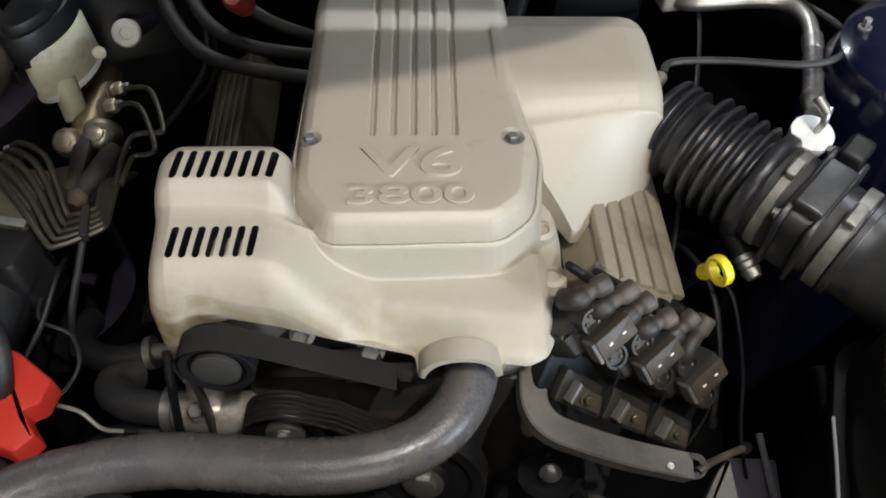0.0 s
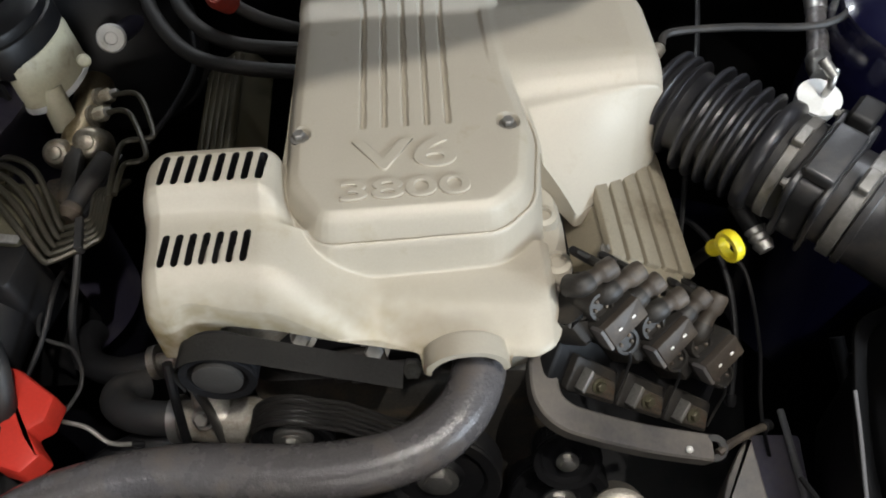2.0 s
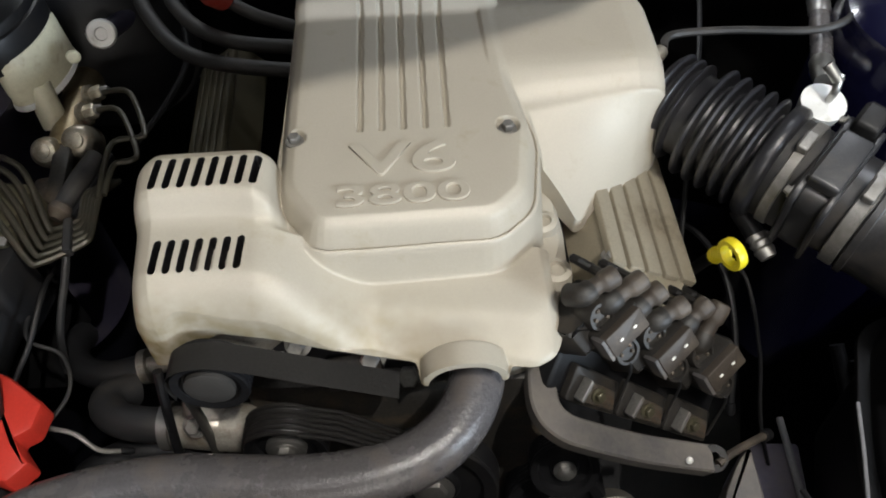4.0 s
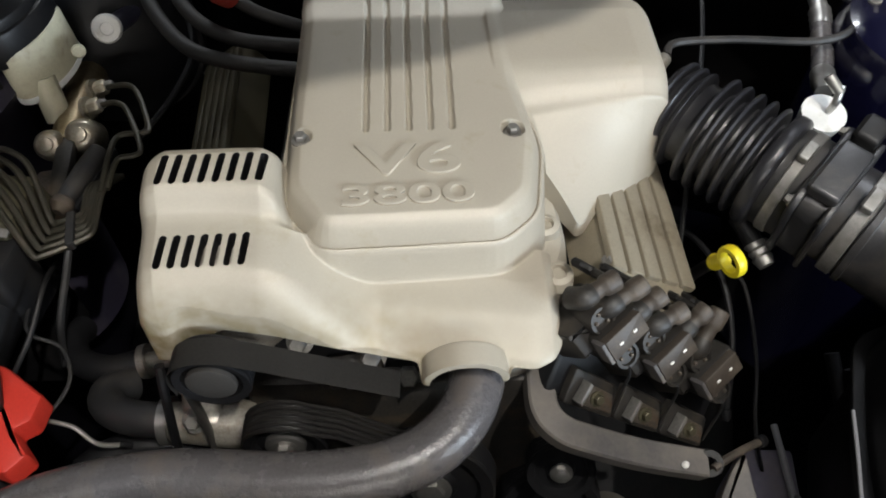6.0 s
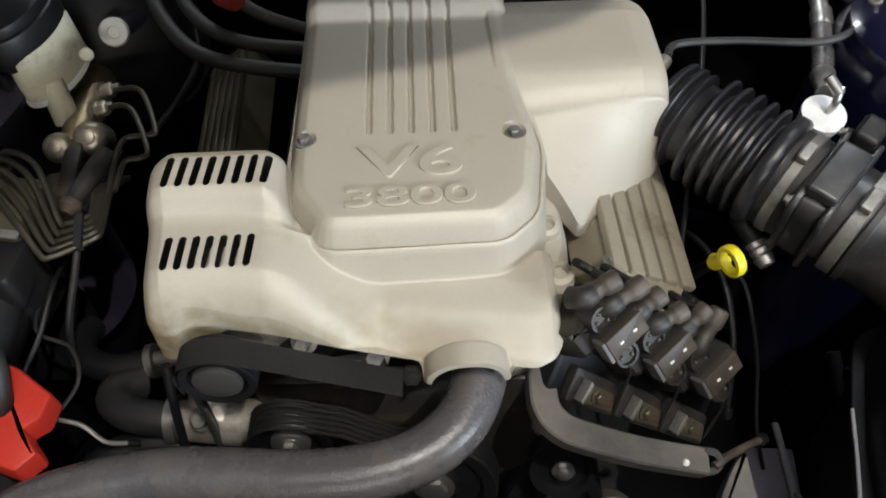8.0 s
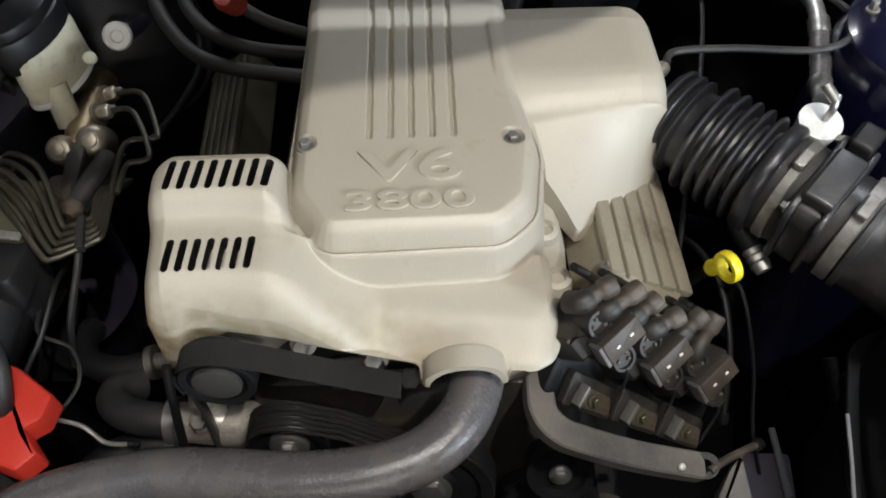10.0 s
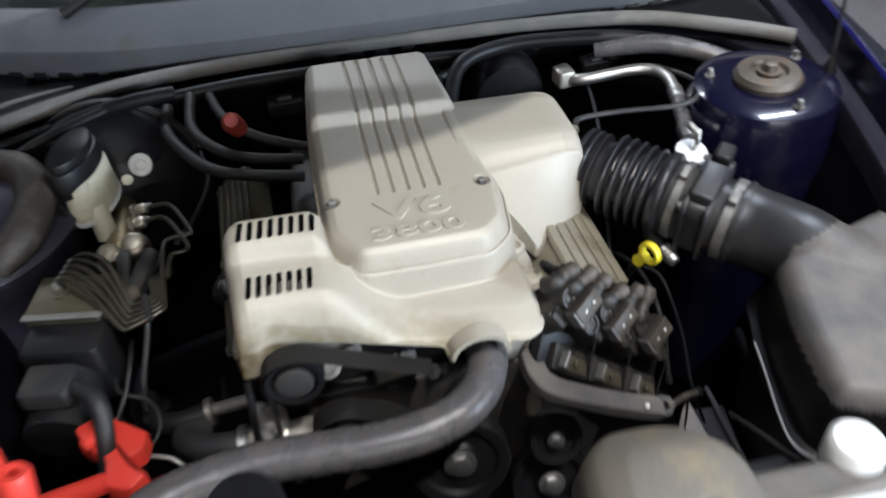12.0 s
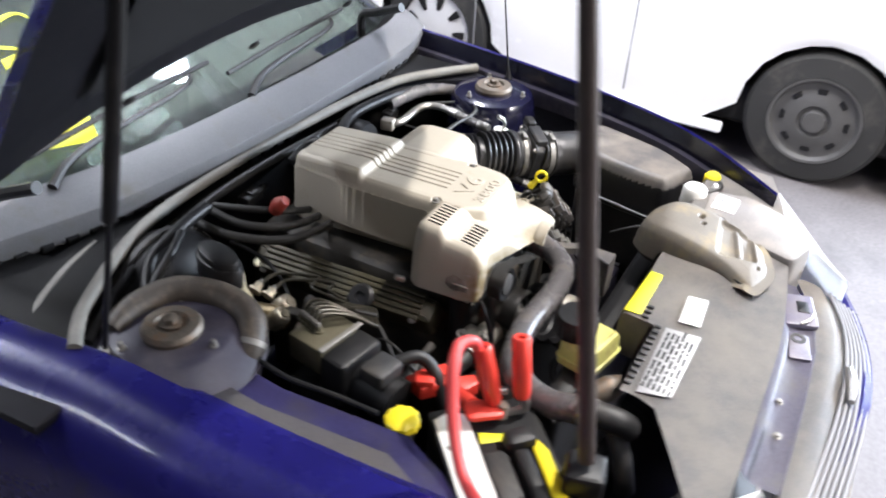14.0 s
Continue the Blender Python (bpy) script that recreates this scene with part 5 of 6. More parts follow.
# ---- left side of the bay ----
def left_side():
    rows = []
    for y, xi, xo in ((-0.64, -0.66, -0.68), (-0.56, -0.605, -0.69), (-0.50, -0.56, -0.695), (-0.42, -0.525, -0.70), (-0.2, -0.545, -0.72), (-0.02, -0.53, -0.73), (0.12, -0.60, -0.74)):
        rows.append([(xi + 0.012, y, 0.60), (xi + 0.006, y, 0.845), (xi, y, 0.862), (xi - 0.01, y, 0.868), (xo, y, 0.876)])
    # Side of the lilac ledge, coloured near black for the shade on it.
    part("ledge_side", strip(B(), [[r[0], r[1], (r[2][0], r[2][1], r[2][2] - 0.004)] for r in rows], 0.003), WINGSHADE, car, "grimy side of the wing ledge, blackened for shade")
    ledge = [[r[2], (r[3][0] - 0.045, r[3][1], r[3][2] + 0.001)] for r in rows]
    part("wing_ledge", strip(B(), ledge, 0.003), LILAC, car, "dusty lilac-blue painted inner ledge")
    rows = [[(r[3][0] - 0.04, r[3][1], r[3][2] - 0.002), (r[3][0] - 0.045, r[3][1], r[3][2] + 0.008), (r[4][0], r[4][1], r[4][2] + 0.006)] for r in rows]
    part("wing_shelf", strip(B(), rows, 0.004), SHELFMAT, car, "dusty dark grey inner wing shelf")
    p = thing("brake_reservoir", "cream brake fluid reservoir with a black cap", "reservoir")
    m = pose(-0.410, 0.043, 0.020, 0, 0, -14)
    oval = [(0.0245 * math.cos(a), 0.052 * math.sin(a)) for a in (2 * math.pi * k / 28 for k in range(28))]
    part("body", slab(B(), [(x * 1.18 + 0.007, y * 1.06) for x, y in oval], 0.826, 0.898, 0.008, m, 0, 0.002), CREAM, p, "aged cream plastic body")
    part("label_band", slab(B(), [(x * 1.20 + 0.007, y * 1.075) for x, y in oval], 0.830, 0.839, 0.001, m), WHITELABEL, p, "white printed label band")
    part("cap", slab(B(), [(x * 1.22 + 0.000, y * 1.10) for x, y in oval], 0.876, 0.922, 0.006, m), BLACK, p, "black plastic cap")
    part("cap_top", slab(B(), [(x * 1.02, y * 0.98) for x, y in oval], 0.918, 0.934, 0.004, m), BLACK, p, "raised black cap top")
    part("latch", box(B(), m @ Vector((-0.012, -0.061, 0.868)), (0.016, 0.006, 0.022), (0, 0, -14), bev=0.002), BLACK, p, "black latch tongue")
    part("tab", lathe(B(), [(0.007, 0), (0.008, 0.004), (0.006, 0.006)], along((-0.343, 0.02, 0.9), (-0.33, -0.02, 0.91)), 16), CREAM, p, "round cream tab")
    part("neck", tube(B(), [(-0.397, 0.012, 0.870), (-0.391, -0.006, 0.822)], 0.015, 14, 2), CREAM, p, "stained cream neck")
    c = thing("master_cylinder", "stained cast metal brake master cylinder with pipe unions", "master cylinder")
    part("body", tube(B(), [(-0.392, 0.10, 0.80), (-0.380, 0.02, 0.81), (-0.366, -0.060, 0.820)], 0.022, 18), BRASS, c, "cast body")
    for a, b in (((-0.352, 0.022, 0.838), (-0.330, 0.022, 0.846)), ((-0.352, -0.008, 0.838), (-0.328, -0.009, 0.846))):
        hexbolt("union", along(a, b), 0.0090, 0.020, c, DOME)
        part("union_tip", lathe(B(), [(0.006, 0.018), (0.005, 0.027), (0.0035, 0.029)], along(a, b), 12), DULL, c, "bright union tip")
    for x, y, r in ((-0.346, -0.050, 0.0195), (-0.379, -0.064, 0.0175)):
        part("end_plug", lathe(B(), [(r * 1.02, -0.03), (r, -0.004), (r * 0.93, 0.004), (r * 0.7, 0.009), (r * 0.45, 0.010), (r * 0.42, 0.013), (r * 0.1, 0.014)], along((x, y, 0.836), (x + 0.02, y - 0.10, 0.95)), 24), DOME, c, "stained bright round end plug")
    part("yoke", slab(B(), [(-0.373, -0.050), (-0.352, -0.048), (-0.340, -0.135), (-0.348, -0.146), (-0.358, -0.140)], 0.826, 0.840, 0.003, None, 0.005), IRON, c, "dark flat bracket arm")
    part("bracket", box(B(), (-0.368, -0.11, 0.80), (0.035, 0.05, 0.05), (20, 0, 10), bev=0.006), RUST, c, "weathered bracket")
    v = thing("pressure_valve", "slim black brake valve with a round end", "valve")
    part("body", tube(B(), [(-0.318, -0.078, 0.838), (-0.336, -0.148, 0.838)], [0.011, 0.012, 0.010], 14, 4), DUSTY, v)
    part("bulb", lathe(B(), [(0.004, -0.012), (0.0115, -0.006), (0.0125, 0.002), (0.006, 0.01)], along((-0.337, -0.155, 0.838), (-0.344, -0.18, 0.835)), 14), BOOT, v, "brown-grey rubber bulb")
    part("strap", box(B(), (-0.316, -0.112, 0.829), (0.007, 0.090, 0.010), (0, 0, -13), bev=0.002), BLACK, v, "black strap")
    bo = thing("brake_booster", "large black brake servo drum on the firewall", "brake servo")
    part("drum", lathe(B(), [(0.02, -0.02), (0.055, -0.012), (0.10, 0.01), (0.126, 0.04), (0.132, 0.065), (0.132, 0.085), (0.12, 0.12), (0.08, 0.15)], along((-0.405, 0.115, 0.80), (-0.405, 0.3, 0.79)), 44), BLACK, bo)
    part("rim", lathe(B(), [(0.131, 0.068), (0.138, 0.070), (0.138, 0.082), (0.131, 0.084)], along((-0.405, 0.115, 0.80), (-0.405, 0.3, 0.79)), 44), DUSTY, bo, "rolled seam")
    wd = thing("hose_plug", "round white plastic plug on a dark hose end", "plug")
    part("plug", lathe(B(), [(0.006, -0.012), (0.017, -0.006), (0.0175, 0.003), (0.0155, 0.006), (0.008, 0.006), (0.007, 0.003), (0.002, 0.003)], along((-0.339, 0.09, 0.875), (-0.20, -0.35, 1.15)), 28), WHITE, wd)
    part("stem", tube(B(), [(-0.339, 0.092, 0.872), (-0.33, 0.13, 0.862), (-0.31, 0.19, 0.85)], 0.012, 12), BAYBLUE, wd, "dark blue stem")
    # hydraulic unit
    u = thing("abs_unit", "black hydraulic brake unit with a bare metal valve block", "brake unit")
    part("valve_block", box(B(), (-0.402, -0.175, 0.845), (0.095, 0.075, 0.055), (0, 0, -9), bev=0.004), OLIVE, u, "olive corroded metal block")
    part("coil_housing", box(B(), (-0.405, -0.232, 0.812), (0.100, 0.06, 0.095), (0, 0, -9), bev=0.008), BLACK, u, "black coil housing")
    part("motor", tube(B(), [(-0.405, -0.25, 0.80), (-0.415, -0.335, 0.79)], 0.042, 24, 3), BLACK, u, "black pump motor")
    part("connector", box(B(), (-0.412, -0.30, 0.845), (0.06, 0.05, 0.03), (0, 0, -9), bev=0.006), DUSTY, u, "black connector")
    part("edge_plate", box(B(), (-0.404, -0.213, 0.873), (0.100, 0.010, 0.003), (0, 0, -9), bev=0.001), DULL, u, "bare metal edge")
    part("harness", tube(B(), [(-0.38, -0.31, 0.845), (-0.352, -0.34, 0.85), (-0.348, -0.37, 0.82), (-0.36, -0.40, 0.76), (-0.38, -0.45, 0.70)], 0.011, 10), DUSTY, u, "taped grey wiring loom")
    part("bracket", box(B(), (-0.43, -0.19, 0.70), (0.06, 0.10, 0.18), bev=0.006), BLACK, u, "black mounting bracket")
    # brake pipes
    outer = [(-0.412, -0.172, 0.884), (-0.402, -0.172, 0.897), (-0.3875, -0.1789, 0.897), (-0.361, -0.2057, 0.886), (-0.3349, -0.2353, 0.860), (-0.326, -0.234, 0.854), (-0.3047, -0.2183, 0.850), (-0.292, -0.210, 0.850), (-0.287, -0.200, 0.849), (-0.2925, -0.165, 0.845), (-0.2961, -0.1355, 0.840), (-0.300, -0.09, 0.81)]
    inner = [(-0.400, -0.130, 0.884), (-0.388, -0.130, 0.897), (-0.370, -0.134, 0.897), (-0.3519, -0.1462, 0.886), (-0.3285, -0.192, 0.860), (-0.324, -0.193, 0.854), (-0.3128, -0.1844, 0.850), (-0.306, -0.181, 0.850), (-0.304, -0.175, 0.849), (-0.309, -0.155, 0.845), (-0.3129, -0.1347, 0.840), (-0.320, -0.09, 0.81)]
    for k in range(5):
        f = k / 4
        line = [Vector(a).lerp(Vector(b), f) for a, b in zip(outer, inner)]
        p = thing("brake_pipe", "thin olive steel brake pipe bent between unit and bracket", "brake pipe", group="brake pipes beside the hydraulic unit")
        part("pipe", tube(B(), line, 0.0034, 8, 4), PIPE, p)
        hexbolt("union", pose(*(line[0] - Vector((0, 0, 0.012)))), 0.0062, 0.014, u, OLIVE)
        a = line[0]
        part("flare_nut", lathe(B(), [(0.0055, -0.004), (0.0055, 0.006), (0.004, 0.008)], pose(*a), 6), DULL, p, "small steel nut")
    b = thing("pipe_bracket", "small grey clip holding the brake pipes", "bracket")
    part("clip", box(B(), (-0.3085, -0.2005, 0.8505), (0.009, 0.044, 0.012), (0, 0, 14), bev=0.002), DUSTY, b)
    part("stay", tube(B(), [(-0.308, -0.215, 0.847), (-0.312, -0.235, 0.83), (-0.325, -0.27, 0.79), (-0.335, -0.29, 0.74)], 0.004, 8), DUSTY, b, "bent wire stay")
    for pts in (((-0.331, 0.0174, 0.847), (-0.3044, 0.0157, 0.850), (-0.2869, -0.0038, 0.850), (-0.264, -0.0542, 0.850), (-0.2665, -0.0640, 0.850), (-0.294, -0.0676, 0.850), (-0.2986, -0.0943, 0.849), (-0.2954, -0.146, 0.845)),
                ((-0.3292, -0.0127, 0.847), (-0.3097, -0.0139, 0.850), (-0.2929, -0.0307, 0.850), (-0.2656, -0.0857, 0.850), (-0.2690, -0.0985, 0.850), (-0.2865, -0.1045, 0.850), (-0.2891, -0.1424, 0.846))):
        p = thing("brake_pipe", "thin olive steel brake pipe looping from the master cylinder", "brake pipe", group="brake pipes beside the hydraulic unit")
        part("pipe", tube(B(), pts, 0.0033, 8, 5), PIPE, p)
    # hoses behind the engine
    for k, (pts, r) in enumerate((([(-0.30, 0.20, 0.90), (-0.296, 0.134, 0.895), (-0.262, 0.076, 0.884), (-0.222, 0.037, 0.878), (-0.168, 0.022, 0.87), (-0.10, 0.03, 0.85)], 0.0090),
                                  ([(-0.262, 0.21, 0.91), (-0.258, 0.130, 0.90), (-0.220, 0.073, 0.892), (-0.168, 0.046, 0.884), (-0.10, 0.06, 0.86)], 0.0085),
                                  ([(-0.235, 0.22, 0.90), (-0.205, 0.13, 0.905), (-0.155, 0.09, 0.89), (-0.09, 0.09, 0.86)], 0.0075))):
        h = thing("heater_hose", "black rubber heater hose curving behind the engine", "hose", group="heater hoses at the firewall")
        part("hose", tube(B(), pts, r, 14), HOSEDARK, h)
    rc = thing("red_cap", "dull red plastic cap among the hoses", "cap")
    part("cap", tube(B(), [(-0.185, 0.10, 0.905), (-0.190, 0.085, 0.925), (-0.188, 0.070, 0.938)], [0.014, 0.016, 0.010], 14), mat("dull_red_plastic", (0.25, 0.03, 0.02), 0.5, 0, 0.2), rc)
    for pts, r in (([(-0.66, 0.10, 0.90), (-0.50, 0.18, 0.90), (-0.36, 0.21, 0.905), (-0.2, 0.235, 0.905), (0.0, 0.235, 0.905), (0.2, 0.225, 0.90)], 0.010), ([(-0.62, 0.07, 0.88), (-0.52, 0.12, 0.885), (-0.45, 0.17, 0.91), (-0.36, 0.18, 0.93), (-0.28, 0.19, 0.93)], 0.012),
                   ([(-0.55, 0.06, 0.90), (-0.50, 0.11, 0.915), (-0.44, 0.13, 0.93), (-0.38, 0.16, 0.935)], 0.008)):
        h = thing("wiring_loom", "black taped wiring loom along the firewall", "wiring", group="looms along the firewall")
        part("loom", tube(B(), pts, r, 10), BLACK, h)
    sh = thing("servo_hose", "thick black rubber hose round the strut mount", "hose")
    part("hose", tube(B(), [(-0.62, 0.085, 0.905), (-0.56, 0.09, 0.915), (-0.495, 0.065, 0.915), (-0.462, 0.0, 0.908), (-0.468, -0.07, 0.90), (-0.505, -0.108, 0.882), (-0.53, -0.115, 0.865)], [0.018, 0.022, 0.025, 0.027, 0.026, 0.023, 0.020], 18), BOOT, sh)
    part("clamp", lathe(B(), [(0.022, -0.005), (0.0245, -0.005), (0.0245, 0.005), (0.022, 0.005)], along((-0.505, -0.108, 0.882), (-0.53, -0.115, 0.865)), 20), DULL, sh, "steel spring clamp")
    # cylinder-head side of the engine
    part("side_bracket", box(B(), (-0.20, -0.10, 0.79), (0.05, 0.10, 0.02), (0, -25, 4), bev=0.004), METAL, engine_obj, "stained bracket")
    f = thing("oil_filler_cap", "round black oil filler cap on the rocker cover", "cap")
    part("cap", lathe(B(), [(0.020, 0), (0.027, 0.004), (0.028, 0.018), (0.022, 0.024), (0.010, 0.024), (0.009, 0.020)], along((-0.212, -0.13, 0.792), (-0.27, -0.13, 0.86)), 24), BLACK, f)
    part("lug", box(B(), (-0.203, -0.205, 0.868), (0.012, 0.022, 0.01), (20, 0, 30), bev=0.003), STEEL, f, "bright metal lug")


left_side()


# ---- front of the engine ----
def pulley(name, c, r, w, label, spokes=0, front=(0, -1, 0.12), material=None, washer=0, bolt=True):
    t = thing(name, label, "pulley")
    c, d = Vector(c), Vector(front).normalized()
    m = along(c, c + d)
    prof = [(r * 0.35, -w), (r * 0.96, -w), (r, -w * 0.9)]
    for k in range(5):
        h = -w * 0.8 + w * 1.5 * k / 5
        prof += [(r, h), (r * 0.965, h + w * 0.15)]
    prof += [(r, w * 0.8), (r * 0.97, w), (r * 0.78, w * 0.9), (r * 0.72, w * 0.45), (r * 0.42, w * 0.45), (r * 0.36, w * 0.8), (r * 0.1, w * 0.85)]
    part("wheel", lathe(B(), prof, m, 40), material or BLACK, t, "black grooved pulley wheel")
    if washer:
        part("washer", lathe(B(), [(r * washer, w * 0.3), (r * washer, w * 0.84), (r * washer * 0.92, w * 0.92), (r * 0.26, w * 0.92)], m, 28), STEEL, t, "bright steel washer")
    if bolt:
        hexbolt("centre_bolt", m @ pose(0, 0, w * 0.8), r * 0.22, w * 0.6, t, STEEL)
    return t


def flat_face(t, c, front, r, material):
    c, d = Vector(c), Vector(front).normalized()
    part("hub_face", lathe(B(), [(r, 0.010), (r, 0.0145), (r * 0.9, 0.0155), (r * 0.2, 0.0155)], along(c, c + d), 32), material, t, "flat brown hub face")


def engine_front():
    at = (-0.1237, -0.378, 0.879)
    flat_face(pulley("idler_pulley", at, 0.033, 0.014, "smooth black idler pulley under the cover", front=(0, -1, 0.05), bolt=False), at, (0, -1, 0.05), 0.021, BELT)
    pulley("tensioner_pulley", (-0.080, -0.395, 0.787), 0.038, 0.014, "black belt tensioner pulley with a bright bolt", front=(0, -1, 0.08), washer=0.48)
    pulley("steering_pump_pulley", (0.045, -0.405, 0.705), 0.062, 0.014, "large black pump pulley", front=(-0.05, -0.95, 0.3))
    pulley("compressor_pulley", (0.172, -0.380, 0.675), 0.035, 0.014, "grooved dark idler pulley", front=(0, -0.9, 0.45))
    pulley("crank_pulley", (0.165, -0.385, 0.590), 0.055, 0.02, "dark compressor pulley low in the bay", front=(0, -0.9, 0.45))
    t = thing("canister", "ribbed metal canister low in the bay", "canister")
    part("can", lathe(B(), [(0.02, 0)] + [(0.034 + 0.0012 * (k % 2), 0.004 * k) for k in range(14)] + [(0.03, 0.056), (0.012, 0.058)], along((0.226, -0.40, 0.56), (0.226, -0.46, 0.66)), 28), METAL, t)
    b = thing("drive_belt", "flat black ribbed drive belt over the pulleys", "belt")
    line = [(-0.157, -0.378, 0.862), (-0.1585, -0.378, 0.887), (-0.147, -0.378, 0.906), (-0.1237, -0.378, 0.914), (-0.097, -0.378, 0.908), (-0.03, -0.378, 0.878), (0.028, -0.378, 0.852)]
    rows = [[Vector(p) + Vector((0, d, 0)) for p in curve(line, 4)] for d in (-0.015, 0.010)]
    part("belt", strip(B(), rows, 0.004), BELT, b)
    arc = [(-0.080 + 0.0395 * math.cos(a), 0.787 + 0.0395 * math.sin(a)) for a in [math.pi * (1.08 - 0.1 * k) for k in range(9)]] + [(-0.03, 0.808), (0.0, 0.780), (0.04, 0.745)]
    for k in range(6):
        y = -0.407 + 0.0052 * k
        rows = [[Vector((x, y + d, z + h)) for x, z in arc] for d, h in ((-0.0022, -0.0012), (-0.0010, 0.0006), (0.0010, 0.0006), (0.0022, -0.0012))]
        part("belt_rib", strip(B(), rows, 0.002), BELT, b, "ribbed belt run round the tensioner" if k == 0 else "")
    part("back_run", tube(B(), [(-0.158, -0.378, 0.866), (-0.156, -0.382, 0.80), (-0.16, -0.39, 0.70), (-0.15, -0.40, 0.6)], 0.007, 8, 4, 0.4), BELT, b, "belt run down to the crank")
    a = thing("alternator", "grey cast alternator below the slotted cover", "alternator")
    part("body", lathe(B(), [(0.02, -0.06), (0.05, -0.055), (0.062, -0.03), (0.064, 0.02), (0.06, 0.045), (0.045, 0.055), (0.02, 0.058)], along((-0.125, -0.29, 0.885), (-0.125, -0.4, 0.885)), 32), METAL, a, "cast aluminium housing")
    for k in range(12):
        an = 2 * math.pi * k / 12
        part("fin", box(B(), (-0.125 + 0.062 * math.cos(an), -0.325, 0.885 + 0.062 * math.sin(an)), (0.004, 0.03, 0.012), (0, -math.degrees(an), 0), bev=0.001), METAL, a)
    part("front_plate", box(B(), (-0.03, -0.315, 0.74), (0.28, 0.05, 0.26), bev=0.02), BLACK, engine_obj, "oily black timing cover")
    for k, (x, z, r) in enumerate(((-0.09, 0.84, 0.010), (-0.02, 0.80, 0.012), (0.0, 0.835, 0.009), (0.03, 0.80, 0.010), (-0.06, 0.86, 0.008))):
        hexbolt("bolt", along((x, -0.34, z), (x, -0.4, z + 0.05)), r, 0.016, engine_obj)
    part("lug", box(B(), (-0.015, -0.35, 0.825), (0.05, 0.03, 0.02), (30, 0, 8), bev=0.004), IRON, engine_obj, "cast lug")
    # thermostat housing and its hose
    t = thing("thermostat_housing", "stained cast metal water outlet with a bolt", "thermostat")
    part("outlet", tube(B(), [(-0.115, -0.365, 0.75), (-0.16, -0.365, 0.752), (-0.205, -0.362, 0.752)], [0.026, 0.022, 0.019], 20), METAL, t)
    part("flange", box(B(), (-0.168, -0.355, 0.765), (0.04, 0.05, 0.03), (20, 0, 12), bev=0.008), METAL, t, "cast flange")
    hexbolt("bolt", along((-0.172, -0.372, 0.775), (-0.172, -0.42, 0.83)), 0.008, 0.012, t)
    hexbolt("bolt", along((-0.185, -0.335, 0.775), (-0.185, -0.36, 0.83)), 0.008, 0.012, t)
    part("clamp", lathe(B(), [(0.021, -0.005), (0.0235, -0.005), (0.0235, 0.005), (0.021, 0.005)], along((-0.207, -0.361, 0.752), (-0.3, -0.36, 0.752)), 24), STEEL, t, "wire clamp")
    h = thing("bypass_hose", "short dusty rubber water hose with an elbow", "hose")
    part("hose", tube(B(), [(-0.200, -0.361, 0.752), (-0.235, -0.358, 0.75), (-0.262, -0.350, 0.747), (-0.280, -0.335, 0.742), (-0.282, -0.318, 0.735), (-0.268, -0.303, 0.72)], 0.0175, 18), DUSTY, h)
    h = thing("water_hose", "dusty rubber hose pushed on a metal stub", "hose")
    part("hose", tube(B(), [(-0.255, -0.279, 0.725), (-0.300, -0.285, 0.72), (-0.335, -0.272, 0.718), (-0.350, -0.246, 0.715), (-0.352, -0.22, 0.70)], 0.0155, 16), BLACK, h)
    part("stub", tube(B(), [(-0.262, -0.279, 0.726), (-0.20, -0.28, 0.735)], 0.009, 12, 3), METAL, h, "metal stub pipe")
    part("clamp", lathe(B(), [(0.0165, -0.004), (0.0185, -0.004), (0.0185, 0.004), (0.0165, 0.004)], along((-0.258, -0.279, 0.725), (-0.3, -0.285, 0.72)), 20), METAL, h, "brass coloured clamp")
    h = thing("lower_hose", "dusty black rubber hose deep in the bay", "hose")
    part("hose", tube(B(), [(-0.31, -0.385, 0.69), (-0.281, -0.371, 0.70), (-0.242, -0.361, 0.70), (-0.199, -0.366, 0.69), (-0.15, -0.37, 0.67)], 0.016, 14), BLACK, h)
    # a thin cable down the front
    c = thing("front_cable", "thin black cable hanging from the cover", "cable")
    part("cable", tube(B(), [(-0.178, -0.365, 0.865), (-0.180, -0.385, 0.82), (-0.185, -0.40, 0.76), (-0.19, -0.41, 0.68)], 0.0045, 8), BLACK, c)


engine_front()


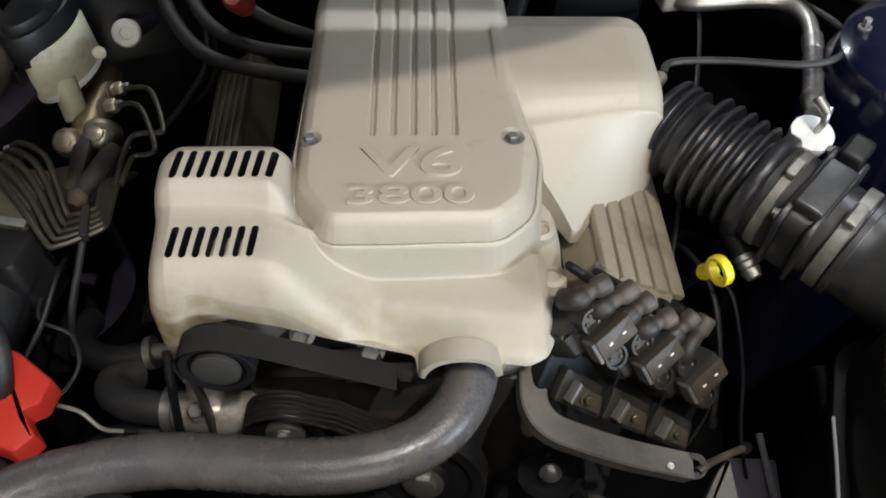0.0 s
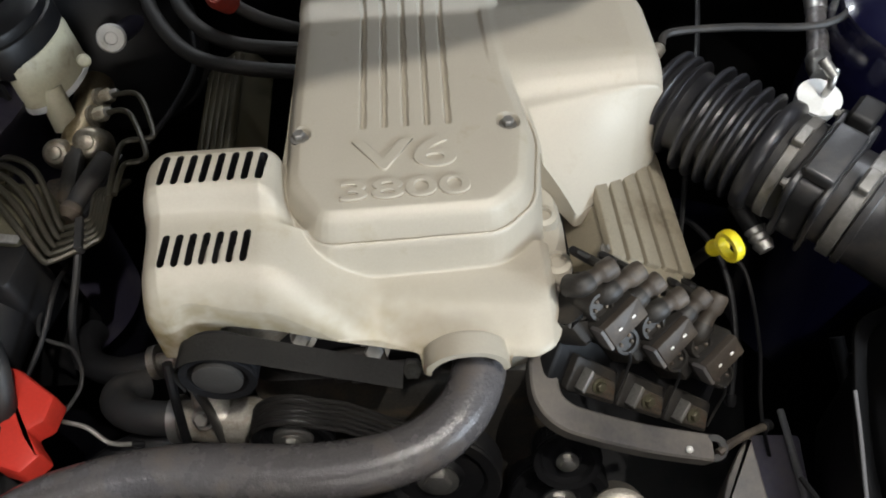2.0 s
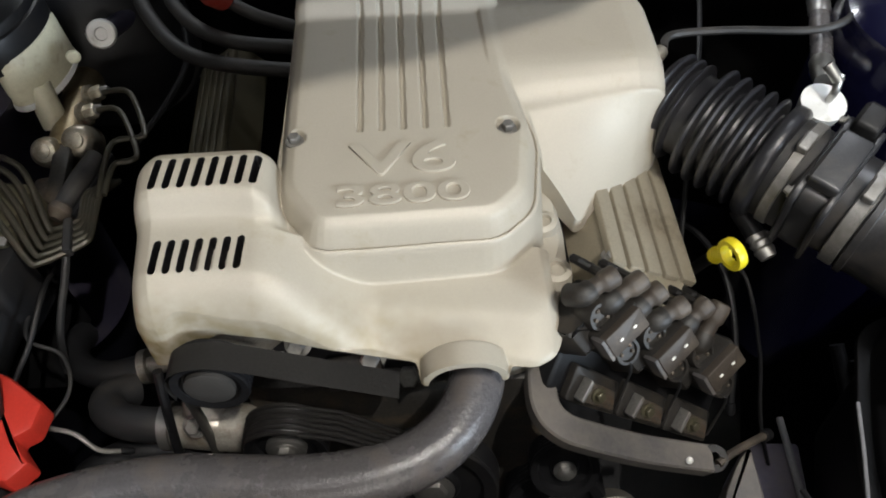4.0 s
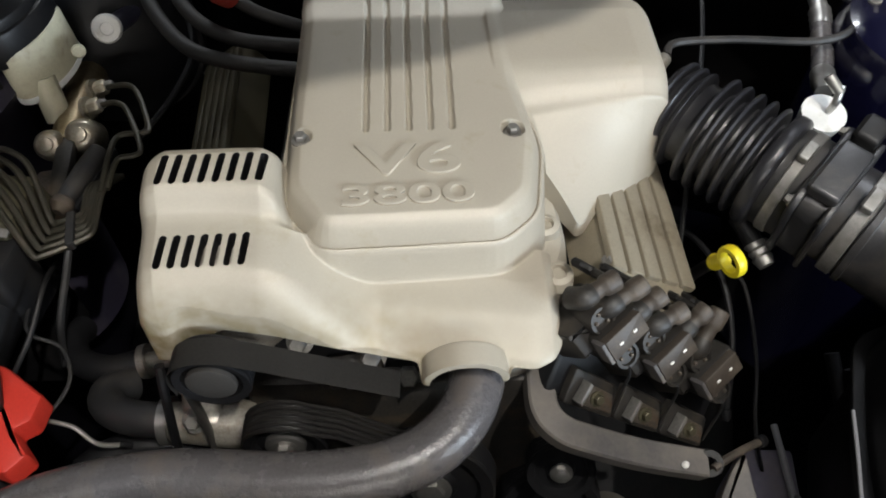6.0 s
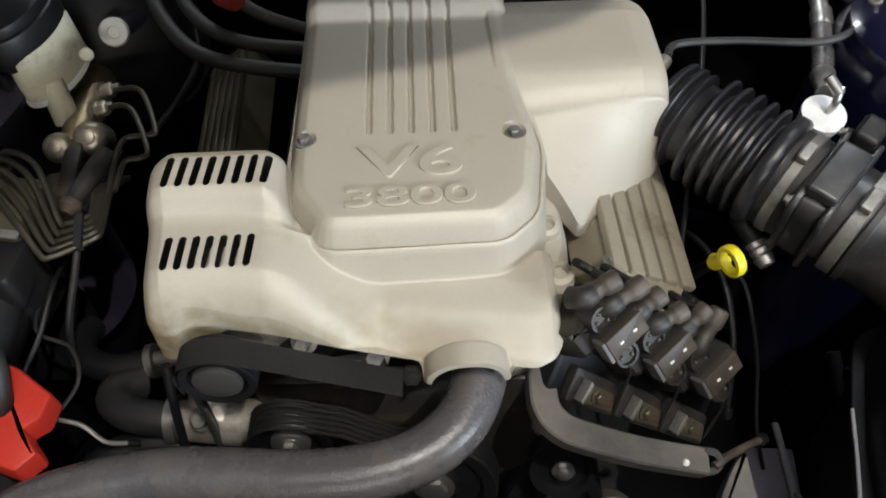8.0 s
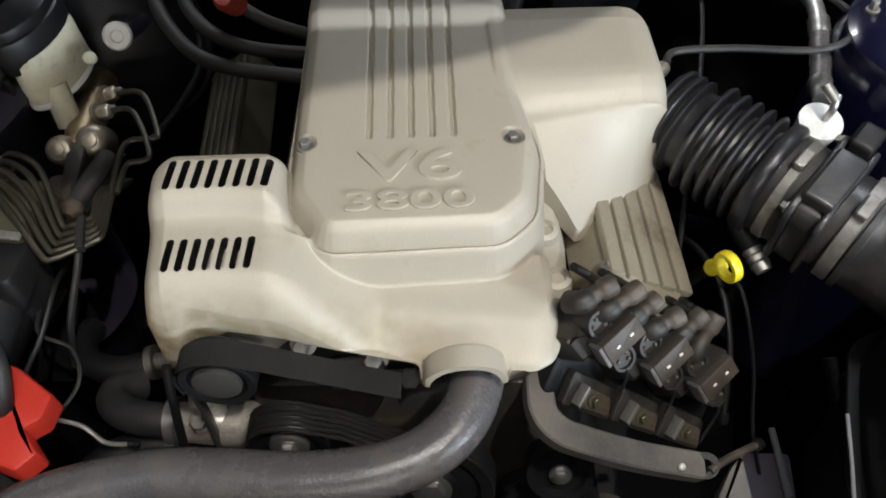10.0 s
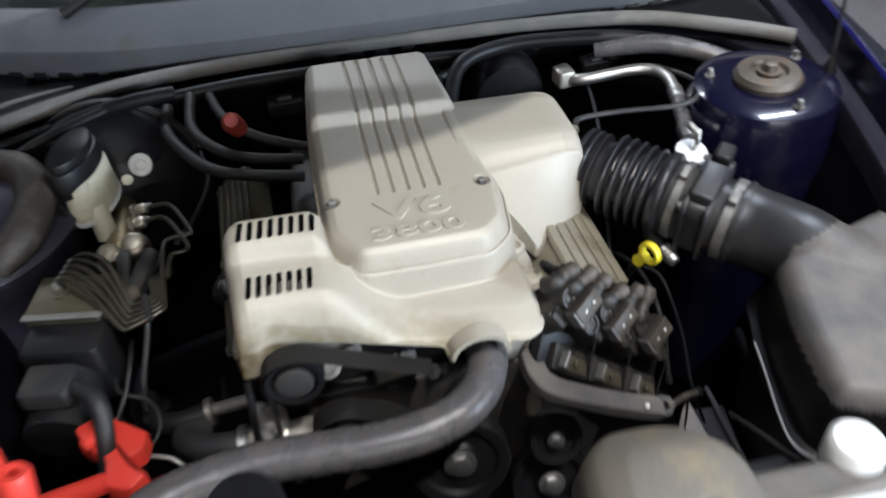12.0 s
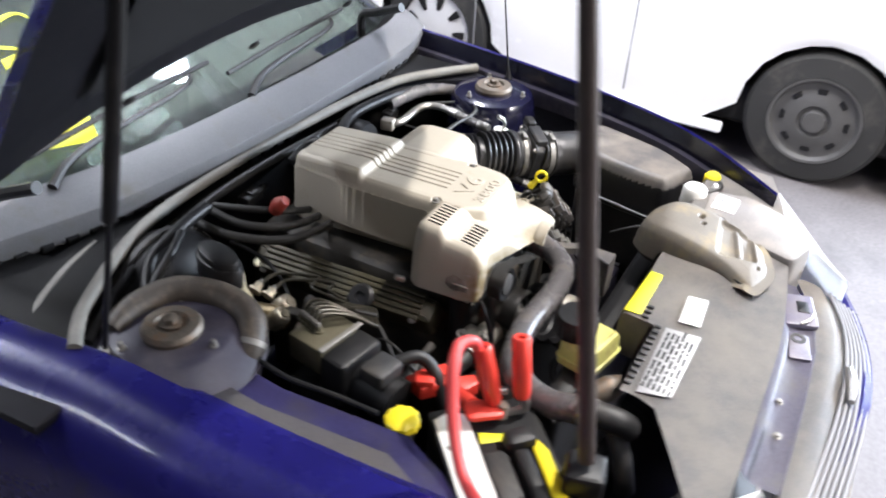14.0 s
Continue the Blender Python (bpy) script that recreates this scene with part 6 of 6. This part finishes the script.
# ---- ignition coils ----
def coils():
    base = thing("coil_bracket", "dusty black ignition module plate with a bent arm", "ignition module")
    spine = curve([(0.150, -0.31, 0.80), (0.148, -0.355, 0.806), (0.150, -0.384, 0.806), (0.164, -0.400, 0.80), (0.19, -0.405, 0.787), (0.24, -0.406, 0.758), (0.300, -0.403, 0.726)], 6)
    rings = []
    for k, p in enumerate(spine):
        d = (spine[min(k + 1, len(spine) - 1)] - spine[max(k - 1, 0)]).normalized()
        up = (Vector((0.25, -0.15, 1)) - d * d.dot(Vector((0.25, -0.15, 1)))).normalized()
        out = d.cross(up)
        rings.append([p + out * a + up * b for a, b in ((-0.013, 0.005), (-0.011, 0.007), (0.011, 0.007), (0.013, 0.005), (0.013, -0.009), (0.011, -0.011), (-0.011, -0.011), (-0.013, -0.009))])
    part("rail", loft(B(), rings), LID, base, "dusty box-section bracket arm", 30)
    part("rail_end", lathe(B(), [(0.006, -0.004), (0.0125, -0.004), (0.0125, 0.004), (0.006, 0.004), (0.006, -0.004)], along((0.305, -0.402, 0.727), (0.301, -0.442, 0.80)), 20, False), BLACK, base, "round bracket eye")
    part("rivet", lathe(B(), [(0.0035, 0), (0.003, 0.002), (0.001, 0.003)], along((0.278, -0.412, 0.748), (0.272, -0.463, 0.81)), 10), WHITE, base, "bright rivet")
    X, Y = Vector((0.78, 0.03, -0.62)).normalized(), Vector((0.46, 0.66, 0.42))
    Y = (Y - X * Y.dot(X)).normalized()
    turn = Matrix((X, Y, X.cross(Y))).transposed().to_4x4()
    m0 = Matrix.Translation(Vector((0.193, -0.369, 0.805)) - turn @ Vector((-0.060, -0.044, 0.014))) @ turn
    part("plate", slab(B(), [(-0.100, -0.058), (0.100, -0.058), (0.100, 0.044), (-0.100, 0.044)], -0.022, 0.0, 0.004, m0, 0.01), BLACK, base, "black module housing")
    boots = {0: [((-0.076, 0.034), (-0.056, 0.058)), ((-0.048, 0.036), (-0.027, 0.064)), ((-0.018, 0.039), (-0.004, 0.062))],
             1: [((-0.053, 0.036), (-0.034, 0.057)), ((-0.021, 0.041), (-0.009, 0.066))], 2: [((-0.058, 0.033), (-0.055, 0.070))]}
    for n in range(3):
        coil = thing("ignition_coil", "grimy black twin ignition coil with dusty rubber plug boots", "ignition coil", m0 @ pose(-0.052 + 0.061 * n, 0, 0), group="ignition coils on the module")
        skew = pose(-0.0325, 0.0165, 0, 0, 0, -30)
        part("body", slab(B(), [(-0.0125, -0.024), (0.0125, -0.024), (0.0125, 0.026), (-0.0125, 0.026)], -0.002, 0.048, 0.004, skew, 0.006, 0.001), COILBODY, coil, "black moulded coil body")
        part("shell", slab(B(), [(-0.030, -0.044), (0.013, -0.040), (0.013, 0.018), (-0.030, 0.014)], -0.002, 0.034, 0.004, skew, 0.008, 0.007), COILBODY, coil, "sloping black coil shell")
        cap = part("cap", slab(B(), [(-0.0105, -0.0205), (0.0105, -0.0205), (0.0105, 0.021), (-0.0105, 0.021)], 0.046, 0.056, 0.0015, skew, 0.002), BOOT, coil, "dusty flat coil top")
        part("cap_edge", slab(B(), [(-0.0108, -0.0245), (0.0108, -0.0245), (0.0108, -0.0205), (-0.0108, -0.0205)], 0.040, 0.0555, 0.001, skew), LID, coil, "pale front edge of the top")
        for q in (-0.008, 0.008):
            part("stud", box(B(), (0.0, q, 0.0565), (0.0022, 0.0042, 0.0016), bev=0.0006, m=skew), WHITE, cap, "bright spade terminal")
        for c, r, h in (((-0.052, 0.021), 0.0135, 0.043), ((-0.012, 0.001), 0.0130, 0.042)):
            drum = part("winding", lathe(B(), [(r * 1.05, -0.001), (r, 0.004), (r, h - 0.003), (r * 0.92, h), (r * 0.72, h), (r * 0.68, h - 0.003), (r * 0.1, h - 0.003)], pose(*c, 0), 24), COILBODY, coil, "round black coil winding")
            for a in (0.3, 1.5, 2.7, 4.1):
                part("rivet", lathe(B(), [(0.0020, 0), (0.0018, 0.0022), (0.0006, 0.003)], pose(c[0] + r * 0.45 * math.cos(a), c[1] + r * 0.45 * math.sin(a), h - 0.003), 8), RUST if a < 2 else BOOT, drum)
        part("pedestal", slab(B(), [(-0.030, -0.060), (0.029, -0.060), (0.022, -0.030), (-0.030, -0.026)], -0.002, 0.009, 0.002, None, 0.004), COILBODY, coil, "black pedestal below the foot")
        part("foot", slab(B(), [(-0.021, -0.056), (0.024, -0.056), (0.018, -0.039), (-0.018, -0.036)], 0.008, 0.0125, 0.001, None, 0.003), RUST, coil, "rusty steel foot")
        part("foot_edge", slab(B(), [(-0.0225, -0.054), (-0.0185, -0.056), (-0.0155, -0.036), (-0.0195, -0.034)], 0.009, 0.022, 0.001), DULL, coil, "turned-up bright foot edge")
        hexbolt("screw", pose(0.001, -0.0465, 0.012), 0.0050, 0.007, coil, OLIVE)
        part("wire", tube(B(), [(-0.006, -0.008, 0.043), (0.004, -0.016, 0.036), (0.016, -0.034, 0.022), (0.026, -0.052, 0.010)], 0.0014, 6), DUSTY, coil, "thin grey wire")
        for k, (p, q) in enumerate(boots[n]):
            p, q = Vector((*p, 0.040)), Vector((*q, 0.044))
            d, L = (q - p).normalized(), (q - p).length
            t = part("tower", tube(B(), [p - d * 0.008 - Vector((0, 0, 0.012)), p - d * 0.003, p + d * 0.006], [0.0100, 0.0102, 0.0095], 14), COILBODY, coil, "black coil tower")
            part("plug_boot", lathe(B(), [(0.0070, -0.003), (0.0090, -0.001), (0.0088, L * 0.14), (0.0078, L * 0.22), (0.0072, L * 0.46), (0.0092, L * 0.54), (0.0096, L * 0.60), (0.0096, L * 0.90), (0.0090, L * 0.97), (0.0066, L), (0.001, L)], along(p, q), 12), BOOT, t, "brown-grey dusty rubber boot", 50)
            w = thing("plug_lead", "black rubber spark plug lead", "plug lead", group="spark plug leads")
            e = m0 @ pose(-0.052 + 0.061 * n, 0, 0)
            part("lead", tube(B(), [e @ (q - d * 0.008), e @ (q - d * 0.005 + Vector((0, 0, -0.012))), e @ (q - d * 0.003 + Vector((0, 0, -0.03))), e @ (q + Vector((0, 0, -0.055))), (0.30 - 0.015 * n, -0.19 + 0.02 * n + 0.012 * k, 0.66)], 0.0042, 8), BLACK, w)


coils()


# ---- right side of the bay ----
def right_side():
    d = thing("oil_dipstick", "bright yellow ring-pull oil dipstick", "dipstick")
    c = Vector((0.325, -0.266, 0.858))
    nrm = Vector((-0.86, -0.45, 0.02)).normalized()
    s = nrm.cross((0, 0, 1)).normalized()
    up = s.cross(nrm)
    part("ring", lathe(B(), [(0.0105, -0.0045), (0.0148, -0.0045), (0.0155, -0.003), (0.0155, 0.003), (0.0148, 0.0045), (0.0105, 0.0045), (0.0100, 0.003), (0.0100, -0.003), (0.0105, -0.0045)], along(c, c + nrm), 32, False), YELLOW, d)
    part("stem", tube(B(), [c + Vector((-0.001, 0.008, -0.010)), c + Vector((-0.003, 0.016, -0.022)), c + Vector((-0.004, 0.023, -0.032))], [0.005, 0.0075, 0.0085], 14), YELLOW, d, "yellow stem")
    part("tube", tube(B(), [c + Vector((-0.004, 0.022, -0.031)), c + Vector((-0.008, 0.036, -0.06)), c + Vector((-0.02, 0.06, -0.13)), c + Vector((-0.04, 0.09, -0.25))], 0.006, 10), BLACK, d, "dark dipstick tube")
    # refrigerant pipe
    a = thing("refrigerant_pipe", "silver air-conditioning pipe with braided hose end", "pipe")
    part("pipe", tube(B(), [(0.345, 0.175, 0.86), (0.350, 0.150, 0.868), (0.375, 0.140, 0.872), (0.440, 0.142, 0.874), (0.475, 0.132, 0.875), (0.490, 0.105, 0.874), (0.489, 0.07, 0.872)], 0.0095, 14), STEEL, a)
    part("block", box(B(), (0.337, 0.165, 0.868), (0.028, 0.035, 0.03), (0, 0, 10), bev=0.004), METAL, a, "cast pipe block")
    part("crimp", lathe(B(), [(0.010, 0), (0.0125, 0.003), (0.0115, 0.010), (0.0125, 0.013), (0.0115, 0.02), (0.0125, 0.023), (0.011, 0.03)], along((0.489, 0.072, 0.872), (0.482, 0.03, 0.870)), 18), STEEL, a, "ridged metal crimp")
    part("hose", tube(B(), [(0.484, 0.045, 0.870), (0.474, 0.0, 0.868), (0.464, -0.035, 0.868)], 0.0115, 14), RUBBER, a, "black braided hose")
    part("crimp", lathe(B(), [(0.0115, 0), (0.013, 0.004), (0.0115, 0.012), (0.013, 0.016), (0.0115, 0.024), (0.009, 0.034)], along((0.466, -0.028, 0.868), (0.452, -0.09, 0.872)), 18), STEEL, a, "ridged metal crimp")
    w = thing("temperature_sensor", "white plastic sensor disc with a metal elbow on the intake", "sensor")
    m = along((0.440, -0.098, 0.850), (0.450, -0.125, 0.97))
    part("disc", lathe(B(), [(0.018, 0.0), (0.0205, 0.018), (0.0225, 0.030), (0.0225, 0.034), (0.006, 0.0345)], m, 32), WHITE, w)
    part("elbow", tube(B(), [m @ Vector((0.004, 0, 0.036)), m @ Vector((0.004, 0.0, 0.052)), m @ Vector((0.010, 0.010, 0.062))], [0.0035, 0.004, 0.005], 10), STEEL, w, "metal elbow")
    part("tip", tube(B(), [m @ Vector((0.008, 0.004, 0.058)), m @ Vector((0.002, 0.022, 0.066))], 0.0055, 12, 3), STEEL, w, "metal nipple")
    # thin lines
    for pts, r, lab in (([(0.296, -0.035, 0.905), (0.310, -0.012, 0.902), (0.373, -0.008, 0.90), (0.452, -0.016, 0.90), (0.492, -0.002, 0.90), (0.512, 0.035, 0.895), (0.515, 0.09, 0.88), (0.49, 0.15, 0.87)], 0.0042, "thin grey sheathed cable arching over the bay"),
                        ([(0.372, 0.16, 0.86), (0.365, 0.10, 0.862), (0.345, 0.0, 0.865), (0.33, -0.06, 0.85), (0.318, -0.13, 0.80), (0.305, -0.2, 0.75), (0.30, -0.26, 0.66)], 0.0030, "thin black rubber vacuum line"),
                        ([(0.335, -0.23, 0.80), (0.36, -0.24, 0.78), (0.375, -0.29, 0.72), (0.378, -0.34, 0.66), (0.40, -0.40, 0.58)], 0.0022, "thin black wire beside the coils")):
        t = thing("cable", lab, "cable")
        part("line", tube(B(), pts, r, 8), DUSTY if r > 0.004 else BLACK, t)
    part("cable_nut", lathe(B(), [(0.006, 0), (0.008, 0.004), (0.008, 0.012), (0.005, 0.016)], along((0.286, -0.05, 0.905), (0.31, -0.012, 0.902)), 10), METAL, engine, "small brass nut").matrix_basis = COVER_AT.inverted()
    # sensor and hose under the bellows
    t = thing("idle_hose", "metal-tipped black hose hanging below the intake", "hose")
    part("tip", lathe(B(), [(0.008, 0), (0.011, 0.003), (0.009, 0.008), (0.011, 0.011), (0.009, 0.016), (0.011, 0.019), (0.008, 0.028)], along((0.372, -0.200, 0.80), (0.392, -0.247, 0.785)), 16), STEEL, t, "ridged metal tip")
    part("hose", tube(B(), [(0.360, -0.175, 0.81), (0.373, -0.202, 0.80)], 0.010, 12, 3), BLACK, t)
    # pipes down the right-hand inner wing
    for pts, r, m, lab in (([(0.4075, -0.322, 0.634), (0.408, -0.36, 0.634), (0.408, -0.41, 0.634), (0.407, -0.468, 0.634)], 0.0038, COWL, "bare metal pipe along the inner wing"),
                           ([(0.50, -0.27, 0.66), (0.505, -0.32, 0.63), (0.488, -0.40, 0.62), (0.475, -0.50, 0.62)], 0.012, BLACK, "black corrugated hose along the inner wing"),
                           ([(0.48, -0.25, 0.66), (0.487, -0.32, 0.62), (0.465, -0.41, 0.61), (0.45, -0.5, 0.61)], 0.008, BLACK, "black hose along the inner wing"),
                           ([(0.19, -0.44, 0.62), (0.205, -0.47, 0.60), (0.21, -0.52, 0.60)], 0.010, STEEL, "short bright metal stub")):
        t = thing("service_pipe", lab, "pipe")
        part("pipe", tube(B(), pts, r, 12), m, t)
    # Rail end's paint is paler to stand for light that falls on it.
    part("rail_box", slab(B(), [(0.368, -0.343), (0.424, -0.345), (0.414, -0.47), (0.352, -0.47)], 0.50, 0.624, 0.004, None, 0.006), SLAM, car, "dusty lilac-blue rail end, paled for the light on it")
    part("shroud_corner", slab(B(), [(0.350, -0.378), (0.353, -0.47), (0.298, -0.47), (0.318, -0.422), (0.335, -0.393)], 0.60, 0.70, 0.004, None, 0.006), LID, car, "grey plastic shroud corner")
    part("fan_shroud", box(B(), (0.02, -0.565, 0.60), (0.72, 0.05, 0.42), bev=0.012), BLACK, car, "black radiator fan shroud")
    # looms along the firewall
    for pts, r, m in (([(0.14, 0.13, 0.86), (0.17, 0.185, 0.905), (0.25, 0.215, 0.912), (0.36, 0.21, 0.91), (0.46, 0.19, 0.905), (0.56, 0.15, 0.89), (0.63, 0.11, 0.87)], 0.0125, BLACK),
                      ([(0.40, 0.20, 0.89), (0.5, 0.165, 0.90), (0.58, 0.12, 0.885), (0.62, 0.08, 0.86)], 0.016, RUBBER),
                      ([(-0.02, 0.19, 0.91), (0.04, 0.185, 0.93), (0.05, 0.16, 0.94)], 0.012, BLACK)):
        h = thing("wiring_loom", "black taped wiring loom along the firewall", "wiring", group="looms along the firewall")
        part("loom", tube(B(), pts, r, 12), m, h)
    v = thing("vacuum_canister", "round black canister on the firewall", "canister")
    part("can", lathe(B(), [(0.03, 0), (0.055, 0.004), (0.06, 0.02), (0.058, 0.07), (0.03, 0.075)], along((0.25, 0.17, 0.84), (0.25, 0.4, 0.84)), 28), BLACK, v)
    r = thing("radiator_cap_neck", "metal radiator filler neck with pipe stubs", "radiator neck")
    part("neck", tube(B(), [(-0.30, -0.625, 0.865), (-0.275, -0.645, 0.87), (-0.245, -0.66, 0.865)], [0.016, 0.021, 0.014], 16), RUST, r, "weathered metal neck")
    part("elbow", tube(B(), [(-0.32, -0.68, 0.83), (-0.335, -0.70, 0.80), (-0.345, -0.72, 0.74)], 0.017, 14), DUSTY, r, "dark plastic elbow")
    part("tab", box(B(), (-0.285, -0.61, 0.885), (0.03, 0.012, 0.008), (0, 20, 30), bev=0.002), WHITE, r, "pale clip")


right_side()


# ---- firewall clutter ----
def firewall_bits():
    for x, y, z, w in ((-0.46, 0.165, 0.86, 0.05), (-0.12, 0.225, 0.86, 0.06), (0.12, 0.222, 0.87, 0.045), (0.40, 0.20, 0.86, 0.05)):
        c = thing("wiring_plug", "small black wiring connector on the firewall", "connector", group="connectors on the firewall")
        part("shell", box(B(), (x, y, z), (w, 0.03, 0.028), (8, 0, 6), bev=0.004), BLACK, c)
        part("latch", box(B(), (x, y - 0.004, z + 0.016), (w * 0.4, 0.02, 0.006), (8, 0, 6), bev=0.002), DUSTY, c, "dusty release latch")
        part("boot", tube(B(), [(x + w * 0.5, y, z), (x + w * 0.5 + 0.015, y + 0.004, z + 0.002), (x + w * 0.5 + 0.035, y + 0.012, z - 0.01)], [0.010, 0.008, 0.006], 10), BLACK, c, "rubber wire boot")
    for x0, y0, x1, y1 in ((-0.62, 0.16, -0.30, 0.262), (0.10, 0.262, 0.52, 0.20)):
        p = thing("fuel_line", "thin steel line clipped along the firewall", "pipe", group="lines along the firewall")
        part("line", tube(B(), [(x0, y0, 0.885), ((x0 + x1) / 2, (y0 + y1) / 2 + 0.01, 0.892), (x1, y1, 0.885)], 0.004, 8, 10), PIPE, p)
        part("clip", box(B(), ((x0 + x1) / 2, (y0 + y1) / 2 + 0.01, 0.890), (0.014, 0.014, 0.016), (0, 0, 15), bev=0.003), BLACK, p, "black plastic clip")


firewall_bits()


# ---- loose wiring ----
def wiring():
    runs = (("thin black wire looping beside the hydraulic unit", [(-0.345, -0.20, 0.80), (-0.33, -0.25, 0.83), (-0.335, -0.30, 0.815), (-0.352, -0.345, 0.79), (-0.34, -0.39, 0.77)], 0.0028, BLACK),
            ("thin grey wire hanging beside the hydraulic unit", [(-0.365, -0.23, 0.79), (-0.35, -0.285, 0.80), (-0.315, -0.30, 0.79), (-0.302, -0.335, 0.78), (-0.325, -0.375, 0.77)], 0.0022, DUSTY),
            ("thin pale wire beside the red terminal cover", [(-0.315, -0.37, 0.775), (-0.29, -0.375, 0.77), (-0.27, -0.385, 0.755), (-0.25, -0.38, 0.74)], 0.0024, DULL),
            ("black sleeved wire behind the rocker cover", [(-0.30, -0.02, 0.80), (-0.268, 0.03, 0.815), (-0.25, 0.09, 0.83), (-0.262, 0.15, 0.85)], 0.004, BLACK),
            ("black sleeved wire under the intake hose", [(0.30, -0.12, 0.74), (0.325, -0.17, 0.77), (0.345, -0.22, 0.765), (0.352, -0.275, 0.73), (0.345, -0.33, 0.68)], 0.0035, BLACK),
            ("thin grey wire bent round the coil bracket", [(0.308, -0.408, 0.728), (0.322, -0.398, 0.725), (0.345, -0.382, 0.71), (0.370, -0.365, 0.69)], 0.0040, BOOT),
            ("thin black wire over the air filter box side", [(0.372, -0.44, 0.74), (0.378, -0.49, 0.77), (0.392, -0.535, 0.785), (0.42, -0.565, 0.79), (0.455, -0.59, 0.80)], 0.0028, DUSTY),
            ("black wiring sleeve across the radiator shroud", [(-0.26, -0.56, 0.80), (-0.18, -0.52, 0.79), (-0.08, -0.53, 0.78), (0.03, -0.55, 0.785), (0.11, -0.57, 0.79)], 0.006, BLACK),
            ("black sleeved wire along the wing shelf", [(-0.515, -0.36, 0.868), (-0.522, -0.28, 0.872), (-0.53, -0.2, 0.873), (-0.52, -0.13, 0.872)], 0.0045, BLACK))
    for label, pts, r, material in runs:
        w = thing("wire", label, "wire", group="loose wires in the bay")
        part("strand", tube(B(), pts, r, 8, 8), material, w)
        a, b = Vector(pts[-2]), Vector(pts[-1])
        part("ferrule", lathe(B(), [(r * 0.9, -0.006), (r * 1.5, -0.005), (r * 1.6, 0.004), (r * 1.1, 0.007)], along(b, b + (b - a)), 12), BLACK, w, "black end sleeve")


wiring()


# ---- windscreen, wipers and aerial ----
def glazing():
    w = thing("aerial", "thin black whip aerial on the front wing", "aerial")
    part("whip", tube(B(), [(0.700, 0.004, 0.915), (0.722, 0.05, 1.15), (0.745, 0.10, 1.40)], [0.003, 0.0022, 0.0015], 8), BLACK, w)
    part("base", lathe(B(), [(0.012, -0.012), (0.011, 0.0), (0.006, 0.012), (0.003, 0.02)], pose(0.700, 0.004, 0.908), 16), BLACK, w, "black aerial base")
    for x0, x1, y0 in ((-0.46, 0.06, 0.40), (0.06, 0.56, 0.37)):
        w = thing("windscreen_wiper", "black windscreen wiper parked at the glass foot", "wiper", group="windscreen wipers")
        part("arm", tube(B(), [(x0, y0 - 0.01, 0.995), (x0 + 0.1, y0 + 0.02, 1.020), (x1 - 0.12, y0 + 0.055, 1.028), (x1 - 0.06, y0 + 0.085, 1.034)], [0.010, 0.008, 0.006, 0.005], 8), BLACK, w, "black wiper arm")
        part("blade", tube(B(), [(x0 + 0.02, y0 + 0.075, 1.022), ((x0 + x1) / 2, y0 + 0.085, 1.035), (x1 + 0.02, y0 + 0.105, 1.036)], 0.006, 6, 6), BLACK, w, "black wiper blade")
    p = thing("windscreen_marking", "yellow painted price mark on the windscreen", "marking")
    a, b = Vector((0, 0.492, 1.011)), Vector((0, 0.66, 1.106))
    quad = [Vector((x, y, 1.011 + (y - 0.492) * 0.563)) for x, y in ((-0.520, 0.520), (-0.285, 0.464), (-0.268, 0.500), (-0.245, 0.545), (-0.252, 0.572), (-0.285, 0.566))]
    nrm = Vector((0, -0.49, 0.87))
    loft(bm := B(), [[q + nrm * 0.004 for q in quad], [q + nrm * 0.0055 for q in quad]])
    part("paint", bm, YELLOWLABEL, p)
    def on_glass(x, y):
        return (x, y, 1.006 + (y - 0.483) * 0.565)
    part("stroke", tube(B(), [on_glass(-0.40, 0.75), on_glass(-0.30, 0.755), on_glass(-0.20, 0.775), on_glass(-0.175, 0.74), on_glass(-0.20, 0.70), on_glass(-0.26, 0.682), on_glass(-0.31, 0.677)], 0.010, 6, 6, 0.2), YELLOWLABEL, p, "yellow painted stroke")
    part("stroke", tube(B(), [on_glass(-0.30, 0.72), on_glass(-0.26, 0.70), on_glass(-0.24, 0.675)], 0.009, 6, 6, 0.2), YELLOWLABEL, p, "yellow painted stroke")


glazing()
